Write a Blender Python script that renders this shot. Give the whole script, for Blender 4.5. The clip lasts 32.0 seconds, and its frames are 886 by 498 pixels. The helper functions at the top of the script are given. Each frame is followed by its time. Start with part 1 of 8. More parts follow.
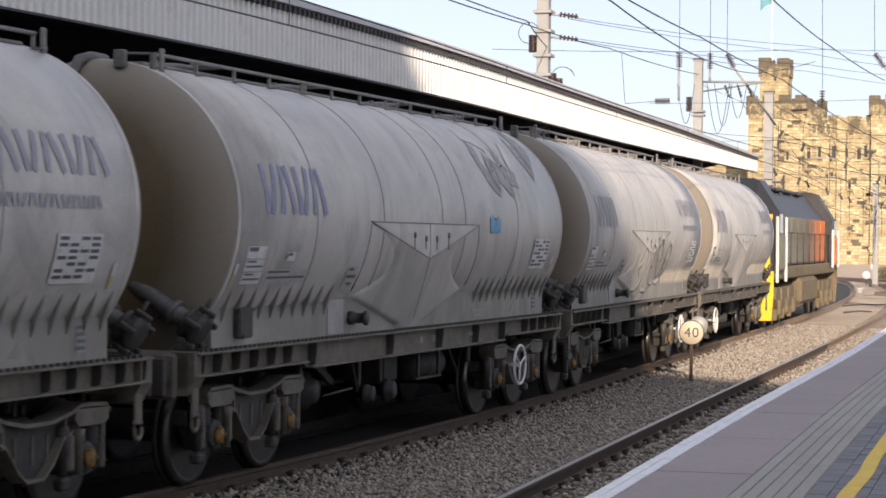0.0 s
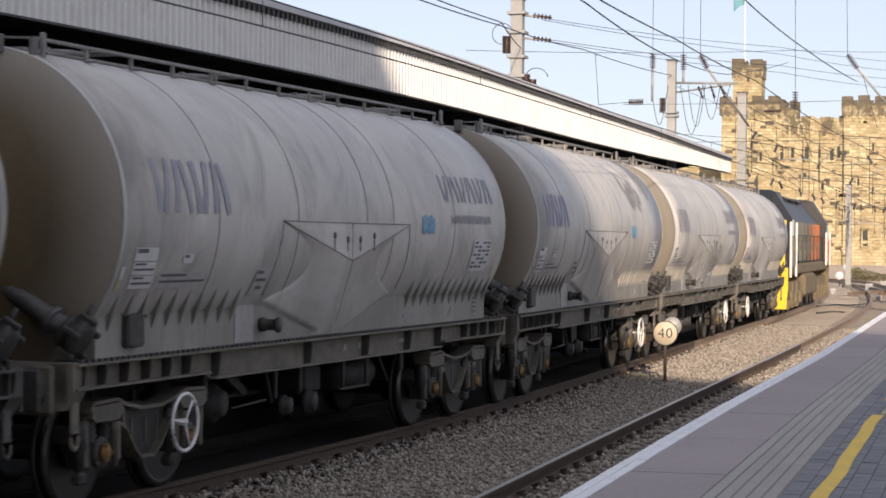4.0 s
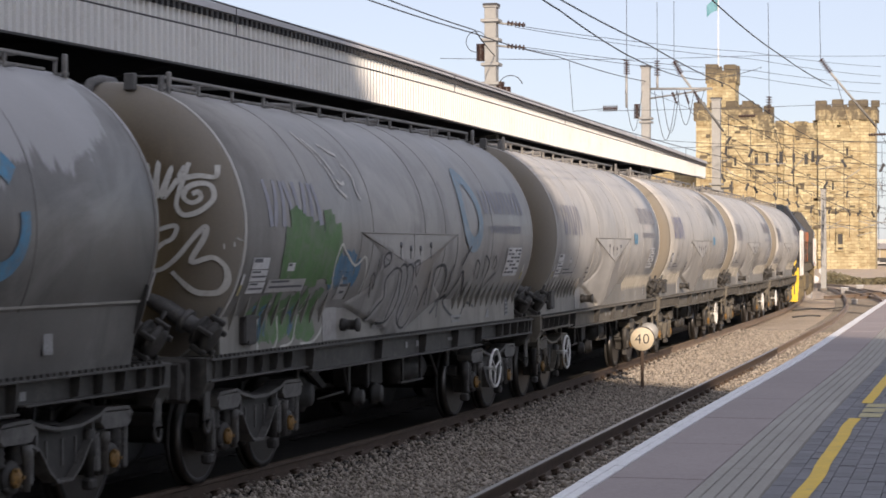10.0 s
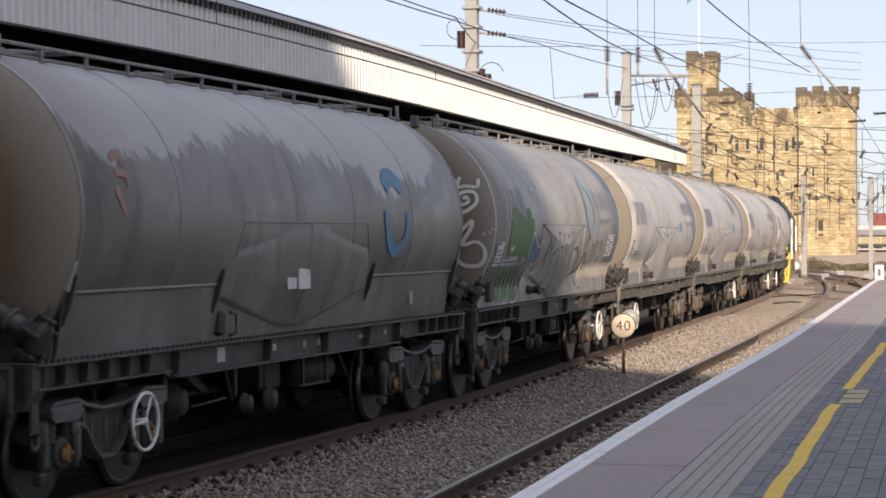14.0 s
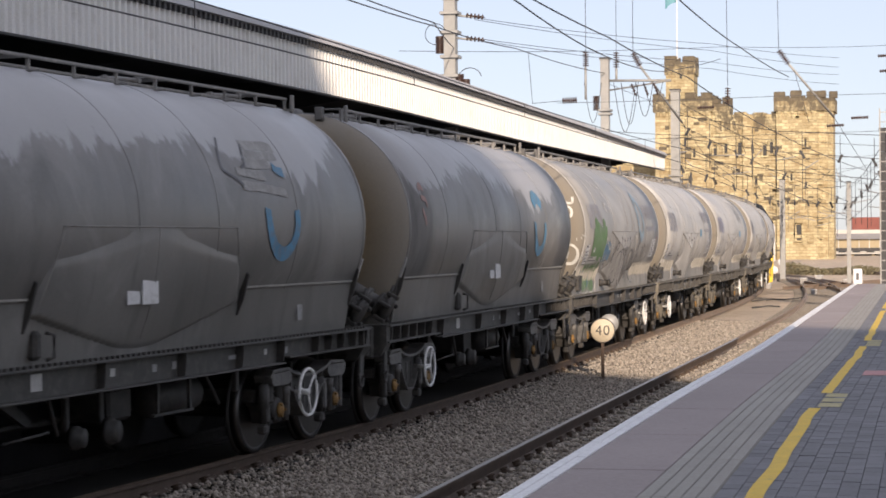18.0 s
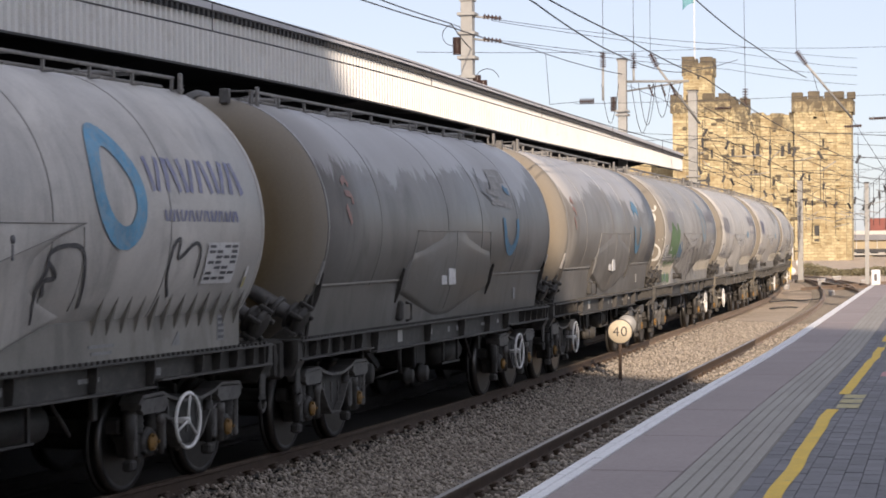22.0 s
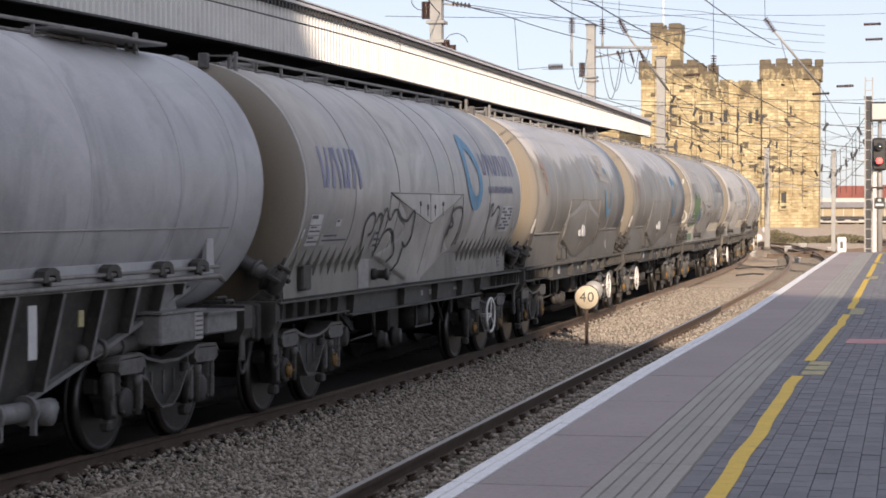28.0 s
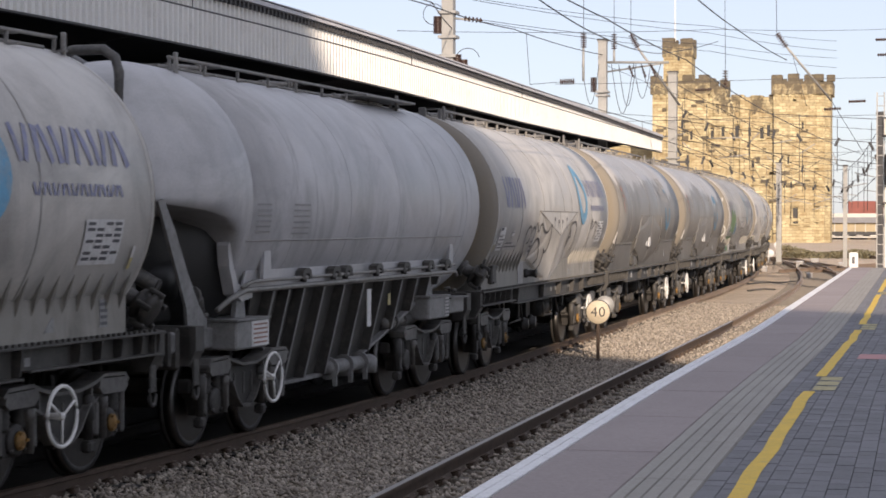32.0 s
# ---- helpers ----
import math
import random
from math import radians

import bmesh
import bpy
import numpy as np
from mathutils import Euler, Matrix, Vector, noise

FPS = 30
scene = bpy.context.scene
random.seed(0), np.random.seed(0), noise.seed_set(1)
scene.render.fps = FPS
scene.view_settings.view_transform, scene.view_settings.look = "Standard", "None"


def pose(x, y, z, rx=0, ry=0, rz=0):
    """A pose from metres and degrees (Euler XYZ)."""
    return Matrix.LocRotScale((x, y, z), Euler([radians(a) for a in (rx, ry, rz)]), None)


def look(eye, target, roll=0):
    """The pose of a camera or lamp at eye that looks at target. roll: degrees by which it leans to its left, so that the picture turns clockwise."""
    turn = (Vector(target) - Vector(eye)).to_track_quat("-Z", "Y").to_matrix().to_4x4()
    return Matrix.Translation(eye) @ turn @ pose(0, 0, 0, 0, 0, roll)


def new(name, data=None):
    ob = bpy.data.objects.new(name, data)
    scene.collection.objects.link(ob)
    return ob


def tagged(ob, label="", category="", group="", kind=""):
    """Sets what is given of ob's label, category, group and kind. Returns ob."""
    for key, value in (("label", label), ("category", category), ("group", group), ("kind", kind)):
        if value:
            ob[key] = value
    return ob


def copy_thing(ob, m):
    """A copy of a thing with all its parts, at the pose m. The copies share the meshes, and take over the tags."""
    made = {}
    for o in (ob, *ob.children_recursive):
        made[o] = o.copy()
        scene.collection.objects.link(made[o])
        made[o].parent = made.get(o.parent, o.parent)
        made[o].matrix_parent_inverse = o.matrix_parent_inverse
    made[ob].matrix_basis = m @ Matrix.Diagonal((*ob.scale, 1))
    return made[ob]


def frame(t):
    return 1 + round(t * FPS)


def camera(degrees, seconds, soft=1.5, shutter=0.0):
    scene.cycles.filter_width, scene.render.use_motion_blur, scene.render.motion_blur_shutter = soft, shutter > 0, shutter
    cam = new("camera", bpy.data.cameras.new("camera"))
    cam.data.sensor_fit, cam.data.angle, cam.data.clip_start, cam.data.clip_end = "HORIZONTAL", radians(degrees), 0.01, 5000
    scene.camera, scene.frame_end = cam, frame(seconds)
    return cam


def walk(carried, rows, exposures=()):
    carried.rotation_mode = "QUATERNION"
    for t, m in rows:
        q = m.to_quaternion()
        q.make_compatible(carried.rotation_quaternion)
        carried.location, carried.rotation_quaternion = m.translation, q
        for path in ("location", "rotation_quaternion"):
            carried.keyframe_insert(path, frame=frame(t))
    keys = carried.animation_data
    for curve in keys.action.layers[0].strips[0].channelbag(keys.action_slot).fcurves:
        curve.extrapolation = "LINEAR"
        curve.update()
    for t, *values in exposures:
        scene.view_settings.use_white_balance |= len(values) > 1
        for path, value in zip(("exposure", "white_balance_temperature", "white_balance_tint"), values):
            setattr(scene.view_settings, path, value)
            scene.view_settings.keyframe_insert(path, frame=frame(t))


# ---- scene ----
EXPOSURE = 0.73
cam = camera(24.5, 32.0, soft=1.7, shutter=0.5)

# seconds, turn to the left of the track, tilt up, lean: a hand-held camera that stands on the platform and only turns
TURNS = [
    (0.0, 15.817, -0.233, 0.515),
    (0.5, 15.633, -0.181, 0.500),
    (1.0, 15.560, -0.182, 0.520),
    (1.5, 15.529, -0.134, 0.563),
    (2.0, 15.396, -0.042, 0.556),
    (2.5, 15.249, -0.066, 0.483),
    (3.0, 15.165, -0.123, 0.442),
    (3.5, 15.126, -0.209, 0.441),
    (5.5, 14.850, -0.034, 0.328),
    (6.0, 14.784, 0.071, 0.138),
    (6.5, 14.681, 0.241, 0.015),
    (7.0, 14.613, 0.422, -0.053),
    (7.5, 14.622, 0.486, -0.122),
    (8.0, 14.582, 0.486, -0.175),
    (8.5, 14.578, 0.428, -0.188),
    (9.0, 14.578, 0.243, -0.175),
    (9.5, 14.551, 0.118, -0.166),
    (10.0, 14.417, 0.033, -0.167),
    (10.5, 14.389, -0.058, -0.180),
    (11.0, 14.345, -0.162, -0.201),
    (11.5, 14.317, -0.216, -0.191),
    (12.0, 14.277, -0.273, -0.190),
    (12.5, 14.207, -0.340, -0.258),
    (13.0, 14.096, -0.320, -0.324),
    (13.5, 14.013, -0.334, -0.317),
    (15.5, 13.462, -0.265, -0.264),
    (16.0, 13.418, -0.258, -0.263),
    (16.5, 13.357, -0.231, -0.305),
    (17.0, 13.290, -0.222, -0.312),
    (17.5, 13.228, -0.234, -0.346),
    (18.0, 13.300, -0.181, -0.470),
    (18.5, 13.438, -0.118, -0.646),
    (19.0, 13.681, 0.036, -0.771),
    (19.5, 13.813, 0.196, -0.761),
    (20.0, 13.887, 0.298, -0.636),
    (20.5, 13.976, 0.392, -0.541),
    (21.0, 14.011, 0.409, -0.559),
    (21.5, 13.913, 0.289, -0.584),
    (22.0, 13.786, -0.147, -0.496),
    (22.5, 13.455, -0.424, -0.323),
    (23.0, 13.150, -0.618, -0.178),
    (23.5, 12.979, -0.640, -0.116),
    (24.0, 12.985, -0.709, -0.161),
    (24.5, 12.988, -0.823, -0.194),
    (25.0, 13.043, -0.957, -0.067),
    (25.5, 13.060, -1.085, 0.057),
    (27.5, 12.884, -1.210, 0.020),
    (28.0, 12.877, -1.141, -0.118),
    (28.5, 12.841, -1.002, -0.270),
    (29.0, 12.823, -0.885, -0.337),
    (29.5, 12.818, -0.771, -0.373),
    (30.0, 12.922, -0.646, -0.439),
    (30.5, 13.018, -0.515, -0.475),
    (31.0, 13.043, -0.489, -0.438),
    (31.5, 13.133, -0.597, -0.274),
    (32.0, 13.196, -0.733, -0.003),
]
EYE = (0.0, 0.0, 2.2)
walk(cam, [(t, pose(*EYE, 90 + tilt, -lean, turn)) for t, turn, tilt, lean in TURNS], [(t, EXPOSURE + e, 6750, 19) for t, e in ((0.0, 0.2), (3.0, 0.09), (6.0, 0.0), (10.0, -0.02), (13.0, 0.03), (20.0, 0.02), (28.0, 0.08), (32.0, 0.04))])

# ---- light: a low sun behind the camera, a clear pale sky ----
SUN_TURN, SUN_HEIGHT = 20.0, 18.0
world = bpy.data.worlds.new("sky")
scene.world = world
world.use_nodes = True
wn, wl = world.node_tree.nodes, world.node_tree.links
sky = wn.new("ShaderNodeTexSky")
sky.sky_type, sky.sun_disc = "NISHITA", False
sky.sun_elevation, sky.sun_rotation = radians(SUN_HEIGHT), radians(180 - SUN_TURN)
sky.altitude, sky.air_density, sky.dust_density, sky.ozone_density = 0.0, 0.8, 0.6, 2.6
wn["Background"].inputs["Strength"].default_value = 0.13
veil = wn.new("ShaderNodeMix")  # thin high haze over the blue
veil.data_type = "RGBA"
veil.inputs[0].default_value, veil.inputs[7].default_value = 0.72, (3.0, 3.2, 3.45, 1)
wl.new(sky.outputs["Color"], veil.inputs[6])
wl.new(veil.outputs[2], wn["Background"].inputs["Color"])
sun = new("sun", bpy.data.lights.new("sun", "SUN"))
sun.data.energy, sun.data.angle, sun.data.color = 3.55, radians(0.5), (1.0, 0.87, 0.68)
_c = math.cos(radians(SUN_HEIGHT))
sun.matrix_world = look((60 * _c * math.sin(radians(SUN_TURN)), -60 * _c * math.cos(radians(SUN_TURN)), 60 * math.sin(radians(SUN_HEIGHT))), (0, 0, 0))


# ---- materials ----
class Mat:
    """A small node-graph writer."""

    def __init__(self, name, rough=0.6, metal=0.0, base=(0.5, 0.5, 0.5)):
        self.m = bpy.data.materials.new(name)
        self.m.use_nodes = True
        self.n, self.l = self.m.node_tree.nodes, self.m.node_tree.links
        self.b = self.n["Principled BSDF"]
        self.b.inputs["Roughness"].default_value = rough
        self.b.inputs["Metallic"].default_value = metal
        self.b.inputs["Base Color"].default_value = (*base, 1)
        self.co = None

    def coord(self, kind="Object", scale=(1, 1, 1), jitter=True):
        tc = self.n.new("ShaderNodeTexCoord")
        mp = self.n.new("ShaderNodeMapping")
        mp.inputs["Scale"].default_value = scale
        self.l.new(tc.outputs[kind], mp.inputs["Vector"])
        if jitter:
            oi = self.n.new("ShaderNodeObjectInfo")
            mu = self.n.new("ShaderNodeMath")
            mu.operation = "MULTIPLY"
            mu.inputs[1].default_value = 37.0
            self.l.new(oi.outputs["Random"], mu.inputs[0])
            self.l.new(mu.outputs[0], mp.inputs["Location"])
        return mp.outputs[0]

    def noise(self, scale, detail=4, rough=0.6, vec=None, dist=0.0):
        x = self.n.new("ShaderNodeTexNoise")
        x.inputs["Scale"].default_value, x.inputs["Detail"].default_value = scale, detail
        x.inputs["Roughness"].default_value, x.inputs["Distortion"].default_value = rough, dist
        if vec is not None:
            self.l.new(vec, x.inputs["Vector"])
        return x.outputs["Fac"]

    def ramp(self, fac, stops):
        r = self.n.new("ShaderNodeValToRGB")
        while len(r.color_ramp.elements) < len(stops):
            r.color_ramp.elements.new(0.5)
        for e, (p, c) in zip(r.color_ramp.elements, stops):
            e.position, e.color = p, (*((c, c, c) if isinstance(c, (int, float)) else c), 1)
        self.l.new(fac, r.inputs[0])
        return r.outputs["Color"]

    def mix(self, fac, a, b, mode="MIX"):
        x = self.n.new("ShaderNodeMix")
        x.data_type, x.blend_type = "RGBA", mode
        for sock, v in ((x.inputs[0], fac), (x.inputs[6], a), (x.inputs[7], b)):
            if isinstance(v, (int, float)):
                sock.default_value = v
            elif isinstance(v, tuple):
                sock.default_value = (*v, 1)
            else:
                self.l.new(v, sock)
        return x.outputs[2]

    def island(self, lo, hi):
        """Lightness that differs from piece to piece."""
        g, o, a = self.n.new("ShaderNodeNewGeometry"), self.n.new("ShaderNodeObjectInfo"), self.n.new("ShaderNodeMath")
        self.l.new(g.outputs["Random Per Island"], a.inputs[0])
        self.l.new(o.outputs["Random"], a.inputs[1])
        f = self.n.new("ShaderNodeMath")
        f.operation = "FRACT"
        self.l.new(a.outputs[0], f.inputs[0])
        return self.ramp(f.outputs[0], [(0, lo), (1, hi)])

    def color(self, c):
        self.l.new(c, self.b.inputs["Base Color"])
        return self

    def roughness(self, c):
        self.l.new(c, self.b.inputs["Roughness"])
        return self

    def bump(self, h, strength=0.3, dist=0.01):
        x = self.n.new("ShaderNodeBump")
        x.inputs["Strength"].default_value, x.inputs["Distance"].default_value = strength, dist
        self.l.new(h, x.inputs["Height"])
        self.l.new(x.outputs[0], self.b.inputs["Normal"])
        return self


def worn(name, base, rough=0.6, metal=0.0, spread=0.25, scale=2.0, dirt=None, dirt_amount=0.5, bump=0.15, grain=60.0, jitter=True):
    """Painted or raw surface with broad stains and fine grain."""
    k = Mat(name, rough, metal)
    v = k.coord(jitter=jitter)
    lo = tuple(max(0, c * (1 - spread)) for c in base)
    hi = tuple(min(1, c * (1 + spread)) for c in base)
    c = k.ramp(k.noise(scale, 5, 0.65, v), [(0.3, lo), (0.7, hi)])
    fine = k.noise(grain, 3, 0.6, v)
    c = k.mix(0.25, c, k.ramp(fine, [(0.3, tuple(x * 0.6 for x in base)), (0.7, tuple(min(1, x * 1.3) for x in base))]))
    if dirt:
        c = k.mix(k.ramp(k.noise(scale * 2.7, 6, 0.7, v, 0.6), [(0.62 - dirt_amount * 0.3, 0.0), (0.75, 0.85)]), c, dirt)
    k.color(c).bump(fine, bump, 0.004)
    return k.m


def plain(name, base, rough=0.5, metal=0.0):
    return worn(name, base, rough, metal, 0.12, 3.0, None, 0, 0.05)


def glow(name, color, strength):
    k = Mat(name, 0.4, 0, color)
    k.b.inputs["Emission Color"].default_value = (*color, 1)
    k.b.inputs["Emission Strength"].default_value = strength
    return k.m


def tank_paint(name, tone, dust=(0.44, 0.42, 0.39), amount=0.5, gloss=0.44, peel=None, peel_at=0.6, peel_spread=0.5):
    """Grey tank paint under cement dust: run-down streaks, broad clouds, rubbed patches."""
    k = Mat(name, gloss, 0.0)
    v = k.coord(scale=(1, 1, 1))
    streak = k.noise(1.0, 6, 0.62, k.coord(scale=(2.2, 2.6, 0.28)), 0.3)
    patchy = k.ramp(k.noise(0.45, 3, 0.5, v), [(0.42, 0.0), (0.62, 1.0)])
    cloud = k.noise(0.55, 5, 0.65, v, 0.4)
    fine = k.noise(45, 4, 0.7, v)
    c = k.ramp(cloud, [(0.33, tuple(x * 0.68 for x in tone)), (0.66, tuple(x * 1.2 for x in tone))])
    c = k.mix(k.mix(1.0, k.ramp(streak, [(0.6 - 0.2 * amount, 0.0), (0.8, 0.55)]), patchy, "MULTIPLY"), c, dust)
    smear = k.noise(0.8, 6, 0.62, k.coord(scale=(1.0, 1.3, 0.4)), 2.2)
    c = k.mix(k.ramp(smear, [(0.5, 0.0), (0.66, 0.75)]), c, tuple(x * 0.55 for x in tone))
    swirl = k.noise(0.33, 5, 0.55, k.coord(scale=(1.0, 0.8, 1.0)), 3.0)
    c = k.mix(k.ramp(swirl, [(0.56, 0.0), (0.68, 0.55)]), c, tuple(x * 0.5 for x in tone))
    wipe = k.noise(0.7, 5, 0.6, k.coord(scale=(0.9, 0.7, 0.8)), 1.4)
    c = k.mix(k.ramp(wipe, [(0.55, 0.0), (0.75, 0.5)]), c, tuple(min(1, x * 1.3) for x in dust))
    up = k.n.new("ShaderNodeNewGeometry")
    sep = k.n.new("ShaderNodeSeparateXYZ")
    k.l.new(up.outputs["Normal"], sep.inputs[0])
    add = k.n.new("ShaderNodeMath")
    add.operation = "MULTIPLY_ADD"
    add.inputs[1].default_value, add.inputs[2].default_value = 0.55, 0.0
    k.l.new(sep.outputs["Z"], add.inputs[0])
    mul = k.n.new("ShaderNodeMath")
    mul.operation = "ADD"
    k.l.new(add.outputs[0], mul.inputs[0])
    k.l.new(k.noise(0.9, 6, 0.7, k.coord(scale=(1.2, 1.6, 0.6)), 1.2), mul.inputs[1])
    c = k.mix(k.ramp(mul.outputs[0], [(0.62, 0.0), (0.95, 0.35)]), c, dust)
    if peel:
        drip = k.n.new("ShaderNodeMath")
        drip.operation = "MULTIPLY_ADD"
        drip.inputs[1].default_value = peel_spread
        k.l.new(k.noise(1.0, 7, 0.75, k.coord(scale=(0.8, 1.5, 0.45)), 0.6), drip.inputs[0])
        ragged = k.n.new("ShaderNodeMath")
        ragged.operation = "MULTIPLY_ADD"
        ragged.inputs[1].default_value = 0.55
        k.l.new(k.noise(0.3, 2, 0.5, k.coord(scale=(0.4, 1.0, 0.4))), ragged.inputs[0])
        k.l.new(add.outputs[0], ragged.inputs[2])
        k.l.new(ragged.outputs[0], drip.inputs[2])
        c = k.mix(k.ramp(drip.outputs[0], [(peel_at + 0.28, 0.0), (peel_at + 0.31, 0.8)]), c, peel)
    c = k.mix(0.2, c, k.ramp(fine, [(0.3, tuple(x * 0.55 for x in tone)), (0.7, tuple(x * 1.3 for x in tone))]))
    k.color(c)
    k.roughness(k.ramp(cloud, [(0.3, gloss - 0.1), (0.7, gloss + 0.14)]))
    k.bump(k.noise(3.0, 4, 0.5, v), 0.08, 0.02)
    return k.m


def dome_paint(name, ochre=(0.31, 0.215, 0.085), brown=1.0):
    """Tank end under ochre cement dust, browner outwards and grey towards the rim and the crown."""
    k = Mat(name, 0.75)
    v = k.coord()
    o = k.coord(jitter=False)
    c = k.ramp(k.noise(0.8, 5, 0.65, v, 0.5), [(0.3, (0.085 * brown, 0.062 * brown, 0.033 * brown)), (0.7, (0.185 * brown, 0.138 * brown, 0.07 * brown))])
    sep, sq = k.n.new("ShaderNodeSeparateXYZ"), k.n.new("ShaderNodeVectorMath")
    sq.operation = "LENGTH"
    flat = k.n.new("ShaderNodeVectorMath")
    flat.operation = "MULTIPLY_ADD"
    flat.inputs[1].default_value, flat.inputs[2].default_value = (0.85, 0, 0.8), (0, 0, -1.56)
    k.l.new(o, flat.inputs[0])
    k.l.new(flat.outputs[0], sq.inputs[0])
    add = k.n.new("ShaderNodeMath")
    add.operation = "MULTIPLY_ADD"
    add.inputs[1].default_value = 0.45
    k.l.new(k.noise(1.1, 5, 0.65, v, 0.8), add.inputs[0])
    k.l.new(sq.outputs["Value"], add.inputs[2])
    c = k.mix(k.ramp(add.outputs[0], [(0.3, 0.75), (1.0, 0.0)]), c, ochre)
    rim, far = k.n.new("ShaderNodeVectorMath"), k.n.new("ShaderNodeVectorMath")
    rim.operation, far.operation = "MULTIPLY_ADD", "LENGTH"
    rim.inputs[1].default_value, rim.inputs[2].default_value = (0.7, 0, 0.7), (0, 0, -1.68)
    k.l.new(o, rim.inputs[0])
    k.l.new(rim.outputs[0], far.inputs[0])
    c = k.mix(k.ramp(far.outputs["Value"], [(0.35, 0.0), (0.65, 0.55)]), c, (0.1 * brown, 0.075 * brown, 0.047 * brown))
    c = k.mix(k.ramp(far.outputs["Value"], [(0.66, 0.0), (0.95, 0.85)]), c, (0.25, 0.23, 0.2))
    c = k.mix(k.ramp(add.outputs[0], [(1.22, 0.0), (1.6, 0.85)]), c, (0.31, 0.292, 0.262))
    c = k.mix(k.ramp(k.noise(1.0, 6, 0.65, k.coord(scale=(5, 5, 0.5))), [(0.5, 0.0), (0.8, 0.5)]), c, (0.2, 0.165, 0.11))
    c = k.mix(0.15, c, k.ramp(k.noise(40, 3, 0.6, v), [(0.3, (0.07, 0.05, 0.025)), (0.7, (0.2, 0.15, 0.08))]))
    k.color(c).bump(k.noise(30, 3, 0.6, v), 0.1, 0.005)
    return k.m


def stone_keep(name="sandstone", soot=0.0):
    """Warm sandstone courses with soot and weather stains."""
    k = Mat(name, 0.9)
    v = k.coord("Object", jitter=False)
    sp, cb, ad = k.n.new("ShaderNodeSeparateXYZ"), k.n.new("ShaderNodeCombineXYZ"), k.n.new("ShaderNodeMath")
    k.l.new(v, sp.inputs[0])
    k.l.new(sp.outputs["X"], ad.inputs[0])
    k.l.new(sp.outputs["Y"], ad.inputs[1])
    k.l.new(ad.outputs[0], cb.inputs["X"])
    k.l.new(sp.outputs["Z"], cb.inputs["Y"])
    br = k.n.new("ShaderNodeTexBrick")
    for key, val in (("Scale", 1.0), ("Mortar Size", 0.03), ("Brick Width", 0.8), ("Row Height", 0.36), ("Bias", -0.05)):
        br.inputs[key].default_value = val
    br.inputs["Color1"].default_value, br.inputs["Color2"].default_value = (0.34, 0.285, 0.17, 1), (0.55, 0.485, 0.305, 1)
    br.inputs["Mortar"].default_value = (0.27, 0.22, 0.13, 1)
    k.l.new(cb.outputs[0], br.inputs["Vector"])
    c = br.outputs["Color"]
    c = k.mix(k.ramp(k.noise(0.25, 6, 0.7, v), [(0.45, 0.0), (0.75, 0.55)]), c, (0.25, 0.17, 0.075))
    c = k.mix(k.ramp(k.noise(1.0, 6, 0.7, k.coord(scale=(0.8, 0.8, 0.12), jitter=False)), [(0.58, 0.0), (0.75, 0.7)]), c, (0.12, 0.09, 0.055))
    c = k.mix(k.ramp(k.noise(0.9, 7, 0.75, k.coord(scale=(1.0, 1.0, 2.4), jitter=False), 0.4), [(0.5, 0.0), (0.62, 0.65)]), c, (0.23, 0.155, 0.075))
    if soot:
        c = k.mix(k.ramp(k.noise(1.3, 6, 0.7, k.coord(scale=(1.0, 1.0, 0.7), jitter=False), 0.5), [(0.38, 0.0), (0.55, soot)]), c, (0.075, 0.062, 0.045))
    k.color(c).bump(k.noise(3, 5, 0.6, v), 0.6, 0.08)
    return k.m


M_TANK = tank_paint("tank_grey", (0.45, 0.434, 0.408), (0.61, 0.585, 0.545), peel=(0.72, 0.705, 0.67), peel_at=0.85, peel_spread=1.0)
M_TANK_D = tank_paint("tank_mid_grey", (0.285, 0.276, 0.262), (0.41, 0.396, 0.372), peel=(0.6, 0.585, 0.555), peel_at=0.88, peel_spread=1.0)
M_TANK_B = tank_paint("tank_dark_grey", (0.165, 0.159, 0.15), (0.29, 0.285, 0.275), 0.4, 0.42, (0.44, 0.44, 0.45), 0.5)
M_TANK_C = tank_paint("tank_pale_blue_grey", (0.43, 0.432, 0.445), (0.52, 0.515, 0.51), -0.5)
M_DOME = dome_paint("ochre_dusted_end")
# brighter copy of the ochre-dusted end: sunlight is put into its colour
M_DOME_SUNNED = dome_paint("bright_ochre_end", (0.4, 0.245, 0.075), 1.3)
M_SKIRT = tank_paint("skirt_grey", (0.25, 0.238, 0.215), (0.36, 0.342, 0.31), 0.35, 0.6)
M_FRAME = worn("underframe_grime", (0.05, 0.048, 0.045), 0.65, 0, 0.4, 3, (0.105, 0.097, 0.085), 0.42)
M_BOGIE = worn("bogie_grime", (0.038, 0.036, 0.034), 0.62, 0, 0.45, 5, (0.075, 0.068, 0.058), 0.4)
M_BOGIEFRAME = worn("dusty_bogie_frame", (0.118, 0.114, 0.108), 0.6, 0, 0.4, 5, (0.03, 0.028, 0.026), 0.45)
# paler frame colour: ochre dust and painted-in sunlight together
M_FRAME_LIT_DUSTY = worn("ochre_dusted_frame", (0.14, 0.125, 0.1), 0.75, 0, 0.4, 3, (0.07, 0.064, 0.055), 0.4)
M_WHEEL = worn("wheel_steel", (0.03, 0.028, 0.026), 0.6, 0.0, 0.4, 6)
M_HOPRIB = worn("hopper_rib_grey", (0.2, 0.2, 0.2), 0.6, 0, 0.3, 5, (0.1, 0.095, 0.09), 0.45)
M_TREAD = worn("wheel_tread", (0.13, 0.125, 0.12), 0.4, 1.0, 0.1, 6)
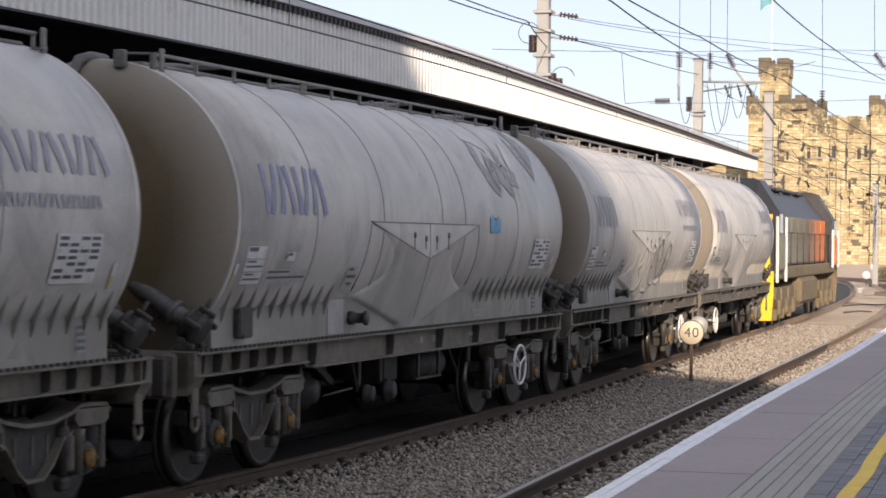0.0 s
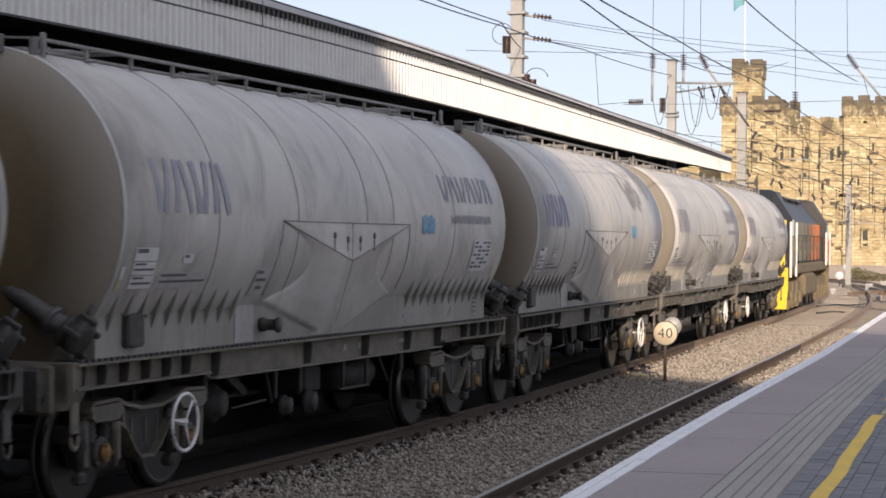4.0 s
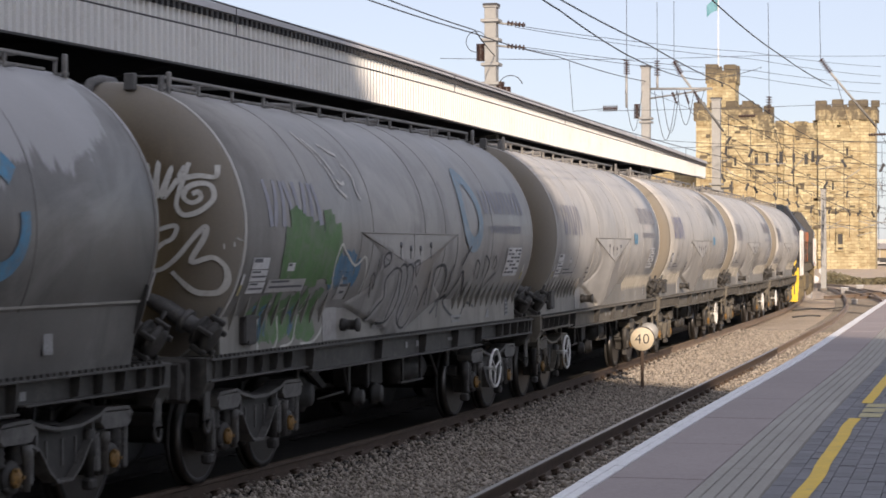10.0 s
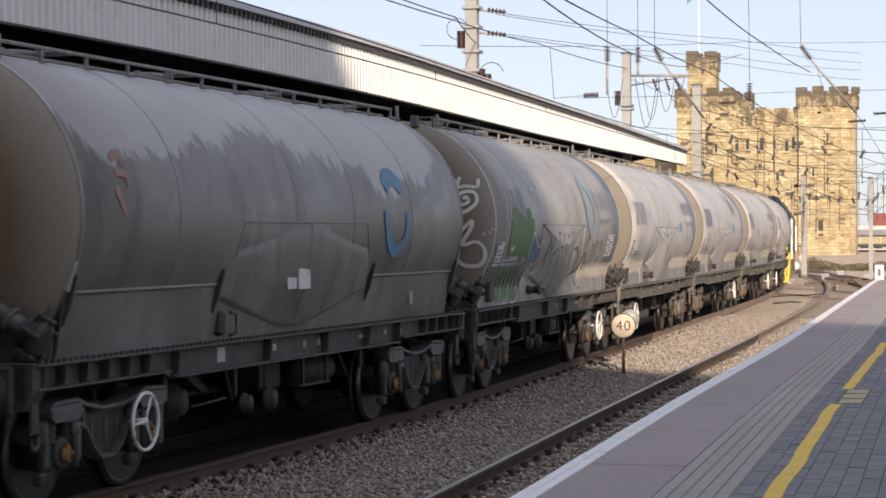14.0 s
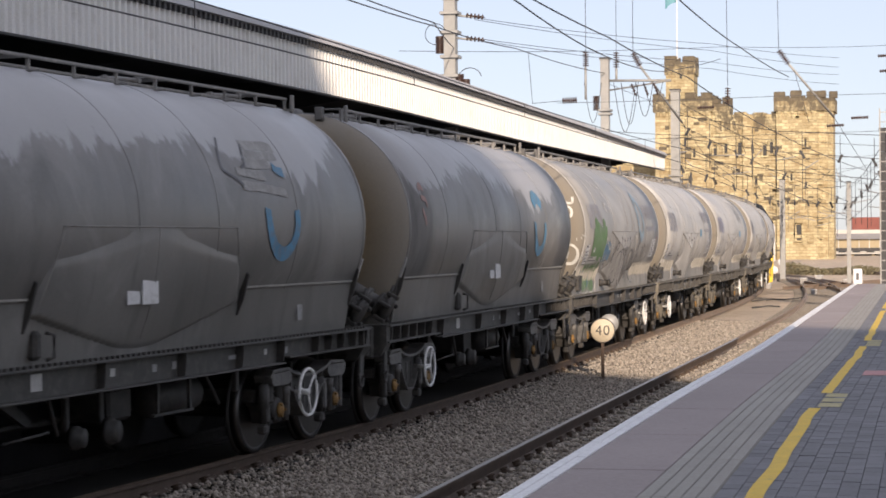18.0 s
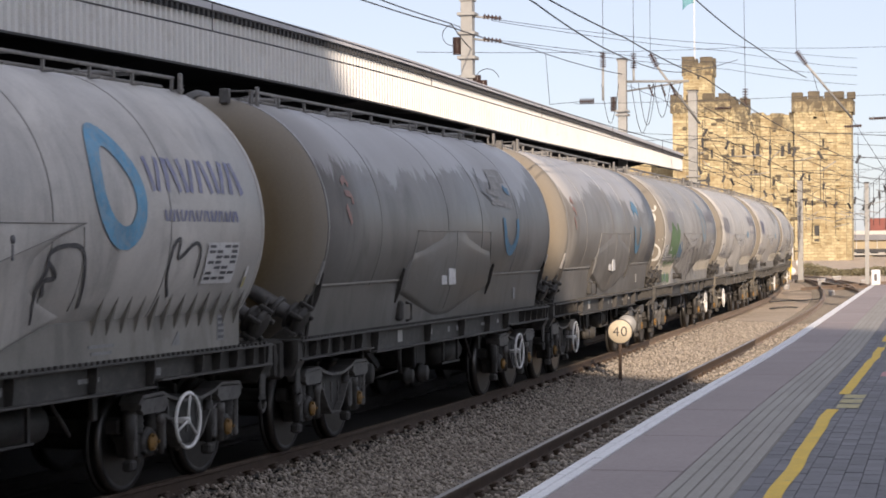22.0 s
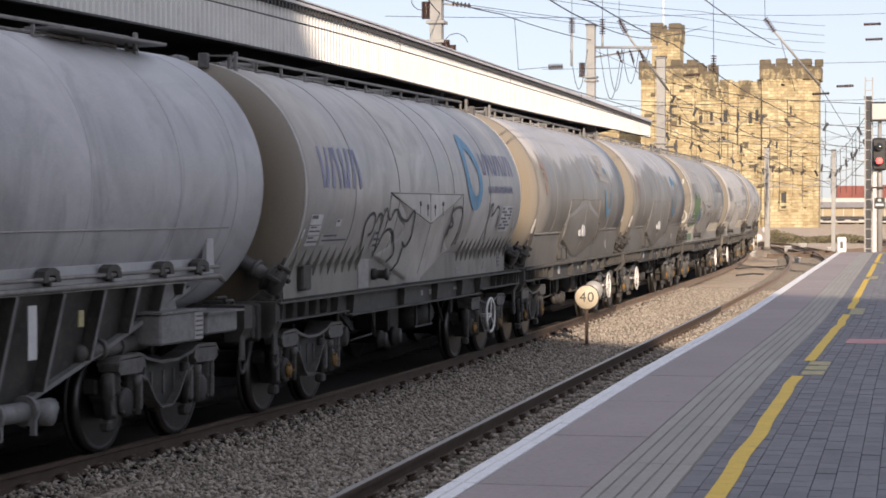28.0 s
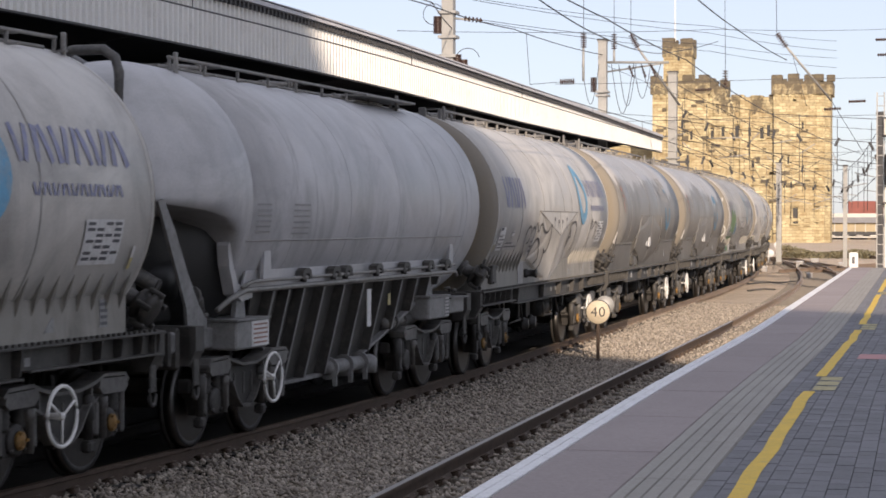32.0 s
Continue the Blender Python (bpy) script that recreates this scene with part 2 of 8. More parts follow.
M_YELLOW_CAP = worn("axle_cap_yellow", (0.27, 0.145, 0.035), 0.65, 0, 0.4, 12, (0.06, 0.045, 0.025), 0.8)
M_WHITE = worn("white_paint", (0.72, 0.72, 0.7), 0.5, 0, 0.08, 8, (0.35, 0.33, 0.3), 0.15)
M_LABEL = worn("label_white", (0.6, 0.6, 0.6), 0.55, 0, 0.12, 5, (0.33, 0.32, 0.3), 0.3)
M_LABEL_DIM = worn("label_greyed", (0.42, 0.41, 0.4), 0.6, 0, 0.15, 5, (0.28, 0.27, 0.25), 0.4)
M_SEAM = worn("weld_seam_dark", (0.2, 0.192, 0.18), 0.65, 0, 0.3, 4, (0.32, 0.305, 0.28), 0.45)
M_INK = worn("label_ink", (0.1, 0.1, 0.11), 0.6, 0, 0.2, 9)
M_BLUE = worn("faded_blue_paint", (0.19, 0.205, 0.34), 0.6, 0, 0.3, 5, (0.34, 0.335, 0.34), 0.75)
M_BLUE_PALE = worn("very_faded_blue_paint", (0.265, 0.27, 0.325), 0.6, 0, 0.2, 5, (0.32, 0.315, 0.31), 0.8)
M_CYAN = worn("sky_blue_paint", (0.1, 0.31, 0.49), 0.6, 0, 0.3, 3, (0.28, 0.33, 0.36), 0.55)
M_CYAN_WORN = worn("worn_sky_blue_paint", (0.06, 0.24, 0.4), 0.6, 0, 0.25, 3, (0.17, 0.168, 0.165), 0.75)
M_CYAN_PALE = worn("faded_sky_blue_paint", (0.2, 0.29, 0.36), 0.6, 0, 0.25, 3, (0.3, 0.3, 0.29), 0.6)
M_GRAF_WHITE = worn("graffiti_silver", (0.55, 0.54, 0.5), 0.6, 0, 0.2, 4, (0.3, 0.27, 0.22), 0.3)
M_GRAF_DARK = worn("graffiti_black", (0.06, 0.06, 0.065), 0.6, 0, 0.3, 4, (0.2, 0.19, 0.18), 0.3)
M_GRAF_GREEN = worn("graffiti_green", (0.085, 0.175, 0.065), 0.65, 0, 0.35, 2, (0.19, 0.2, 0.17), 0.65)
M_GRAF_BLUE = worn("graffiti_blue", (0.07, 0.17, 0.27), 0.65, 0, 0.35, 3, (0.2, 0.21, 0.22), 0.45)
M_RED_FADED = worn("faded_red_paint", (0.29, 0.15, 0.125), 0.6, 0, 0.3, 6, (0.2, 0.17, 0.15), 0.65)
M_WIPED = worn("wiped_tank_paint", (0.2, 0.196, 0.186), 0.5, 0, 0.3, 3, (0.4, 0.387, 0.36), 0.55)
M_DUST_PALE = worn("pale_cement_run", (0.6, 0.58, 0.55), 0.8, 0, 0.15, 4, (0.45, 0.435, 0.41), 0.5)
M_PEELED = worn("peeled_paint", (0.3, 0.295, 0.285), 0.7, 0, 0.3, 5, (0.2, 0.195, 0.185), 0.55)
M_PATCH = worn("pale_patch_paint", (0.33, 0.32, 0.31), 0.6, 0, 0.2, 6, (0.22, 0.21, 0.2), 0.4)
M_MARK = worn("dim_stencil_paint", (0.26, 0.26, 0.26), 0.6, 0, 0.2, 9, (0.1, 0.1, 0.1), 0.4)
M_PIPE = worn("pipe_grey", (0.11, 0.107, 0.104), 0.6, 0.2, 0.3, 4, (0.2, 0.19, 0.17), 0.4)
M_WALKWAY = worn("walkway_galvanised", (0.2, 0.195, 0.187), 0.6, 0.3, 0.3, 4, (0.33, 0.31, 0.28), 0.45)
M_ORANGE = worn("loco_orange", (0.78, 0.2, 0.025), 0.45, 0, 0.1, 3, (0.4, 0.2, 0.08), 0.2)
M_LOCO_PALE = worn("loco_grimy_cab_side", (0.22, 0.205, 0.14), 0.6, 0, 0.2, 3, (0.13, 0.11, 0.075), 0.4)
# the sky's reflection is painted into this pale glass colour
M_GLASS_SKY = plain("cab_window_glass", (0.3, 0.32, 0.33), 0.08)
M_LOCO_BLACK = worn("loco_black", (0.02, 0.02, 0.023), 0.45, 0, 0.3, 3, (0.055, 0.05, 0.044), 0.3)
M_LOCO_YELLOW = worn("loco_yellow", (0.75, 0.5, 0.02), 0.45, 0, 0.1, 3, (0.35, 0.27, 0.1), 0.25)


def loco_side():
    """Grey dirt over the hood doors that gives way to orange paint towards the front."""
    k = Mat("loco_hood_side", 0.55)
    o = k.coord(jitter=False)
    sep, add = k.n.new("ShaderNodeSeparateXYZ"), k.n.new("ShaderNodeMath")
    k.l.new(o, sep.inputs[0])
    add.operation = "MULTIPLY_ADD"
    add.inputs[1].default_value, add.inputs[2].default_value = 0.06, 0.3
    k.l.new(sep.outputs["Y"], add.inputs[0])
    c = k.ramp(add.outputs[0], [(0.15, (0.2, 0.19, 0.13)), (0.38, (0.14, 0.105, 0.07)), (0.62, (0.75, 0.2, 0.03))])
    k.color(k.mix(k.ramp(k.noise(1.5, 5, 0.65, o), [(0.45, 0.0), (0.75, 0.6)]), c, (0.12, 0.1, 0.075)))
    return k.m


M_LOCO_SIDE = loco_side()
M_LOCO_DIRT = worn("loco_brown_grime", (0.16, 0.125, 0.07), 0.8, 0, 0.4, 3, (0.07, 0.06, 0.045), 0.5)
M_DARKGLASS = plain("dark_glass", (0.02, 0.025, 0.03), 0.08)
M_RAIL = worn("rail_rust", (0.085, 0.058, 0.042), 0.8, 0.0, 0.3, 6)
M_RAILHEAD = worn("rail_head", (0.4, 0.38, 0.36), 0.38, 1.0, 0.1, 6, jitter=False)
M_RAILHEAD_DULL = worn("rail_head_dull", (0.2, 0.15, 0.11), 0.5, 0.4, 0.2, 6, jitter=False)
# lighter rail rust: sunlight on the far rails is put into the colour
M_RAIL_FAR = worn("sunlit_rail_rust", (0.25, 0.18, 0.125), 0.6, 0.1, 0.25, 3, jitter=False)
M_SLEEPER = worn("sleeper_concrete", (0.2, 0.18, 0.155), 0.9, 0, 0.3, 4, (0.1, 0.075, 0.05), 0.6)
M_COPING = worn("coping_white_paint", (0.76, 0.76, 0.77), 0.75, 0, 0.08, 4, (0.5, 0.5, 0.51), 0.3)
M_YLINE = worn("yellow_line_paint", (0.72, 0.47, 0.035), 0.65, 0, 0.12, 5, (0.45, 0.33, 0.1), 0.3)
M_YPALE = worn("old_yellow_paint", (0.46, 0.4, 0.2), 0.75, 0, 0.2, 9, (0.2, 0.2, 0.18), 0.6)
M_PINK = worn("pink_paint", (0.5, 0.24, 0.24), 0.75, 0, 0.15, 8, (0.25, 0.2, 0.2), 0.4)
M_MAST = worn("galvanised_steel", (0.3, 0.3, 0.29), 0.55, 0.3, 0.15, 2, (0.33, 0.32, 0.3), 0.3)
M_WIRE = plain("copper_wire_dark", (0.05, 0.05, 0.055), 0.6, 0.3)
M_INSUL = plain("brown_insulator", (0.045, 0.025, 0.02), 0.3)
M_FASCIA = worn("cream_corrugated_steel", (0.71, 0.706, 0.685), 0.68, 0, 0.05, 0.6, (0.55, 0.535, 0.5), 0.25, jitter=False)
M_ROOF = worn("grey_roof_sheet", (0.42, 0.42, 0.43), 0.7, 0, 0.15, 1, jitter=False)
# dark steel; also paints in the gloom under the canopy
M_STEEL_AND_GLOOM = worn("dark_canopy_steel", (0.045, 0.045, 0.048), 0.7, 0, 0.3, 2, jitter=False)
M_SIGN = worn("sign_cream", (0.48, 0.41, 0.3), 0.55, 0, 0.08, 5, (0.34, 0.29, 0.21), 0.25)
M_BLACK = plain("black_paint", (0.025, 0.025, 0.025), 0.5)
M_REDBRICK = worn("red_roof", (0.22, 0.075, 0.06), 0.8, 0, 0.2, 0.3, jitter=False)
M_PALEWALL = worn("pale_wall", (0.5, 0.49, 0.46), 0.85, 0, 0.15, 0.3, jitter=False)
M_FARROOF = worn("dark_far_roof", (0.2, 0.2, 0.21), 0.8, 0, 0.2, 0.3, jitter=False)
M_SHED = worn("shed_wall", (0.36, 0.3, 0.2), 0.85, 0, 0.2, 0.4, jitter=False)
M_SIGNALRED = glow("signal_red", (1.0, 0.05, 0.04), 4.0)
M_FLAG = plain("flag_blue_green", (0.1, 0.26, 0.32), 0.7)
M_STONE = stone_keep()
M_STONE_SOOT = stone_keep("sooty_weathered_sandstone", 0.85)
M_STONE_DARK = worn("sooty_sandstone", (0.12, 0.1, 0.07), 0.9, 0, 0.4, 1.2, (0.07, 0.06, 0.045), 0.6, 0.5, 6, jitter=False)


def ballast_mat(name, lo, hi, stain):
    k = Mat(name, 0.95)
    v = k.coord("Object", jitter=False)
    c = k.island(lo, hi)
    c = k.mix(k.ramp(k.noise(0.5, 5, 0.7, v), [(0.45, 0.0), (0.7, 0.45)]), c, stain)
    k.color(c).bump(k.noise(50, 3, 0.6, v), 0.4, 0.01)
    return k.m


M_STONES = ballast_mat("ballast_stones", (0.18, 0.158, 0.135), (0.5, 0.44, 0.37), (0.32, 0.275, 0.228))


def ground_mat():
    k = Mat("ballast_bed", 0.95)
    v = k.coord("Object", jitter=False)
    vo = k.n.new("ShaderNodeTexVoronoi")
    vo.inputs["Scale"].default_value = 18.0
    k.l.new(v, vo.inputs["Vector"])
    c = k.ramp(vo.outputs["Color"], [(0.1, (0.24, 0.205, 0.17)), (0.9, (0.66, 0.58, 0.47))])
    c = k.mix(k.ramp(k.noise(0.35, 6, 0.7, v), [(0.45, 0.0), (0.72, 0.6)]), c, (0.3, 0.25, 0.2))
    sp = k.n.new("ShaderNodeSeparateXYZ")
    k.l.new(v, sp.inputs[0])
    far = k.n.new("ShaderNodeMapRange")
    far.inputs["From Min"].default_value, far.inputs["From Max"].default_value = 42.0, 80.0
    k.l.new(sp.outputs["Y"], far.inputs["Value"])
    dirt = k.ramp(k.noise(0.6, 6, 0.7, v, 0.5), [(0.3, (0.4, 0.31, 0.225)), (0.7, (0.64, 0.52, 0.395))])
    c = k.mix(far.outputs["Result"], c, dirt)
    k.color(c).bump(vo.outputs["Distance"], 0.9, 0.05)
    return k.m


M_GROUND = ground_mat()
# near-black ballast colour that paints in the shade under the train
M_TRAIN_SHADE = worn("oily_ballast", (0.032, 0.029, 0.026), 0.85, 0, 0.4, 3, (0.05, 0.044, 0.037), 0.4, 0.8, 20, jitter=False)


def slab_mat(name, base, var, rough=0.8, grain=40.0):
    k = Mat(name, rough)
    v = k.coord("Object", jitter=False)
    c = k.island(tuple(x * (1 - var) for x in base), tuple(x * (1 + var) for x in base))
    c = k.mix(k.ramp(k.noise(1.1, 6, 0.7, v), [(0.4, 0.0), (0.75, 0.55)]), c, tuple(x * 0.72 for x in base))
    f = k.noise(grain, 3, 0.6, v)
    c = k.mix(0.22, c, k.ramp(f, [(0.3, tuple(x * 0.55 for x in base)), (0.7, tuple(x * 1.4 for x in base))]))
    c = k.mix(k.ramp(k.noise(7, 3, 0.5, v), [(0.72, 0.0), (0.76, 0.4)]), c, tuple(x * 0.5 for x in base))
    k.color(c).bump(f, 0.25, 0.004)
    return k.m


M_SLAB = slab_mat("paving_slab_mauve", (0.315, 0.268, 0.262), 0.1)
M_TACTILE = slab_mat("tactile_slab_buff", (0.325, 0.308, 0.28), 0.07)
# a darker tone for the slab between the tactile ribs
M_GROOVE = slab_mat("tactile_groove_dirt", (0.25, 0.238, 0.216), 0.1)
M_PAVER = slab_mat("brick_paver_grey", (0.168, 0.168, 0.182), 0.2)
M_JOINT = worn("joint_sand", (0.075, 0.07, 0.068), 0.95, 0, 0.3, 6, jitter=False)


# ---- building helpers ----
class Geo:
    """Collects rounded and plain shapes into one mesh."""

    def __init__(self):
        self.v, self.f, self.s, self.k = [], [], [], []

    def add(self, verts, faces, smooth=False, slot=0, m=None):
        n = len(self.v)
        self.v += [tuple(m @ Vector(p)) for p in verts] if m is not None else [tuple(p) for p in verts]
        self.f += [tuple(i + n for i in f) for f in faces]
        self.s += [smooth] * len(faces)
        self.k += [slot] * len(faces)
        return self

    def box(self, c, size, bevel=0.0, slot=0, m=None):
        x, y, z = (s / 2 for s in size)
        if bevel <= 0:
            vs = [(c[0] + a * x, c[1] + b * y, c[2] + d * z) for a in (-1, 1) for b in (-1, 1) for d in (-1, 1)]
            fs = [(0, 1, 3, 2), (4, 6, 7, 5), (0, 4, 5, 1), (2, 3, 7, 6), (0, 2, 6, 4), (1, 5, 7, 3)]
            return self.add(vs, fs, False, slot, m)
        e = min(bevel, x * 0.9, y * 0.9, z * 0.9)
        bm = bmesh.new()
        bmesh.ops.create_cube(bm, size=1)
        for v in bm.verts:
            v.co = (c[0] + v.co.x * 2 * x, c[1] + v.co.y * 2 * y, c[2] + v.co.z * 2 * z)
        bmesh.ops.bevel(bm, geom=bm.edges[:], offset=e, segments=1, affect="EDGES")
        bm.verts.index_update()
        self.add([v.co.copy() for v in bm.verts], [[v.index for v in f.verts] for f in bm.faces], False, slot, m)
        bm.free()
        return self

    def lathe(self, profile, n=24, axis="x", c=(0, 0, 0), slot=0, m=None, smooth=True):
        """profile: (along, radius) pairs, turned round an axis through c."""
        vs, fs = [], []
        for a, r in profile:
            for i in range(n):
                t = 2 * math.pi * i / n
                p, q = r * math.cos(t), r * math.sin(t)
                w = {"x": (a, p, q), "y": (p, a, q), "z": (p, q, a)}[axis]
                vs.append((c[0] + w[0], c[1] + w[1], c[2] + w[2]))
        for j in range(len(profile) - 1):
            for i in range(n):
                k = (i + 1) % n
                fs.append((j * n + i, j * n + k, (j + 1) * n + k, (j + 1) * n + i))
        self.add(vs, fs, smooth, slot, m)
        for j, (a, r) in ((0, profile[0]), (len(profile) - 1, profile[-1])):
            if r > 1e-4:
                n0 = len(self.v) - len(vs)
                self.f.append(tuple(n0 + j * n + i for i in range(n)))
                self.s.append(False)
                self.k.append(slot)
        return self

    def tube(self, pts, r, n=8, slot=0, m=None, close=False):
        pts = [Vector(p) for p in pts]
        vs, fs = [], []
        L = len(pts)
        for i, p in enumerate(pts):
            a, b = pts[max(i - 1, 0)], pts[min(i + 1, L - 1)]
            if close:
                a, b = pts[(i - 1) % L], pts[(i + 1) % L]
            d = (b - a).normalized()
            u = d.cross(Vector((0, 0, 1)))
            u = u.normalized() if u.length > 1e-3 else Vector((1, 0, 0))
            w = d.cross(u)
            for j in range(n):
                t = 2 * math.pi * j / n
                vs.append(p + u * r * math.cos(t) + w * r * math.sin(t))
        for i in range(L if close else L - 1):
            for j in range(n):
                k, i2 = (j + 1) % n, (i + 1) % L
                fs.append((i * n + j, i * n + k, i2 * n + k, i2 * n + j))
        if not close:
            fs += [tuple(range(n)), tuple((L - 1) * n + j for j in range(n))]
        return self.add(vs, fs, True, slot, m)

    def prism(self, poly, thick, plane="yz", at=0.0, slot=0, m=None):
        """A flat outline with thickness. plane yz: along x from at to at + thick."""
        n = len(poly)
        vs = []
        for d in (at, at + thick):
            for a, b in poly:
                vs.append({"yz": (d, a, b), "xz": (a, d, b), "xy": (a, b, d)}[plane])
        fs = [tuple(range(n)), tuple(range(n, 2 * n))] + [(i, (i + 1) % n, n + (i + 1) % n, n + i) for i in range(n)]
        return self.add(vs, fs, False, slot, m)

    def mesh(self, name, mats):
        me = bpy.data.meshes.new(name)
        me.from_pydata(self.v, [], self.f)
        for x in mats if isinstance(mats, (list, tuple)) else [mats]:
            me.materials.append(x)
        me.polygons.foreach_set("use_smooth", self.s)
        me.polygons.foreach_set("material_index", self.k)
        bm = bmesh.new()
        bm.from_mesh(me)
        bmesh.ops.recalc_face_normals(bm, faces=bm.faces[:])
        bm.to_mesh(me)
        bm.free()
        me.update()
        return me


def part(name, g, material, parent=None, label=""):
    """Links a shape as one mesh object under a thing or a part."""
    ob = new(name, g if isinstance(g, bpy.types.Mesh) else g.mesh(name, material))
    if parent is not None:
        ob.parent = parent
    return tagged(ob, label)


def thing(name, label, category, group="", kind="", at=None):
    e = new(name)
    e.empty_display_size = 0.2
    if at is not None:
        e.matrix_basis = at
    return tagged(e, label, category, group, kind)


def raw_mesh(name, v, f, mats):
    me = bpy.data.meshes.new(name)
    v, f = np.asarray(v, dtype=np.float32), np.asarray(f, dtype=np.int32)
    me.vertices.add(len(v))
    me.vertices.foreach_set("co", v.ravel())
    me.loops.add(f.size)
    me.loops.foreach_set("vertex_index", f.ravel())
    me.polygons.add(len(f))
    me.polygons.foreach_set("loop_start", np.arange(0, f.size, f.shape[1], dtype=np.int32))
    me.polygons.foreach_set("loop_total", np.full(len(f), f.shape[1], dtype=np.int32))
    for x in mats if isinstance(mats, (list, tuple)) else [mats]:
        me.materials.append(x)
    me.update(calc_edges=True)
    return me


# ---- the plan: x across, y along the line, z = 0 on top of the rails ----
def bend(y):
    """How far the near line has swung to the left at y."""
    u = min(max((y - 22.0) / 25.0, 0.0), 1.0)
    return max(0.0, y - 60.0) ** 2 / 955.0 - 0.15 * u * u * (3 - 2 * u) + max(0.0, y - 124.0) ** 2 / 90.0


def bend_slope(y):
    return (bend(y + 0.5) - bend(y - 0.5)) / 1.0


def bend_train(y):
    """The train's line draws in towards the near track along the first metres, then curves away with it."""
    return max(0.0, y - 66.0) ** 2 / 972.0 + max(0.0, y - 124.0) ** 2 / 90.0 + approach(y)


def approach(y):
    """How much further left the train's line lies at its near end."""
    a, b = min(max(33.0 - y, 0.0), 19.0), min(max(14.0 - y, 0.0), 14.0)
    return 0.06 + 0.0027 * a * a + 0.1026 * b - 0.0037 * b * b


def view_shift(y):
    """Height shift with distance that fits far things to the camera's view."""
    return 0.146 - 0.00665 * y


def fit_to_view(x, y, z):
    """A far lineside point, scaled and shifted to fit the camera's view."""
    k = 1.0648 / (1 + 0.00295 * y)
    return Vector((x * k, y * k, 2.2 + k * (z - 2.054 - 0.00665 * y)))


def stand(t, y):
    """Scales and shifts a thing drawn at y to fit the camera's view."""
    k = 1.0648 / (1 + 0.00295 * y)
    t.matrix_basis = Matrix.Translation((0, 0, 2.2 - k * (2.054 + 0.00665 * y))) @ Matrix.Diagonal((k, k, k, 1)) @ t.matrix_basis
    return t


TRAIN_X, NEAR_X, EDGE_X, PLAT_Z = -7.2, -3.53, -2.1, 0.915


def edge(y):
    u = min(max((y - 14.0) / 12.0, 0.0), 1.0)
    return EDGE_X + 0.11 * u * u * (3 - 2 * u) - 0.0016 * max(0.0, y - 28.0)


STATIONS = [float(q) for q in range(-8, 128, 2)]


# ---- ground ----
def make_ground():
    ys = [-2500, -600, -150, -60, -20] + list(range(0, 200, 4)) + [220, 260, 320, 600, 2500]
    xs = [-2500, -500, -120, -40, -20, -9.2, -8.4, -6.6, -6.2, -5.4, -4.6, -4.4, -2.6, -2.3, -1.0, 10, 40, 120, 500, 2500]
    v, f = [], []
    for y in ys:
        for x in xs:
            sag = 0.03 * noise.noise((x * 0.7, y * 0.7, 0)) if abs(x) < 20 else 0
            v.append((x - (bend(min(y, 126)) if -21 < x < 0 else 0), y, -0.2 + sag))
    w = len(xs)
    for j in range(len(ys) - 1):
        for i in range(w - 1):
            f.append((j * w + i, j * w + i + 1, (j + 1) * w + i + 1, (j + 1) * w + i))
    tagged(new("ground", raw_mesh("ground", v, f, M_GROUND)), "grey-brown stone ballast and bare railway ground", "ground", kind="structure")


def stones(name, n, x0, x1, y0, y1, size, z, seed, power=1.6):
    """Loose broken stones, denser near the camera's end."""
    rng = np.random.default_rng(seed)
    y = y0 + (y1 - y0) * rng.random(n) ** power
    follow = bend_train if name.endswith("shoulder") else bend
    x = x0 + (x1 - x0) * rng.random(n) - np.interp(y, STATIONS, [follow(q) for q in STATIONS])
    base = np.array([(1, 0, 0), (-1, 0, 0), (0, 1, 0), (0, -1, 0), (0, 0, 1), (0, 0, -1)], dtype=np.float64)
    tri = np.array([(0, 2, 4), (2, 1, 4), (1, 3, 4), (3, 0, 4), (2, 0, 5), (1, 2, 5), (3, 1, 5), (0, 3, 5)])
    s = size * (0.5 + 1.0 * rng.random(n) ** 1.5)
    jig = base[None] * (0.65 + 0.6 * rng.random((n, 6, 1))) + 0.35 * (rng.random((n, 6, 3)) - 0.5)
    a = rng.random(n) * 6.283
    c, d = np.cos(a), np.sin(a)
    t = rng.random(n) * 1.2 - 0.6
    ct, st = np.cos(t), np.sin(t)
    X, Y, Z = jig[..., 0], jig[..., 1], jig[..., 2] * 0.75
    Y, Z = Y * ct[:, None] - Z * st[:, None], Y * st[:, None] + Z * ct[:, None]
    X, Y = X * c[:, None] - Y * d[:, None], X * d[:, None] + Y * c[:, None]
    zz = z + 0.04 * rng.random(n)
    v = np.stack([X * s[:, None] + x[:, None], Y * s[:, None] + y[:, None], Z * s[:, None] + zz[:, None]], -1).reshape(-1, 3)
    f = (tri[None] + 6 * np.arange(n)[:, None, None]).reshape(-1, 3)
    return tagged(new(name, raw_mesh(name, v, f, M_STONES)), "loose grey and buff broken ballast stones", "ballast", kind="stuff")


# ---- tracks ----
def sweep(path, profile, slot_of):
    """A profile (across, up) carried along (x, y, heading) stations."""
    g = Geo()
    n = len(profile)
    for x, y, h in path:
        for a, u in profile:
            g.v.append((x + a * math.cos(h), y + a * math.sin(h), u))
    for j in range(len(path) - 1):
        for i in range(n):
            k = (i + 1) % n
            g.f.append((j * n + i, j * n + k, (j + 1) * n + k, (j + 1) * n + i))
            g.s.append(False)
            g.k.append(slot_of(i))
    return g


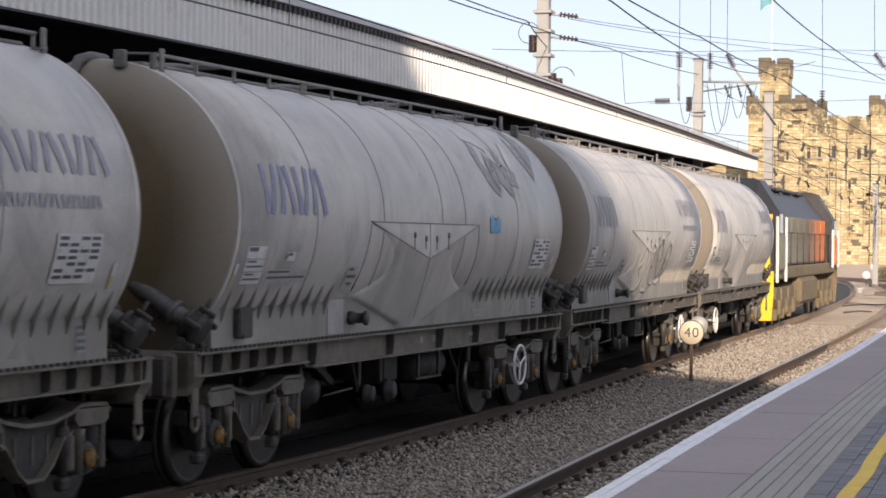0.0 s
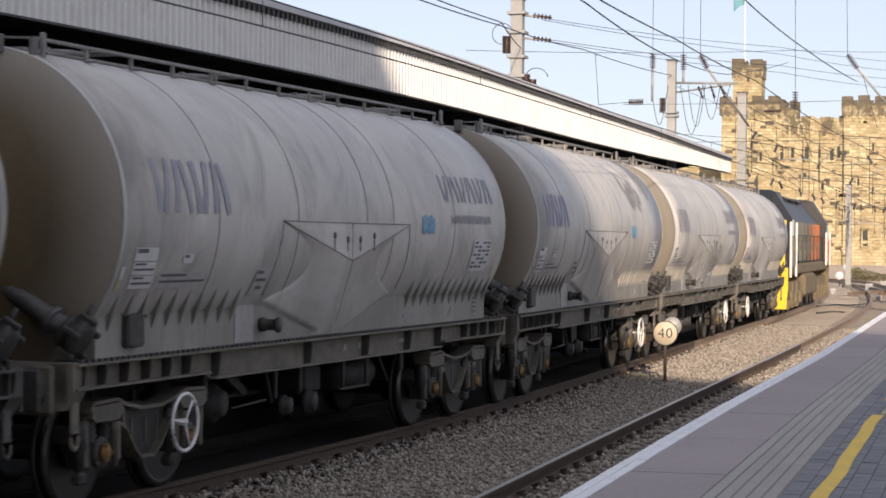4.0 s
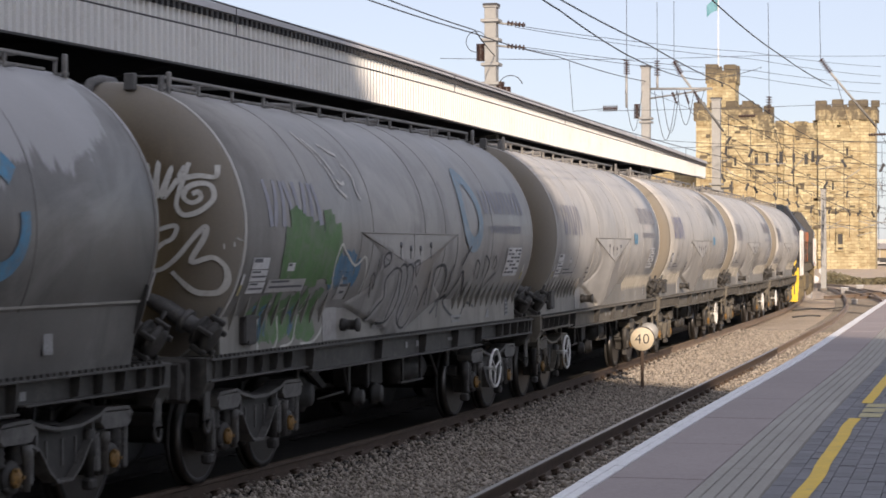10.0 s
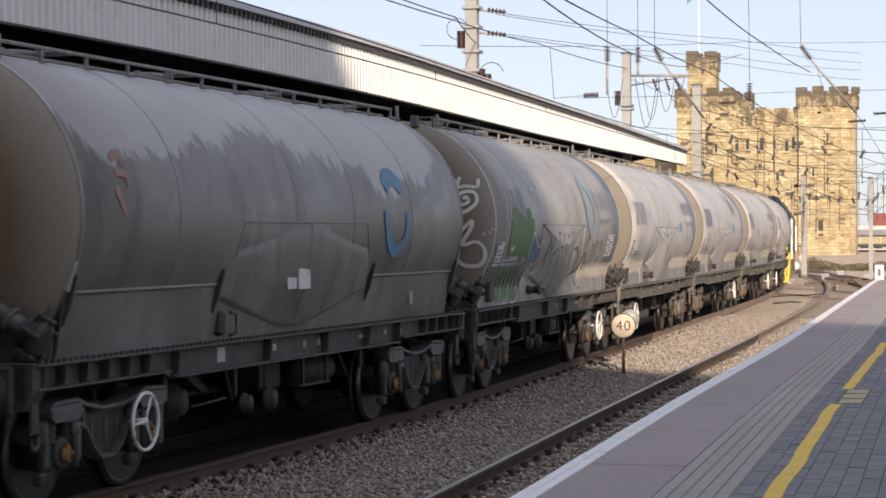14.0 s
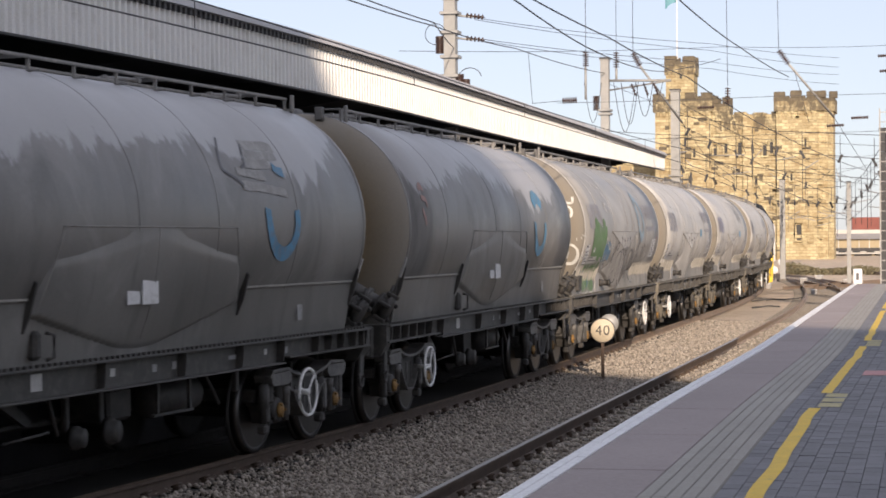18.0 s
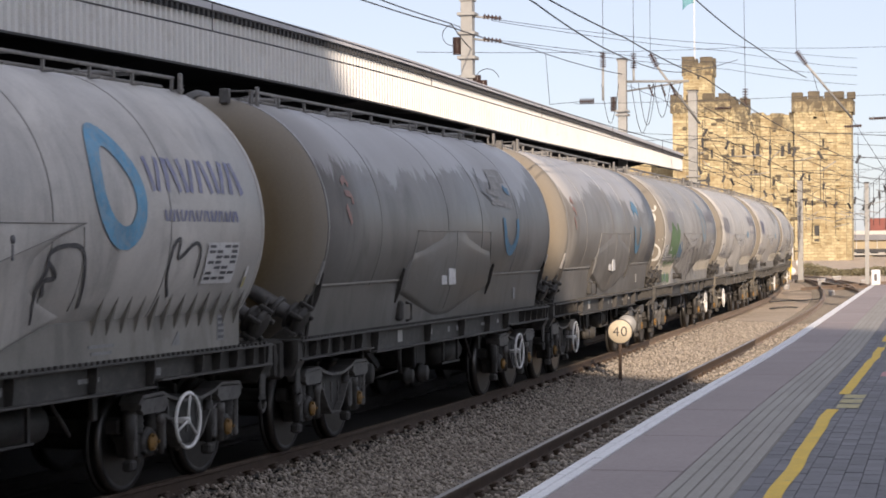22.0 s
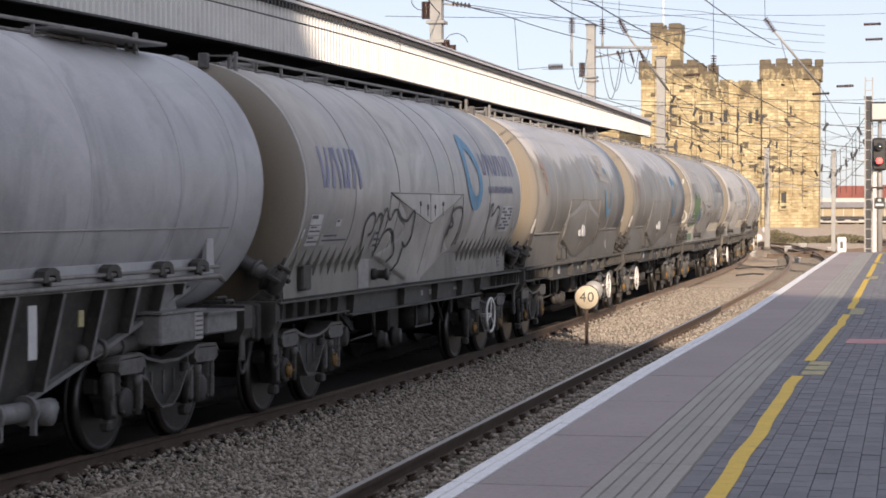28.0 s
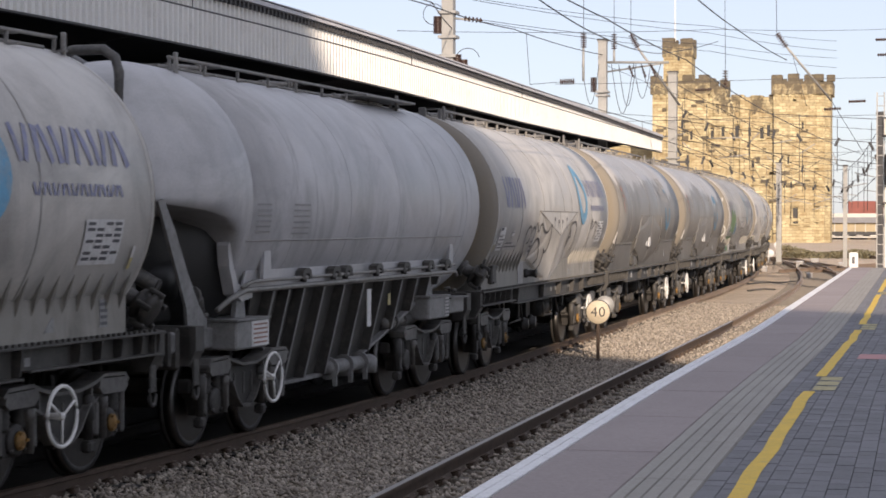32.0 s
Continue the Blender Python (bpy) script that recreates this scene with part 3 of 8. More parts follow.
RAIL = [(-0.07, -0.16), (0.07, -0.16), (0.07, -0.145), (0.012, -0.12), (0.012, -0.045), (0.036, -0.035), (0.036, -0.004), (0.028, 0.0), (-0.028, 0.0),
        (-0.036, -0.004), (-0.036, -0.035), (-0.012, -0.045), (-0.012, -0.12), (-0.07, -0.145)]


def sleeper_mesh(mat):
    g = Geo()
    g.prism([(-1.25, -0.2), (1.25, -0.2), (1.25, -0.165), (0.9, -0.14), (0.45, -0.175), (-0.45, -0.175), (-0.9, -0.14), (-1.25, -0.165)], 0.24, "xz", -0.12)
    return g.mesh("sleeper", mat)


def clip_mesh():
    g = Geo()
    for s in (-1, 1):
        g.box((s * 0.1, 0, -0.125), (0.07, 0.1, 0.05), 0.012)
        g.tube([(s * 0.06, -0.06, -0.11), (s * 0.12, -0.06, -0.085), (s * 0.12, 0.06, -0.085), (s * 0.06, 0.06, -0.11)], 0.012, 6)
    return g.mesh("rail_clip", M_RAIL)


# the second sleeper is blackened for the shade under the train
SLEEPER, SLEEPER_SHADED, CLIP = sleeper_mesh(M_SLEEPER), sleeper_mesh(M_TRAIN_SHADE), clip_mesh()


def make_track(name, label, centre, y0, y1, shine, sleepers_to, first=5.0, clips=0.0, train_shade=False):
    t = thing(name, label, "railway track", kind="structure")
    ys = list(np.arange(y0, y1 + 0.1, 3.0))
    for s, mat in ((-1, shine), (1, shine)):
        path = []
        for y in ys:
            x, h = centre(y)
            path.append((x + s * 0.7535 * math.cos(h), y + s * 0.7535 * math.sin(h), h))
        k = max([j for j, y in enumerate(ys) if y < 47], default=0)
        if k:
            # the train line's left rail is blackened too, as if in the train's shade
            part("rail", sweep(path[:k + 1], RAIL, lambda i: 1 if i == 7 else 0), [M_TRAIN_SHADE if train_shade and s < 0 else M_RAIL, M_TRAIN_SHADE if train_shade and s < 0 else mat], t, "rusty steel rail with a worn running surface")
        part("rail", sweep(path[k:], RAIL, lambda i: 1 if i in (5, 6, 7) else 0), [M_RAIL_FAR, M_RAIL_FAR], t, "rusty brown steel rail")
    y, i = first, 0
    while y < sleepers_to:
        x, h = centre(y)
        s = part("sleeper", SLEEPER_SHADED if train_shade else SLEEPER, None, t)
        s.matrix_basis = Matrix.Translation((x, y, 0)) @ Matrix.Rotation(h, 4, "Z")
        if y < clips:
            for d in (-0.7535, 0.7535):
                if train_shade and d < 0:
                    continue
                c = part("rail_clip", CLIP, None, t)
                c.matrix_basis = Matrix.Translation((x + d, y, 0)) @ Matrix.Rotation(h, 4, "Z")
        y += 0.65
    return t


make_ground()
make_track("track_train", "ballasted main line curving to the left", lambda y: (TRAIN_X - bend_train(y), math.atan(bend_slope(y))), -110, 150, M_RAILHEAD_DULL, 60, -4.35, 45, True)
make_track("track_near", "ballasted track beside the platform", lambda y: (NEAR_X - bend(y), math.atan(bend_slope(y))), -110, 150, M_RAILHEAD, 120, -4.35, 40)


def crossover(y):
    u = min(max((y - 70.0) / 55.0, 0.0), 1.0)
    e = u * u * (3 - 2 * u)
    x0, x1 = -1.6 - bend(y) * 0.55, NEAR_X - bend(y)
    return x0 + (x1 - x0) * e, math.atan(bend_slope(y))


make_track("track_crossover", "rusty junction track joining the platform line", crossover, 70, 125, M_RAILHEAD_DULL, 120, 70.0)
make_track("track_loop", "rusty loop line beyond the platform end", lambda y: (1.2 - bend(y) * 0.4, math.atan(bend_slope(y) * 0.4)), 70, 150, M_RAILHEAD_DULL, 120, 70.0)
make_track("track_branch", "rusty branch line crossing the junction", lambda y: (-5.8 + (y - 97) * 0.249, -math.atan(0.249)), 97, 142, M_RAILHEAD_DULL, 140, 97.0)


def shaded_bed():
    """Ballast between and beside the running rails of the train's line, blackened for the train's shade."""
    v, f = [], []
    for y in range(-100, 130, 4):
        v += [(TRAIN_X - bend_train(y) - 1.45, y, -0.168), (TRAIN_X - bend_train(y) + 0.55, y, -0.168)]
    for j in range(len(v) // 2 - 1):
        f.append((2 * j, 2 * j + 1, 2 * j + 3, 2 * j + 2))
    tagged(new("oily_track_bed", raw_mesh("oily_track_bed", v, f, M_TRAIN_SHADE)), "ballast painted black for the shade under the train", "track bed", kind="structure")


shaded_bed()
stones("ballast_between_tracks", 52000, -6.4, -4.4, 11, 60, 0.025, -0.19, 3)
stones("ballast_by_platform", 18000, -4.25, -2.05, 9, 58, 0.026, -0.172, 4)
stones("ballast_train_shoulder", 12000, -6.7, -5.7, 11, 60, 0.026, -0.168, 5)


# ---- the platform ----
def strip(x0, x1, y, ln, z0, z1, gap=0.006, chamfer=0.004):
    """One paving piece between two lines parallel to the edge, bent with it."""
    a0, a1, b0, b1 = edge(y) - EDGE_X + x0 + gap, edge(y) - EDGE_X + x1 - gap, edge(y + ln) - EDGE_X + x0 + gap, edge(y + ln) - EDGE_X + x1 - gap
    c, g = chamfer, gap * 3
    return ([(a0, y + g, z0), (a1, y + g, z0), (b1, y + ln - g, z0), (b0, y + ln - g, z0),
             (a0, y + g, z1 - c), (a1, y + g, z1 - c), (b1, y + ln - g, z1 - c), (b0, y + ln - g, z1 - c),
             (a0 + c, y + g + c, z1), (a1 - c, y + g + c, z1), (b1 - c, y + ln - g - c, z1), (b0 + c, y + ln - g - c, z1)],
            [(0, 1, 5, 4), (1, 2, 6, 5), (2, 3, 7, 6), (3, 0, 4, 7), (4, 5, 9, 8), (5, 6, 10, 9), (6, 7, 11, 10), (7, 4, 8, 11), (8, 9, 10, 11)])


def make_platform():
    p = thing("platform", "station platform with white coping, mauve slabs, buff tactile strip and dark brick paving", "platform", kind="structure")
    y0, y1 = -70.0, 60.0
    ys = [y0, -20.0] + [float(y) for y in range(0, 60, 4)] + [y1]
    g = Geo()
    for y in ys:
        e = edge(y)
        g.v += [(e + 0.12, y, -0.3), (e + 0.12, y, PLAT_Z - 0.035), (12.0, y, PLAT_Z - 0.035), (12.0, y, -0.3)]
    for j in range(len(ys) - 1):
        for i in range(3):
            g.f.append((4 * j + i, 4 * j + i + 1, 4 * j + i + 5, 4 * j + i + 4))
            g.s.append(False)
            g.k.append(0)
    n = 4 * (len(ys) - 1)
    g.f += [(0, 1, 2, 3), (n, n + 1, n + 2, n + 3)]
    g.s += [False] * 2
    g.k += [0] * 2
    part("platform_body", g, M_JOINT, p, "dark platform bed and brick face")
    rng = random.Random(5)

    def row(name, x0, x1, ln, ya, yb, mat, z=PLAT_Z, jig=0.0015, offset=0.0, limit=1000, gap=0.004):
        y = ya + offset
        rest = Geo()
        i = 0
        while y < yb:
            l = min(ln, yb - y)
            dz = rng.uniform(-jig, jig)
            vs, fs = strip(x0, x1, y, l, z - 0.05, z + dz, gap)
            if i < limit:
                q = Geo().add(vs, fs)
                part(name, q, mat, p)
            else:
                rest.add(vs, fs)
            y += ln
            i += 1
        if rest.v:
            tagged(part(name + "_rest", rest, mat, p), kind="stuff")

    for x0, x1 in ((-2.1, -2.035), (-2.035, -1.97)):
        row("coping_slab", x0, x1, 0.9, -8.7, y1, M_COPING, PLAT_Z + 0.004, limit=70, gap=0.003)
    row("paving_slab", -1.97, -1.42, 2.1, -7.5, y1, M_SLAB, limit=40)
    row("tactile_slab", -1.42, -1.04, 0.9, -8.7, y1, M_GROOVE, PLAT_Z - 0.004, limit=80, gap=0.002)
    for k in range(5):
        xr = -1.416 + k * 0.075
        for y in [-7.8 + 1.8 * i for i in range(37)]:
            vs, fs = strip(xr, xr + 0.064, y + 0.006, 1.788, PLAT_Z - 0.006, PLAT_Z + 0.002, 0.0, 0.003)
            part("tactile_rib", Geo().add(vs, fs), M_TACTILE, p)
    # brick pavers laid lengthwise, broken joints
    near, far = [], Geo()
    cols = 26
    for c in range(cols):
        x0 = -1.04 + 0.1 * c
        y = -8.0 + (0.1 if c % 2 else 0.0)
        while y < 44.0:
            vs, fs = strip(x0, x0 + 0.1, y, 0.2, PLAT_Z - 0.045, PLAT_Z + rng.uniform(-0.002, 0.002), 0.0014, 0.002)
            if c < 10 and 7.8 <= y < 13.6 and len(near) < 290:
                near.append((vs, fs))
            else:
                far.add(vs, fs)
            y += 0.2
    for vs, fs in near:
        part("paver", Geo().add(vs, fs), M_PAVER, p)
    tagged(part("pavers", far, M_PAVER, p), kind="stuff")
    wide = Geo()
    for c in range(12):
        y = 44.0
        while y < 59.9:
            vs, fs = strip(-1.04 + 0.6 * c, -1.04 + 0.6 * (c + 1), y, 0.6, PLAT_Z - 0.045, PLAT_Z, 0.004, 0.004)
            wide.add(vs, fs)
            y += 0.6
    tagged(part("far_pavers", wide, M_PAVER, p), kind="stuff")
    side = Geo()
    for c in range(17):
        for r in range(84):
            vs, fs = strip(1.56 + 0.6 * c, 1.56 + 0.6 * (c + 1), -4.0 + 0.6 * r, 0.6, PLAT_Z - 0.045, PLAT_Z, 0.004, 0.004)
            side.add(vs, fs)
    tagged(part("side_slabs", side, M_PAVER, p), kind="stuff")

    def paint(name, x0, x1, ya, yb, mat, label, z=PLAT_Z + 0.003, wob=0.0):
        q = Geo()
        y = ya
        while y < yb - 1e-6:
            l = min(0.2, yb - y)
            w0, w1 = wob * noise.noise((0, y * 0.9, 3)), wob * noise.noise((0, (y + l) * 0.9, 3))
            a, b = edge(y) - EDGE_X, edge(y + l) - EDGE_X
            q.add([(x0 + a + w0, y, z + 0.001), (x1 + a + w0, y, z + 0.001), (x1 + b + w1, y + l, z + 0.001), (x0 + b + w1, y + l, z + 0.001)], [(0, 1, 2, 3)])
            y += l
        part(name, q, mat, p, label)

    for a, b in ((-8.0, 15.75), (17.3, 24.9), (26.3, 37.3), (38.5, 47.6), (48.5, 58.0)):
        paint("yellow_line", -0.88, -0.79, a, b, M_YLINE, "worn yellow safety line", wob=0.02)
        for k in range(3):
            paint("old_yellow_mark", -0.82, -0.65, b + 0.12 + 0.5 * k, b + 0.5 + 0.5 * k, M_YPALE, "faded pale yellow paint mark")
    paint("pink_mark", -0.64, 0.7, 19.6, 20.3, M_PINK, "faded pink painted bar")


make_platform()


# ---- the canopy over the platform behind the train ----
def make_canopy():
    pf = thing("far_platform", "platform behind the train, painted dark for the canopy's shade", "platform", kind="structure")
    g = Geo()
    for y in range(-100, 96, 6):
        e = -8.75 - 0.9 * bend(y) - approach(y)
        g.v += [(e, y, -0.3), (e, y, PLAT_Z), (-30.0, y, PLAT_Z), (-30.0, y, -0.3)]
    for j in range(32):
        for i in range(3):
            g.f.append((4 * j + i, 4 * j + i + 1, 4 * j + i + 5, 4 * j + i + 4))
            g.s.append(False)
            g.k.append(0)
    # the canopy's shade on this platform is put into its near-black colour
    part("platform_body", g, M_STEEL_AND_GLOOM, pf)

    c = thing("platform_canopy", "long platform canopy with a cream corrugated fascia and grey roof", "canopy", kind="structure")

    def front(y):
        """The fascia stands further back where the train's line does."""
        return -9.8 - 0.0031 * max(0.0, 39.0 - max(y, 14.0)) ** 2

    def low(y):
        return float(np.interp(y, (10, 50, 60, 70, 77), (4.74, 4.73, 4.78, 4.88, 4.93)))

    def top(y):
        return float(np.interp(y, (10, 60, 77), (5.56, 5.55, 5.48)))

    g = Geo()
    pitch, ys = 0.17, []
    y = -60.0
    while y < 79.0:
        ys += [(y, 0.0), (y + 0.06, 0.0), (y + 0.085, 0.04), (y + 0.145, 0.04)]
        y += pitch
    for y, d in ys:
        g.v += [(front(y) - d, y, low(y)), (front(y) - d, y, top(y))]
    for j in range(len(ys) - 1):
        g.f.append((2 * j, 2 * j + 1, 2 * j + 3, 2 * j + 2))
        g.s.append(False)
        g.k.append(0)
    part("fascia", g, M_FASCIA, c, "cream corrugated steel fascia")
    q = Geo()
    stations = (-60.0,) + tuple(float(q) for q in range(10, 40, 2)) + (43.0, 50.0, 60.0, 70.0, 79.0)
    for y in stations:
        z, x = low(y), front(y)
        q.v += [(x + 0.01, y, z - 0.015), (x + 0.01, y, z + 0.015), (x - 0.1, y, z + 0.015), (x - 0.1, y, z - 0.015)]
    for j in range(len(stations) - 1):
        for i in range(4):
            k = (i + 1) % 4
            q.f.append((4 * j + i, 4 * j + k, 4 * j + 4 + k, 4 * j + 4 + i))
            q.s.append(False)
            q.k.append(0)
    part("bottom_trim", q, M_STEEL_AND_GLOOM, c)
    # roof sheet: a raised lip, then a slope going back
    q = Geo()
    for y in stations:
        z, x = top(y), front(y)
        q.v += [(x + 0.08, y, z + 0.02), (x + 0.03, y, z + 0.135), (x - 3.0, y, z + 0.4), (x - 12.0, y, z + 0.75), (x - 12.0, y, z + 0.4), (x - 0.1, y, z + 0.0)]
    for j in range(len(stations) - 1):
        for i in range(6):
            k = (i + 1) % 6
            q.f.append((6 * j + i, 6 * j + k, 6 * j + 6 + k, 6 * j + 6 + i))
            q.s.append(False)
            q.k.append(0)
    q.f += [tuple(range(6)), tuple(6 * (len(stations) - 1) + i for i in range(6))]
    q.s += [False] * 2
    q.k += [0] * 2
    part("roof", q, M_ROOF, c, "grey roof sheet with a raised edge")
    # teeth: dark blocks standing in for the shaded gaps of the roof corrugations over the fascia
    q = Geo()
    y = 10.0
    while y < 79.0:
        q.box((front(y) + 0.02, y, top(y) - 0.035), (0.05, 0.09, 0.09))
        y += pitch
    tagged(part("corrugation_ends", q, M_STEEL_AND_GLOOM, c, "dark blocks for the shaded gaps under the roof corrugations"), kind="stuff")
    # wall, ceiling and columns are coloured near-black for the gloom inside
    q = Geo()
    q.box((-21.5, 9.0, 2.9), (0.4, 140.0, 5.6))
    part("back_wall", q, M_STEEL_AND_GLOOM, c)
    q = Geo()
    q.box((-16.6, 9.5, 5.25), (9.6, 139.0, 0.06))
    part("ceiling", q, M_STEEL_AND_GLOOM, c)
    for y in range(-54, 79, 9):
        q = Geo()
        q.lathe([(PLAT_Z, 0.16), (PLAT_Z + 0.3, 0.16), (PLAT_Z + 0.35, 0.1), (4.4, 0.09), (4.5, 0.14)], 12, "z", (front(y) - 2.7, y, 0))
        x = front(y)
        q.prism([(x - 2.7, 4.5), (x - 0.15, low(y) + 0.15), (x - 0.15, low(y) + 0.35), (x - 2.7, 5.2), (-20.5, 5.2), (-20.5, 4.9)], 0.15, "xz", y - 0.075)
        part("column", q, M_STEEL_AND_GLOOM, c)


make_canopy()


# ---- a made-up block behind the camera, unseen, whose shade covers the near end ----
def make_shade_caster():
    s = thing("station_building", "unseen block shaped to cast the shade over the near end", "station building", kind="structure")
    x0, x1, y0, y1 = 3.0, 33.0, -64.0, -40.0
    line = ((x1, 21.4), (20.0, 26.9), (14.0, 33.5), (x0, 28.0))  # eaves, break of the roof, ridge, eaves: set by the edge of the shade
    part("walls", Geo().prism([(x0, -0.2), (x1, -0.2)] + [(x, z - 0.5) for x, z in line], y1 - y0, "xz", y0), M_SHED, s, "walls of the shade-casting block")
    part("roof", Geo().prism(list(line) + [(x, z - 0.5) for x, z in line[::-1]], y1 - y0, "xz", y0), M_FARROOF, s, "sloped top cut to the shade's edge")
    # windows only dress the added block
    for r in range(4):
        for c in range(8):
            x, z = x0 + 2.7 + c * 3.5, 4.0 + r * 4.5
            w = part("window", Geo().box((x, y1 + 0.03, z), (1.5, 0.1, 2.6)), M_DARKGLASS, s)
            part("sill", Geo().box((x, y1 + 0.14, z - 1.4), (1.8, 0.3, 0.18)), M_PALEWALL, w)


make_shade_caster()


def make_shade_roof():
    """An unseen roof behind and over the platforms' near end, added to block skylight."""
    t = thing("train_shed", "unseen grey roof on columns, added to darken the near wagons", "station roof", kind="structure")
    g = Geo()
    for i in range(8):
        a, b = -2.0 + 4.0 * i, 0.0 + 4.0 * i
        g.prism([(a, 8.6), (b, 9.3), (b + 2.0, 8.6), (b + 2.0, 8.5), (b, 9.2), (a, 8.5)], 39.0, "xz", -40.0)
    part("roof", g, M_ROOF, t, "ridged grey roof")
    part("gable_beam", Geo().box((14.0, -1.0, 8.3), (32.0, 0.3, 0.5), 0.03), M_STEEL_AND_GLOOM, t)
    for x in (2.6, 10.0, 20.0):
        for y in (-2.0, -14.0, -26.0):
            part("column", Geo().lathe([(PLAT_Z - 0.05, 0.22), (1.5, 0.2), (1.6, 0.14), (7.8, 0.13), (8.1, 0.25), (8.4, 0.3)], 14, "z", (x, y, 0)), M_STEEL_AND_GLOOM, t)


make_shade_roof()


# ---- the castle keep ----
def make_keep():
    k = thing("castle_keep", "square medieval castle keep of warm yellow sandstone with battlements", "castle", at=Matrix.Translation((0, 0, view_shift(250) - 0.21)) @ Matrix.Diagonal((1, 1, 1.045, 1)))
    Y = 250.0

    def block(name, x0, x1, y0, y1, z0, z1, mat=M_STONE, label="", chamfer=0.0):
        g = Geo()
        if chamfer:
            g.prism([(x0, y0), (x1 - chamfer, y0), (x1, y0 + chamfer * 1.2), (x1, y1), (x0, y1)], z1 - z0, "xy", z0)
        else:
            g.box(((x0 + x1) / 2, (y0 + y1) / 2, (z0 + z1) / 2), (x1 - x0, y1 - y0, z1 - z0))
        return part(name, g, mat, k, label)

    def crown(x0, x1, y0, y1, z, n, h=0.9, over=0.25, chamfer=0.0, cap=M_STONE_DARK):
        """A dark parapet on corbels, with merlons."""
        def plan(o):
            c = chamfer
            return [(x0 - o, y0 - o), (x1 + o - c, y0 - o), (x1 + o, y0 - o + 1.2 * c), (x1 + o, y1 + o), (x0 - o, y1 + o)] if c else [(x0 - o, y0 - o), (x1 + o, y0 - o), (x1 + o, y1 + o), (x0 - o, y1 + o)]

        part("parapet", Geo().prism(plan(over), 1.3, "xy", z - 1.35), M_STONE_SOOT, k, "weathered stone parapet")
        part("parapet_cap", Geo().prism(plan(over + 0.02), 0.32, "xy", z - 0.17), cap, k, "sooty parapet top")
        if chamfer:
            for u in (0.3, 1.2):
                part("merlon", Geo().box((x1 + over - chamfer + 0.75 * u * chamfer, y0 + 0.9 * u * chamfer, z + 0.15 + h / 2), (1.0, 0.9, h), 0.06), cap, k)
            x1 = x1 - chamfer
        m = int((x1 - x0) / 0.75)
        for i in range(m):
            q = Geo()
            xx = x0 + (i + 0.5) * (x1 - x0) / m
            q.prism([(y0 - over, z - 1.35), (y0 - over, z - 1.6), (y0 - 0.02, z - 2.0), (y0 + 0.1, z - 2.0), (y0 + 0.1, z - 1.35)], 0.32, "yz", xx - 0.16)
            part("corbel", q, M_STONE, k)
        w = (x1 - x0 + 2 * over) / (1.42 * n - 0.42)
        rng = random.Random(int(z * 7 + x0))
        for i in range(n):
            q = Geo()
            xc = x0 - over + w * (1.42 * i + 0.5)
            hh = h * rng.uniform(0.75, 1.05)
            q.box((xc, y0 - over + 0.3, z + 0.15 + hh / 2), (w, 0.6, hh), 0.06)
            q.box((xc + rng.uniform(-0.1, 0.1), y0 - over + 0.3, z + 0.12 + hh), (w * rng.uniform(0.8, 1.0), 0.66, 0.14), 0.05)
            part("merlon", q, cap, k)
            q = Geo()
            q.box((xc, y1 + over - 0.3, z + 0.15 + h / 2), (w, 0.6, h), 0.06)
            part("merlon", q, cap, k)

    block("curtain_wall", -31.6, -11.4, Y + 0.45, Y + 19, -0.3, 18.4)
    crown(-24.8, -16.6, Y + 0.45, Y + 3, 18.0, 4, 0.5, 0.12, cap=M_STONE_SOOT)
    block("left_tower", -32.2, -25.4, Y, Y + 7, -0.3, 20.0)
    crown(-32.2, -25.4, Y, Y + 7, 20.2, 4, 0.75)
    block("stair_turret", -25.4, -23.2, Y + 0.8, Y + 4, 0.5, 19.4)
    crown(-25.3, -23.2, Y + 0.8, Y + 4, 19.6, 2, 0.8, 0.15)
    block("flag_turret", -31.1, -27.6, Y + 2, Y + 6, 20.0, 24.6)
    crown(-31.1, -27.6, Y + 2, Y + 6, 24.7, 2, 0.8, 0.15)
    block("right_tower", -17.5, -10.8, Y, Y + 8, -0.3, 20.0, chamfer=1.9)
    crown(-17.5, -10.8, Y, Y + 8, 20.0, 3, 0.8, 0.25, 1.9)
    for x0, x1, yy in ((-17.6, -12.0, Y - 0.06), (-24.0, -17.5, Y + 0.4)):
        part("string_course", Geo().box(((x0 + x1) / 2, yy, 8.2), (x1 - x0, 0.3, 0.16), 0.05), M_STONE, k)
    part("plinth", Geo().box((-21.0, Y - 0.4, 0.45), (23.0, 1.2, 1.5), 0.1), M_FARROOF, k, "dark grey stone plinth wall")
    # pilaster strips
    for x in (-29.8, -20.9):
        part("pilaster", Geo().box((x, Y + (0.3 if x > -25 else -0.1), 9.5), (1.3, 0.35, 17.5), 0.05), M_STONE, k)

    def slit(x, z, w, h, y):
        w, h = w * 0.78, h * 0.9
        f = Geo()
        f.box((x - w / 2 - 0.12, y - 0.1, z), (0.24, 0.3, h + 0.4), 0.03)
        f.box((x + w / 2 + 0.12, y - 0.1, z), (0.24, 0.3, h + 0.4), 0.03)
        f.prism([(x - w / 2 - 0.24, z + h / 2), (x - w / 2, z + h / 2 + 0.3), (x, z + h / 2 + 0.5), (x + w / 2, z + h / 2 + 0.3), (x + w / 2 + 0.24, z + h / 2), (x, z + h / 2 + 0.2)], 0.3, "xz", y - 0.25)
        f.box((x, y - 0.12, z - h / 2 - 0.12), (w + 0.5, 0.34, 0.2), 0.03)
        w_ob = part("window", f, M_STONE, k, "narrow stone window surround")
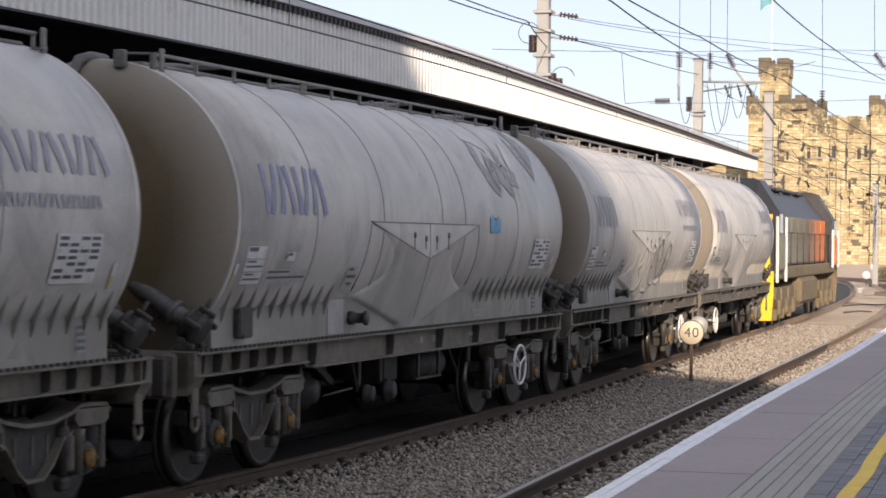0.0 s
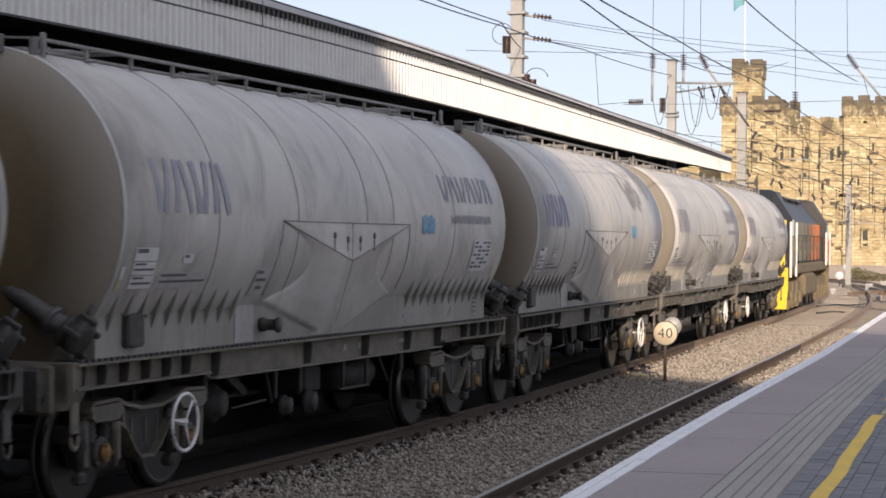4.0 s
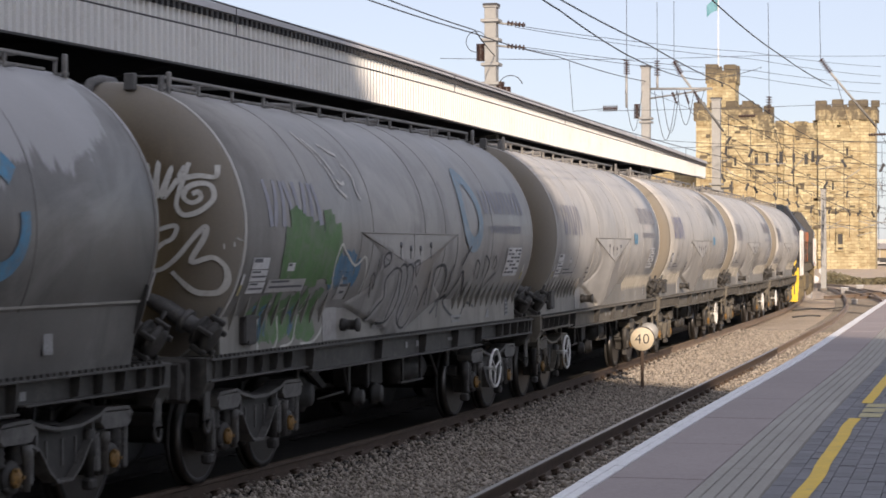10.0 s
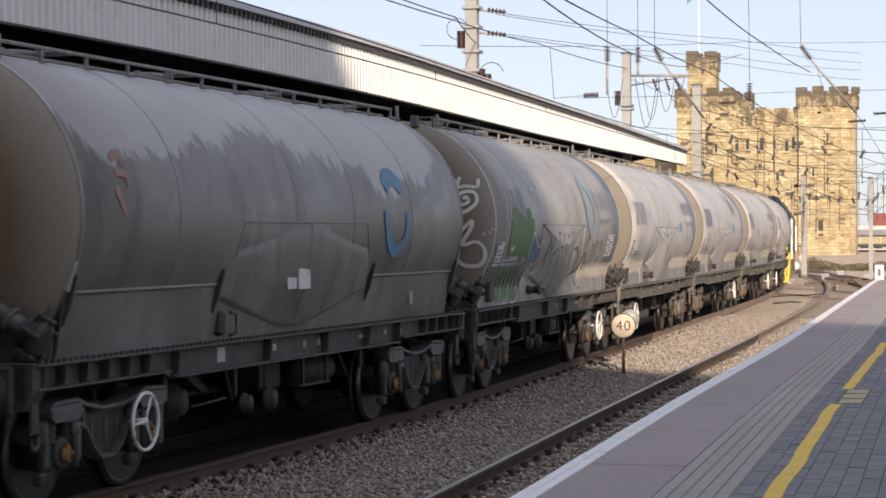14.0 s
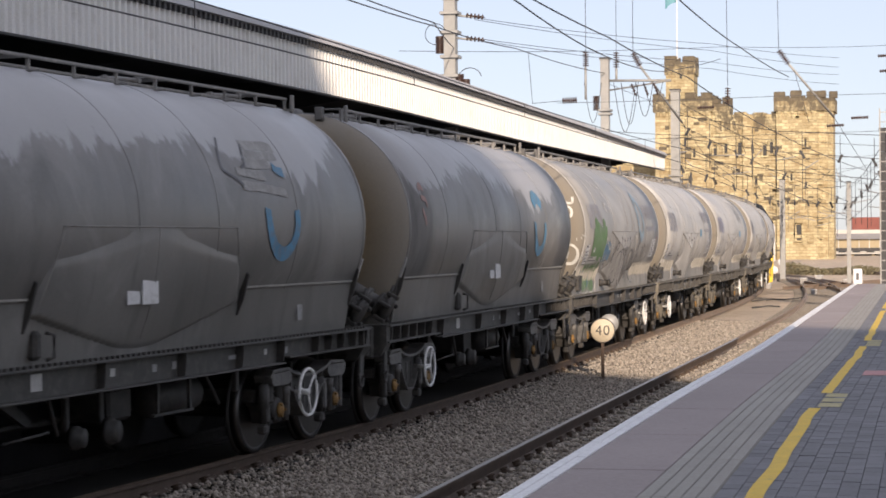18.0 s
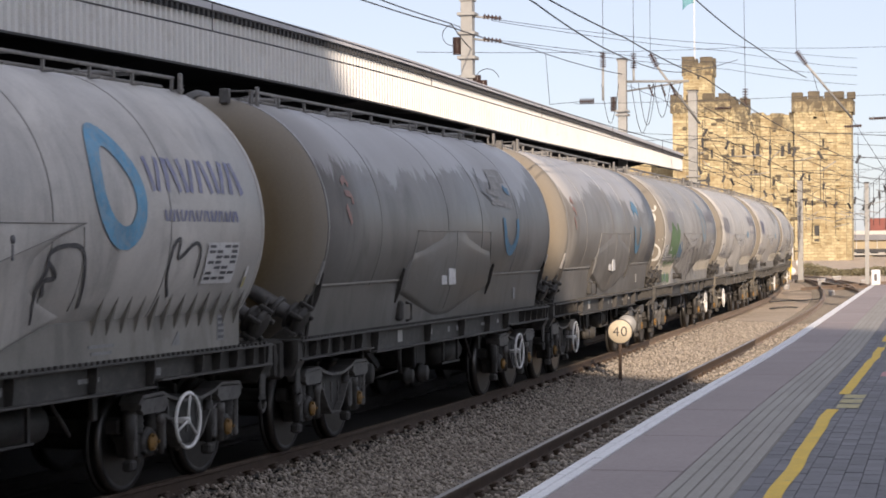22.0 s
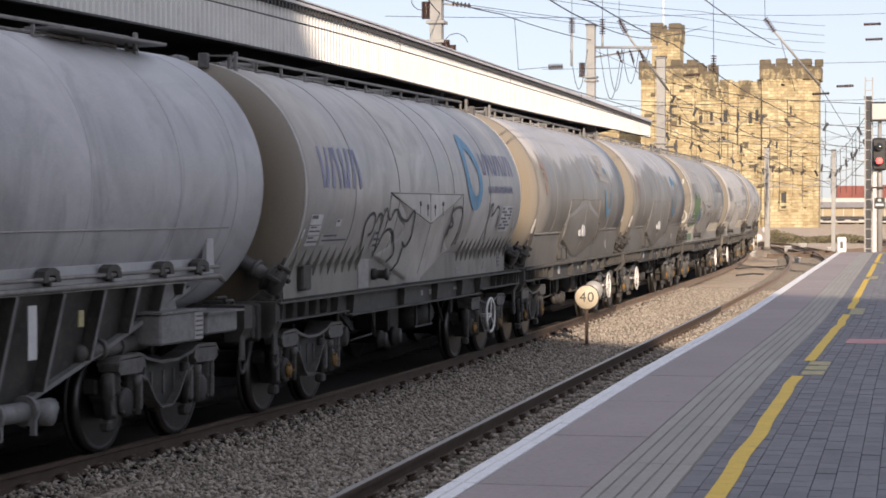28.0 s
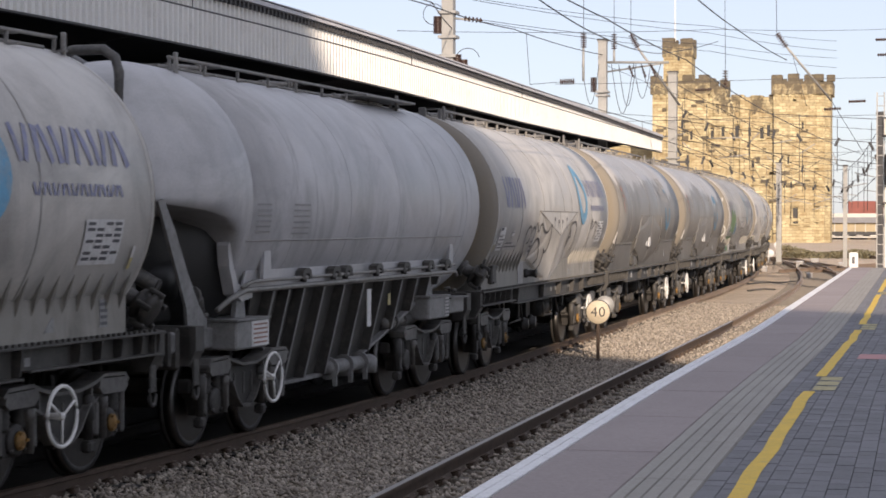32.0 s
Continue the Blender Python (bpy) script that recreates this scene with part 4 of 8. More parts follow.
        # a black pane stands in for the shade inside the opening
        part("window_opening", Geo().box((x, y - 0.02, z), (w, 0.06, h), 0.0), M_BLACK, w_ob, "black pane for the shade in the window opening")

    yr, yl, ym = Y, Y, Y + 0.45
    slit(-14.85, 4.6, 0.75, 2.0, yr)
    for x, z, w, h, y in ((-25.2 + 0.3, 14.3, 0.5, 1.3, ym), (-23.6, 14.4, 0.45, 1.2, ym), (-21.9, 14.4, 0.6, 1.6, ym), (-18.9, 14.2, 0.55, 1.4, ym), (-18.1, 14.5, 0.5, 1.5, ym),
                          (-22.1, 11.9, 0.5, 1.1, ym), (-27.4, 14.0, 0.35, 1.1, yl), (-28.0, 11.0, 0.35, 1.0, yl), (-24.3, 17.0, 0.5, 1.1, ym), (-22.6, 17.0, 0.5, 1.1, ym),
                          (-26.4, 5.6, 0.4, 1.4, yl), (-22.9, 4.0, 0.4, 1.4, ym), (-20.0, 10.6, 0.4, 1.0, ym), (-15.7, 11.0, 0.3, 0.9, yr), (-14.0, 15.0, 0.3, 0.9, yr)):
        slit(x, z, w, h, y)
    # this slit is a black bar on the wall, painted for its shade
    part("turret_slit", Geo().box((-29.2, Y + 1.97, 23.4), (0.3, 0.1, 1.0)), M_BLACK, k)
    # putlog holes and proud stones
    rng = random.Random(9)
    for i in range(230):
        x, z = rng.uniform(-31.8, -11.6), rng.uniform(2.5, 18.0)
        y = Y if (x < -25.4 or -17.5 < x < -12.2) else Y + 0.45
        s = rng.uniform(0.25, 0.6)
        part("quoin_stone", Geo().box((x, y - 0.03, z), (s * 1.8, 0.12, s * 0.7), 0.03), M_STONE_DARK if rng.random() < (0.5 if x < -17.0 else 0.2) else M_STONE, k)
    pole = thing("flagpole", "white flagpole with a small blue-green flag on the keep", "flagpole", at=Matrix.Translation((-29.9, Y + 4, 26.3 + view_shift(250))))
    part("pole", Geo().lathe([(0, 0.12), (0.3, 0.12), (0.3, 0.09), (11.5, 0.05), (11.6, 0.0)], 10, "z"), M_WHITE, pole)
    fl = Geo()
    nx, nz = 8, 5
    for i in range(nx + 1):
        for j in range(nz + 1):
            u, w = i / nx, j / nz
            fl.v.append((-0.08 - 1.35 * u, 0.18 * math.sin(5 * u + w), 8.6 - 1.5 * w - 0.75 * u + 0.15 * math.sin(4 * u)))
    for i in range(nx):
        for j in range(nz):
            a = i * (nz + 1) + j
            fl.f.append((a, a + 1, a + nz + 2, a + nz + 1))
            fl.s.append(True)
            fl.k.append(0)
    part("flag", fl, M_FLAG, pole, "small rippled blue-green flag")


make_keep()


# ---- overhead line ----
def insulator(parent, a, b, r=0.075, sheds=7):
    a, b = Vector(a), Vector(b)
    d = b - a
    prof = [(0, 0.02)]
    for i in range(sheds):
        t = (i + 0.3) / sheds * d.length
        prof += [(t - 0.01, 0.03), (t, r), (t + 0.03, r * 0.9), (t + 0.035, 0.03)]
    prof.append((d.length, 0.02))
    m = Matrix.Translation(a) @ d.to_track_quat("Z", "Y").to_matrix().to_4x4()
    return part("insulator", Geo().lathe(prof, 10, "z", m=m), M_INSUL, parent, "ribbed brown ceramic insulator")


def mast(x, y, z0, z1, w, label, gear=(), name="catenary_mast", mat=None):
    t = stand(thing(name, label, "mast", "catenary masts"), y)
    g = Geo()
    g.box((x, y, (z0 + z1) / 2), (w, w, z1 - z0), 0.01)
    for z in gear:
        g.box((x, y, z), (w * 1.55, w * 1.55, 0.09), 0.01)
    g.box((x, y, z1), (w * 1.2, w * 1.2, 0.06), 0.01)
    part("post", g, mat or M_MAST, t, "square steel post")
    part("cap", Geo().box((x, y, z1 + 0.06), (w * 1.25, w * 1.25, 0.07), 0.01), M_STEEL_AND_GLOOM, t)
    part("footing", Geo().box((x, y, z0 - 0.02), (w * 2.2, w * 2.2, 0.3), 0.03), M_SLEEPER, t)
    return t


m1 = mast(-13.2, 57.0, -0.1, 9.4, 0.34, "tall galvanised catenary mast behind the canopy", (9.0, 8.45, 7.75, 7.2))
for dx, z0, z1 in ((-0.3, 8.35, 7.85), (0.28, 7.25, 6.75), (0.46, 7.1, 6.7)):
    insulator(m1, (-13.2 + dx, 56.9, z0), (-13.2 + dx, 56.9, z1), 0.13, 12)
for z in (8.95, 8.3):
    g = Geo()
    g.tube([(-13.1, 57, z), (-12.55, 57, z - 0.08)], 0.03)
    part("bracket", g, M_MAST, m1)
    insulator(m1, (-12.75, 57, z - 0.02), (-12.2, 57, z - 0.1), 0.08, 5)
for cx, cz, r in ((-13.6, 8.4, 0.3), (-12.6, 7.05, 0.36)):
    part("jumper_loop", Geo().tube([(cx + r * math.cos(a), 56.8, cz + r * math.sin(a)) for a in np.linspace(0.3, 5.6, 18)], 0.012, 5), M_WIRE, m1)
m2 = mast(-12.58, 82.0, -0.1, 9.95, 0.34, "galvanised catenary mast carrying brackets and hanging jumpers", (7.9, 7.75))
insulator(m2, (-12.95, 82, 8.5), (-12.95, 82, 7.9), 0.14, 12)
g = Geo()
g.tube([(-12.5, 82, 9.1), (-9.9, 82, 9.05)], 0.05)
g.tube([(-12.5, 82, 8.7), (-10.6, 82, 8.95), (-9.9, 82, 9.05)], 0.035)
part("cantilever", g, M_MAST, m2, "galvanised cantilever arm")
for i, (x0, x1, zl) in enumerate(((-12.2, -11.3, 7.0), (-11.9, -11.2, 7.3), (-11.3, -10.6, 7.6), (-11.0, -10.2, 8.0), (-13.4, -12.7, 7.4))):
    part("jumper", Geo().tube([(x0 + (x1 - x0) * u, 81.8, 9.0 - (9.0 - zl) * math.sin(math.pi * u)) for u in np.linspace(0, 1, 14)], 0.014, 5), M_WIRE, m2)
for x in (-11.5, -11.0, -10.6):
    insulator(m2, (x, 81.9, 8.95), (x + 0.18, 81.9, 8.45), 0.07, 4)
m3 = mast(-11.88, 100.0, -0.1, 10.05, 0.42, "stout galvanised mast before the castle", (5.6, 5.9))
g = Geo()
for dx, z in ((-0.5, 5.1), (0.75, 5.3)):
    g.box((-11.88 + dx, 99.9, z), (0.09, 0.09, 1.5))
g.box((-11.75, 99.9, 5.7), (1.4, 0.1, 0.1))
g.box((-11.75, 99.9, 4.8), (1.4, 0.1, 0.1))
part("cage", g, M_STEEL_AND_GLOOM, m3, "dark steel cage round the mast")
mast(-11.1, 165.0, -0.1, 7.9, 0.42, "pale catenary mast by the junction")
mast(-5.0, 140.0, -0.1, 6.8, 0.28, "slim pale catenary mast by the platform end")
mast(-1.85, 95.0, -0.1, 7.65, 0.3, "dark riveted post beside the signal", name="signal_mast_post", mat=M_STEEL_AND_GLOOM)
mast(-1.5, 96.0, -0.1, 4.3, 0.3, "short white-painted post beside the signal", name="white_post", mat=M_LABEL)


def wire(name, pts, r=0.011, label="dark overhead wire strung between its supports", mat=None):
    """A sagging wire through points placed to fit the camera's view."""
    pts = [fit_to_view(*p) for p in pts]
    out = []
    for a, b in zip(pts[:-1], pts[1:]):
        n = 8
        sag = min(0.25, (b - a).length * 0.004)
        for i in range(n):
            u = i / n
            p = a.lerp(b, u)
            p.z -= sag * 4 * u * (1 - u)
            out.append(p)
    out.append(pts[-1])
    return tagged(part(name, Geo().tube(out, r, 5), mat or M_WIRE, None), label, "overhead wire", "overhead line wires")


def line_over(name, cx, z_c, z_m, y0, y1, span, r=0.011):
    """Contact wire, catenary above it and droppers, following the track."""
    ob = thing(name, "contact wire hung by droppers from its catenary", "overhead line", "overhead line wires")
    ys = np.arange(y0, y1, 3.0)
    part("contact_wire", Geo().tube([(cx(y), y, z_c(y)) for y in ys], r, 5), M_WIRE, ob)

    def zm(y):
        u = ((y - y0) % span) / span
        return z_c(y) + 0.25 + (z_m - 0.25) * (2 * u - 1) ** 2

    part("catenary_wire", Geo().tube([(cx(y), y, zm(y)) for y in ys], r, 5), M_WIRE, ob)
    for y in np.arange(y0 + 4, y1, 9.0):
        part("dropper", Geo().tube([(cx(y), y, z_c(y)), (cx(y), y, zm(y))], 0.006, 4), M_WIRE, ob)


line_over("train_line_wires", lambda y: -7.7 - bend_train(y), lambda y: 4.6 + 0.0023 * y, 0.5, 9, 100, 60)
wire("feeder_wire", [(-10.0, 28, 6.5), (-10.8, 45, 7.26), (-11.9, 60, 8.25), (-12.58, 82, 9.4)], 0.014)
wire("feeder_wire", [(-9.6, 28, 6.52), (-10.8, 45, 7.34), (-13.1, 57, 8.0)], 0.014)
wire("near_wire", [(-4.4, 18, 4.95), (-4.72, 24, 5.08), (-4.88, 30, 5.14), (-7.45, 60, 7.44), (-7.25, 75, 9.19)], 0.010)
wire("near_wire", [(-4.3, 18, 4.9), (-4.54, 30, 5.27), (-4.51, 40, 5.52), (-3.81, 55, 5.26), (-1.85, 95, 5.6)], 0.010)
wire("span_wire", [(-4.7, 25, 6.7), (-4.99, 40, 7.36), (-5.28, 60, 8.12), (-4.78, 75, 8.46)], 0.015)
for a, b in (((-12.5, 57, 8.85), (-4.4, 110, 12.4)), ((-12.5, 57, 8.8), (-4.4, 110, 11.9)), ((-12.4, 57, 8.25), (-4.4, 110, 11.5)), ((-12.4, 57, 8.2), (-4.4, 110, 11.0)),
             ((-15.5, 60, 8.28), (-1.0, 112, 13.2)), ((-14.2, 80, 8.1), (3.0, 85, 8.6)), ((-14.2, 82, 7.2), (3.0, 95, 6.6)), ((-12.6, 82, 6.7), (2.0, 90, 7.4)),
             ((-12.5, 82, 9.0), (-3.0, 130, 6.2)), ((-13.0, 85, 5.9), (2.0, 120, 5.6)), ((-8.0, 100, 5.6), (-13.5, 190, 6.0)), ((-3.8, 85, 5.4), (-11.0, 165, 6.4)),
             ((-5.0, 140, 6.4), (-1.0, 100, 7.2)), ((-9.0, 120, 7.5), (4.0, 140, 8.8)), ((-9.0, 120, 6.9), (4.0, 140, 7.9)), ((-11.1, 165, 7.2), (-1.0, 120, 7.8)), ((-11.1, 165, 6.2), (3.0, 150, 6.5))):
    wire("cross_wire", [a, Vector(a).lerp(Vector(b), 0.5), b], 0.0085)


# section insulators hung on droppers above the junction
def hung(label, chain):
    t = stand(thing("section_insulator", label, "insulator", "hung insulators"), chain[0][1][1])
    for k, a, b in chain:
        if k == "i":
            insulator(t, a, b, 0.13, 7)
        elif k == "w":
            part("hanger_wire", Geo().tube([a, b], 0.012, 5), M_WIRE, t)
        else:
            part("tube", Geo().tube([a, b], 0.05, 8), M_MAST, t)


hung("brown insulator on a hanging wire with a steel tube", [("w", (-13.04, 80, 12.6), (-13.04, 80, 10.1)), ("i", (-13.04, 80, 10.1), (-13.04, 80, 9.5)), ("t", (-13.05, 80, 9.5), (-13.05, 80, 8.2)),
                                                            ("i", (-13.4, 80, 8.19), (-14.0, 80, 8.18)), ("w", (-14.0, 80, 8.18), (-15.2, 80, 8.1)), ("w", (-15.2, 80, 8.1), (-15.35, 80, 10.1))])
hung("brown insulator on a hanging wire over the bracket", [("w", (-12.12, 82, 12.6), (-12.12, 82, 10.25)), ("i", (-12.12, 82, 10.25), (-12.12, 82, 9.6)), ("t", (-12.12, 82, 9.6), (-12.12, 82, 9.1))])
hung("slanting brown insulator and registration tube", [("w", (-11.44, 82, 12.6), (-11.44, 82, 10.2)), ("i", (-11.44, 82, 10.2), (-11.16, 82, 9.66)), ("t", (-11.16, 82, 9.66), (-9.7, 84, 7.45)), ("w", (-9.7, 84, 7.45), (-8.2, 84, 5.2))])
hung("slanting brown insulator over the near tracks", [("w", (-5.86, 85, 12.8), (-5.82, 85, 10.42)), ("i", (-5.82, 85, 10.42), (-5.42, 85, 9.85)), ("t", (-5.42, 85, 9.85), (-3.7, 87, 7.75)), ("w", (-3.7, 87, 7.75), (-2.4, 87, 5.6)), ("w", (-5.2, 85, 9.6), (-4.6, 85, 7.4))])
hung("upright brown insulator on a long hanger", [("w", (-7.95, 85, 12.8), (-7.92, 85, 9.0)), ("i", (-7.92, 85, 8.95), (-7.93, 85, 8.2)), ("w", (-7.93, 85, 8.2), (-7.2, 85, 6.2))])
for x, z in ((-2.54, 6.51), (-1.6, 8.69), (-1.54, 8.15), (-3.4, 6.25), (-8.0, 7.0)):
    t = thing("strain_insulator", "small brown strain insulator in a cross wire", "insulator", "hung insulators")
    insulator(t, (x, 74, z), (x + 0.6, 74.2, z + 0.03), 0.06, 7)


def headspan(a, b, n, seed, label):
    """A span of wires between two masts, with clamps, droppers and steady arms hung on it."""
    rng = random.Random(seed)
    t = thing("headspan", label, "overhead line", "overhead spans")
    a, b = fit_to_view(*a), fit_to_view(*b)
    for dz in (0.0, -0.9, -1.7):
        e = Vector((0, 0, dz))
        part("span_wire", Geo().tube([a + e, a.lerp(b, 0.5) + e - Vector((0, 0, 0.25 + 0.1 * dz)), b + e], 0.014, 5), M_WIRE, t)
    for i in range(n):
        u = (i + rng.uniform(0.2, 0.8)) / n
        p = a.lerp(b, u) + Vector((0, 0, -0.9 - 0.15))
        part("clamp", Geo().box((0, 0, 0), (0.1, 0.08, 0.36), 0.02, m=Matrix.Translation(p) @ Matrix.Rotation(rng.uniform(-0.6, 0.6), 4, "Y")), M_STEEL_AND_GLOOM, t)
        part("dropper", Geo().tube([p + Vector((0, 0, 0.9)), p - Vector((0, 0, rng.uniform(0.6, 2.0)))], 0.012, 4), M_WIRE, t)
        q = p - Vector((0, 0, rng.uniform(0.3, 1.0)))
        part("steady_arm", Geo().tube([q, q + Vector((rng.uniform(-1.4, 1.4), 0, rng.uniform(-0.4, 0.5)))], 0.02, 5), M_MAST, t)


headspan((-11.88, 100.0, 8.9), (-1.85, 95.0, 7.4), 7, 3, "wire headspan with clamps between two masts")
headspan((-11.88, 100.0, 7.6), (-11.1, 165.0, 7.4), 8, 4, "long wire span with clamps and droppers")
headspan((-11.1, 165.0, 7.7), (-5.0, 140.0, 6.6), 6, 5, "wire span with steady arms over the junction")
headspan((-5.0, 140.0, 6.5), (-1.85, 95.0, 7.0), 6, 6, "wire span with hangers by the platform end")
headspan((-11.88, 100.0, 9.6), (-5.0, 140.0, 6.7), 6, 8, "slanting wire span with hanging fittings")


# ---- signals and signs ----
def make_speed_sign():
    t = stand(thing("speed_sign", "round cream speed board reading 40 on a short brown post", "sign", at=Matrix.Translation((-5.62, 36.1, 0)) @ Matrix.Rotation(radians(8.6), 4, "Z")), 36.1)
    g = Geo()
    g.box((0, 0.04, 0.18), (0.06, 0.06, 0.8), 0.008)
    g.box((0, 0.04, -0.2), (0.22, 0.22, 0.12), 0.02)
    part("post", g, M_RAIL, t, "rusty brown steel post")
    part("disc", Geo().lathe([(0.0, 0.208), (-0.008, 0.208), (-0.012, 0.204), (-0.012, 0.0)], 40, "y", (0, -0.002, 0.7)), M_SIGN, t, "cream disc")
    g = Geo()
    g.lathe([(0.0, 0.218), (0.012, 0.224), (0.03, 0.218), (0.03, 0.0)], 40, "y", (0, 0.0, 0.7))
    part("rim", g, M_STEEL_AND_GLOOM, t, "dark back and rim of the disc")
    for figure, dx in (("4", -0.07), ("0", 0.07)):
        cu = bpy.data.curves.new("numeral", "FONT")
        cu.body, cu.align_x, cu.align_y, cu.size = figure, "CENTER", "CENTER", 0.25
        tmp = new("numeral", cu)
        bpy.context.view_layer.update()
        me = bpy.data.meshes.new_from_object(tmp.evaluated_get(bpy.context.evaluated_depsgraph_get()))
        bpy.data.objects.remove(tmp)
        me.materials.append(M_BLACK)
        ob = part("numeral", me, None, t, "black numeral " + figure)
        ob.matrix_basis = Matrix.Translation((dx, -0.019, 0.695)) @ Matrix.Rotation(radians(90), 4, "X")
    back = stand(thing("track_disc", "grey disc plate on a post behind the speed board", "sign", at=Matrix.Translation((-5.775, 37.1, 0)) @ Matrix.Rotation(radians(8.6), 4, "Z")), 37.1)
    part("post", Geo().box((0, 0.045, 0.25), (0.05, 0.04, 1.0), 0.008).box((0.06, 0.045, 0.72), (0.14, 0.04, 0.05), 0.008), M_RAIL, back)
    part("disc", Geo().lathe([(-0.02, 0.0), (-0.02, 0.17), (0.0, 0.175), (0.02, 0.17), (0.02, 0)], 32, "y", (0.12, 0, 0.79)), M_MAST, back)


make_speed_sign()


def make_signal():
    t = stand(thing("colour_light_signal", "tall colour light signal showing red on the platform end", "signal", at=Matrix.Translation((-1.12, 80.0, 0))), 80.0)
    part("post", Geo().lathe([(-0.2, 0.11), (3.6, 0.11), (6.6, 0.06)], 12, "z"), M_MAST, t, "grey tubular post")
    g = Geo()
    g.box((0, -0.2, 4.62), (0.52, 0.3, 1.25), 0.06)
    g.box((0, -0.36, 4.62), (0.44, 0.03, 1.12), 0.03)
    part("signal_head", g, M_BLACK, t, "black signal head")
    for z, on in ((4.92, False), (4.36, True)):
        h = part("hood", Geo().lathe([(-0.62, 0.14), (-0.4, 0.15), (-0.38, 0.13), (-0.38, 0.0)], 20, "y", (0, 0, z)), M_BLACK, t)
        part("lens", Geo().lathe([(-0.66, 0.0), (-0.65, 0.1), (-0.6, 0.135)], 20, "y", (0, 0, z)), M_SIGNALRED if on else M_DARKGLASS, h, "lit red lens" if on else "dark lens")
    g = Geo()
    g.box((0.05, -0.1, 6.25), (0.8, 0.3, 0.75), 0.03)
    part("route_indicator", g, M_STEEL_AND_GLOOM, t, "dark box of the route indicator")
    part("indicator_face", Geo().box((0.05, -0.27, 6.25), (0.66, 0.03, 0.6), 0.01), M_PALEWALL, t, "pale grey indicator face")
    part("ladder", Geo().box((-0.28, 0.2, 4.2), (0.05, 0.05, 6.8)).box((-0.55, 0.2, 4.2), (0.05, 0.05, 6.8)), M_MAST, t)
    for i in range(18):
        part("rung", Geo().box((-0.41, 0.2, 1.0 + 0.38 * i), (0.26, 0.03, 0.03)), M_MAST, t)
    part("number_plate", Geo().box((0, -0.14, 2.75), (0.4, 0.03, 0.42), 0.01), M_BLACK, t)
    for i, w in enumerate((0.12, 0.3)):
        part("plate_bar", Geo().box((0, -0.165, 2.86 - 0.17 * i), (w, 0.01, 0.09)), M_LABEL, t, "white marking bar")
    part("platform_bracket", Geo().box((0, 0, 3.35), (0.7, 0.5, 0.06), 0.01), M_STEEL_AND_GLOOM, t)


make_signal()


def ground_disc(x, y, r, z, label, lamp=False):
    t = stand(thing("ground_signal", label, "signal", "ground signals", at=Matrix.Translation((x, y, 0))), y)
    part("post", Geo().box((0, 0.06, (z - 0.2) / 2), (0.08, 0.06, z + 0.2), 0.01), M_STEEL_AND_GLOOM, t)
    part("disc", Geo().lathe([(-0.03, 0.0), (-0.03, r * 0.95), (0.0, r), (0.03, r * 0.9), (0.03, 0.0)], 24, "y", (0, 0, z)), M_LABEL, t, "white round face")
    part("case", Geo().box((0, 0.12, z), (r * 1.2, 0.2, r * 1.2), 0.02), M_STEEL_AND_GLOOM, t)


for x, y, r, z in ((-12.3, 172, 0.33, 0.66), (-16.0, 235, 0.38, 1.1), (-2.2, 125, 0.25, 0.55)):
    ground_disc(x, y, r, z, "small round white-faced signal disc on a dark post")
for x, y, s in ((-8.6, 150.0, 0.5), (-8.1, 162.0, 0.55), (-5.6, 150.0, 0.4), (-4.4, 138.0, 0.4), (-9.8, 132.0, 0.35), (-5.9, 112.0, 0.3)):
    pb = stand(thing("point_machine", "low pale metal point machine box beside the rails", "point machine", "point machines", at=Matrix.Translation((x, y, -0.2))), y)
    part("case", Geo().box((0, 0, 0.22 * s / 0.5), (s, s * 1.6, 0.44 * s / 0.5), 0.04), M_PATCH, pb)
    part("lid", Geo().box((0, 0, 0.46 * s / 0.5), (s * 1.1, s * 1.7, 0.05), 0.015), M_LABEL, pb)
for pts in ([(-7.9, 96, -0.15), (-7.2, 99, -0.13), (-6.6, 98.5, -0.14), (-5.9, 101, -0.13)], [(-6.9, 84, -0.15), (-6.4, 86, -0.13), (-5.9, 85.5, -0.14)]):
    tagged(part("trackside_cable", Geo().tube([fit_to_view(*q) for q in pts], 0.03, 6), M_BLACK, None), "black cable lying loose across the ballast", "cable", "loose cables")
mp = thing("marker_post", "short white marker box on the platform end", "marker", at=Matrix.Translation((edge(59.6) + 0.1, 59.5, PLAT_Z)))
part("box", Geo().box((0.05, 0, 0.22), (0.26, 0.2, 0.44), 0.03), M_WHITE, mp)
part("marking", Geo().box((0.05, -0.105, 0.22), (0.08, 0.01, 0.2)), M_INK, mp)


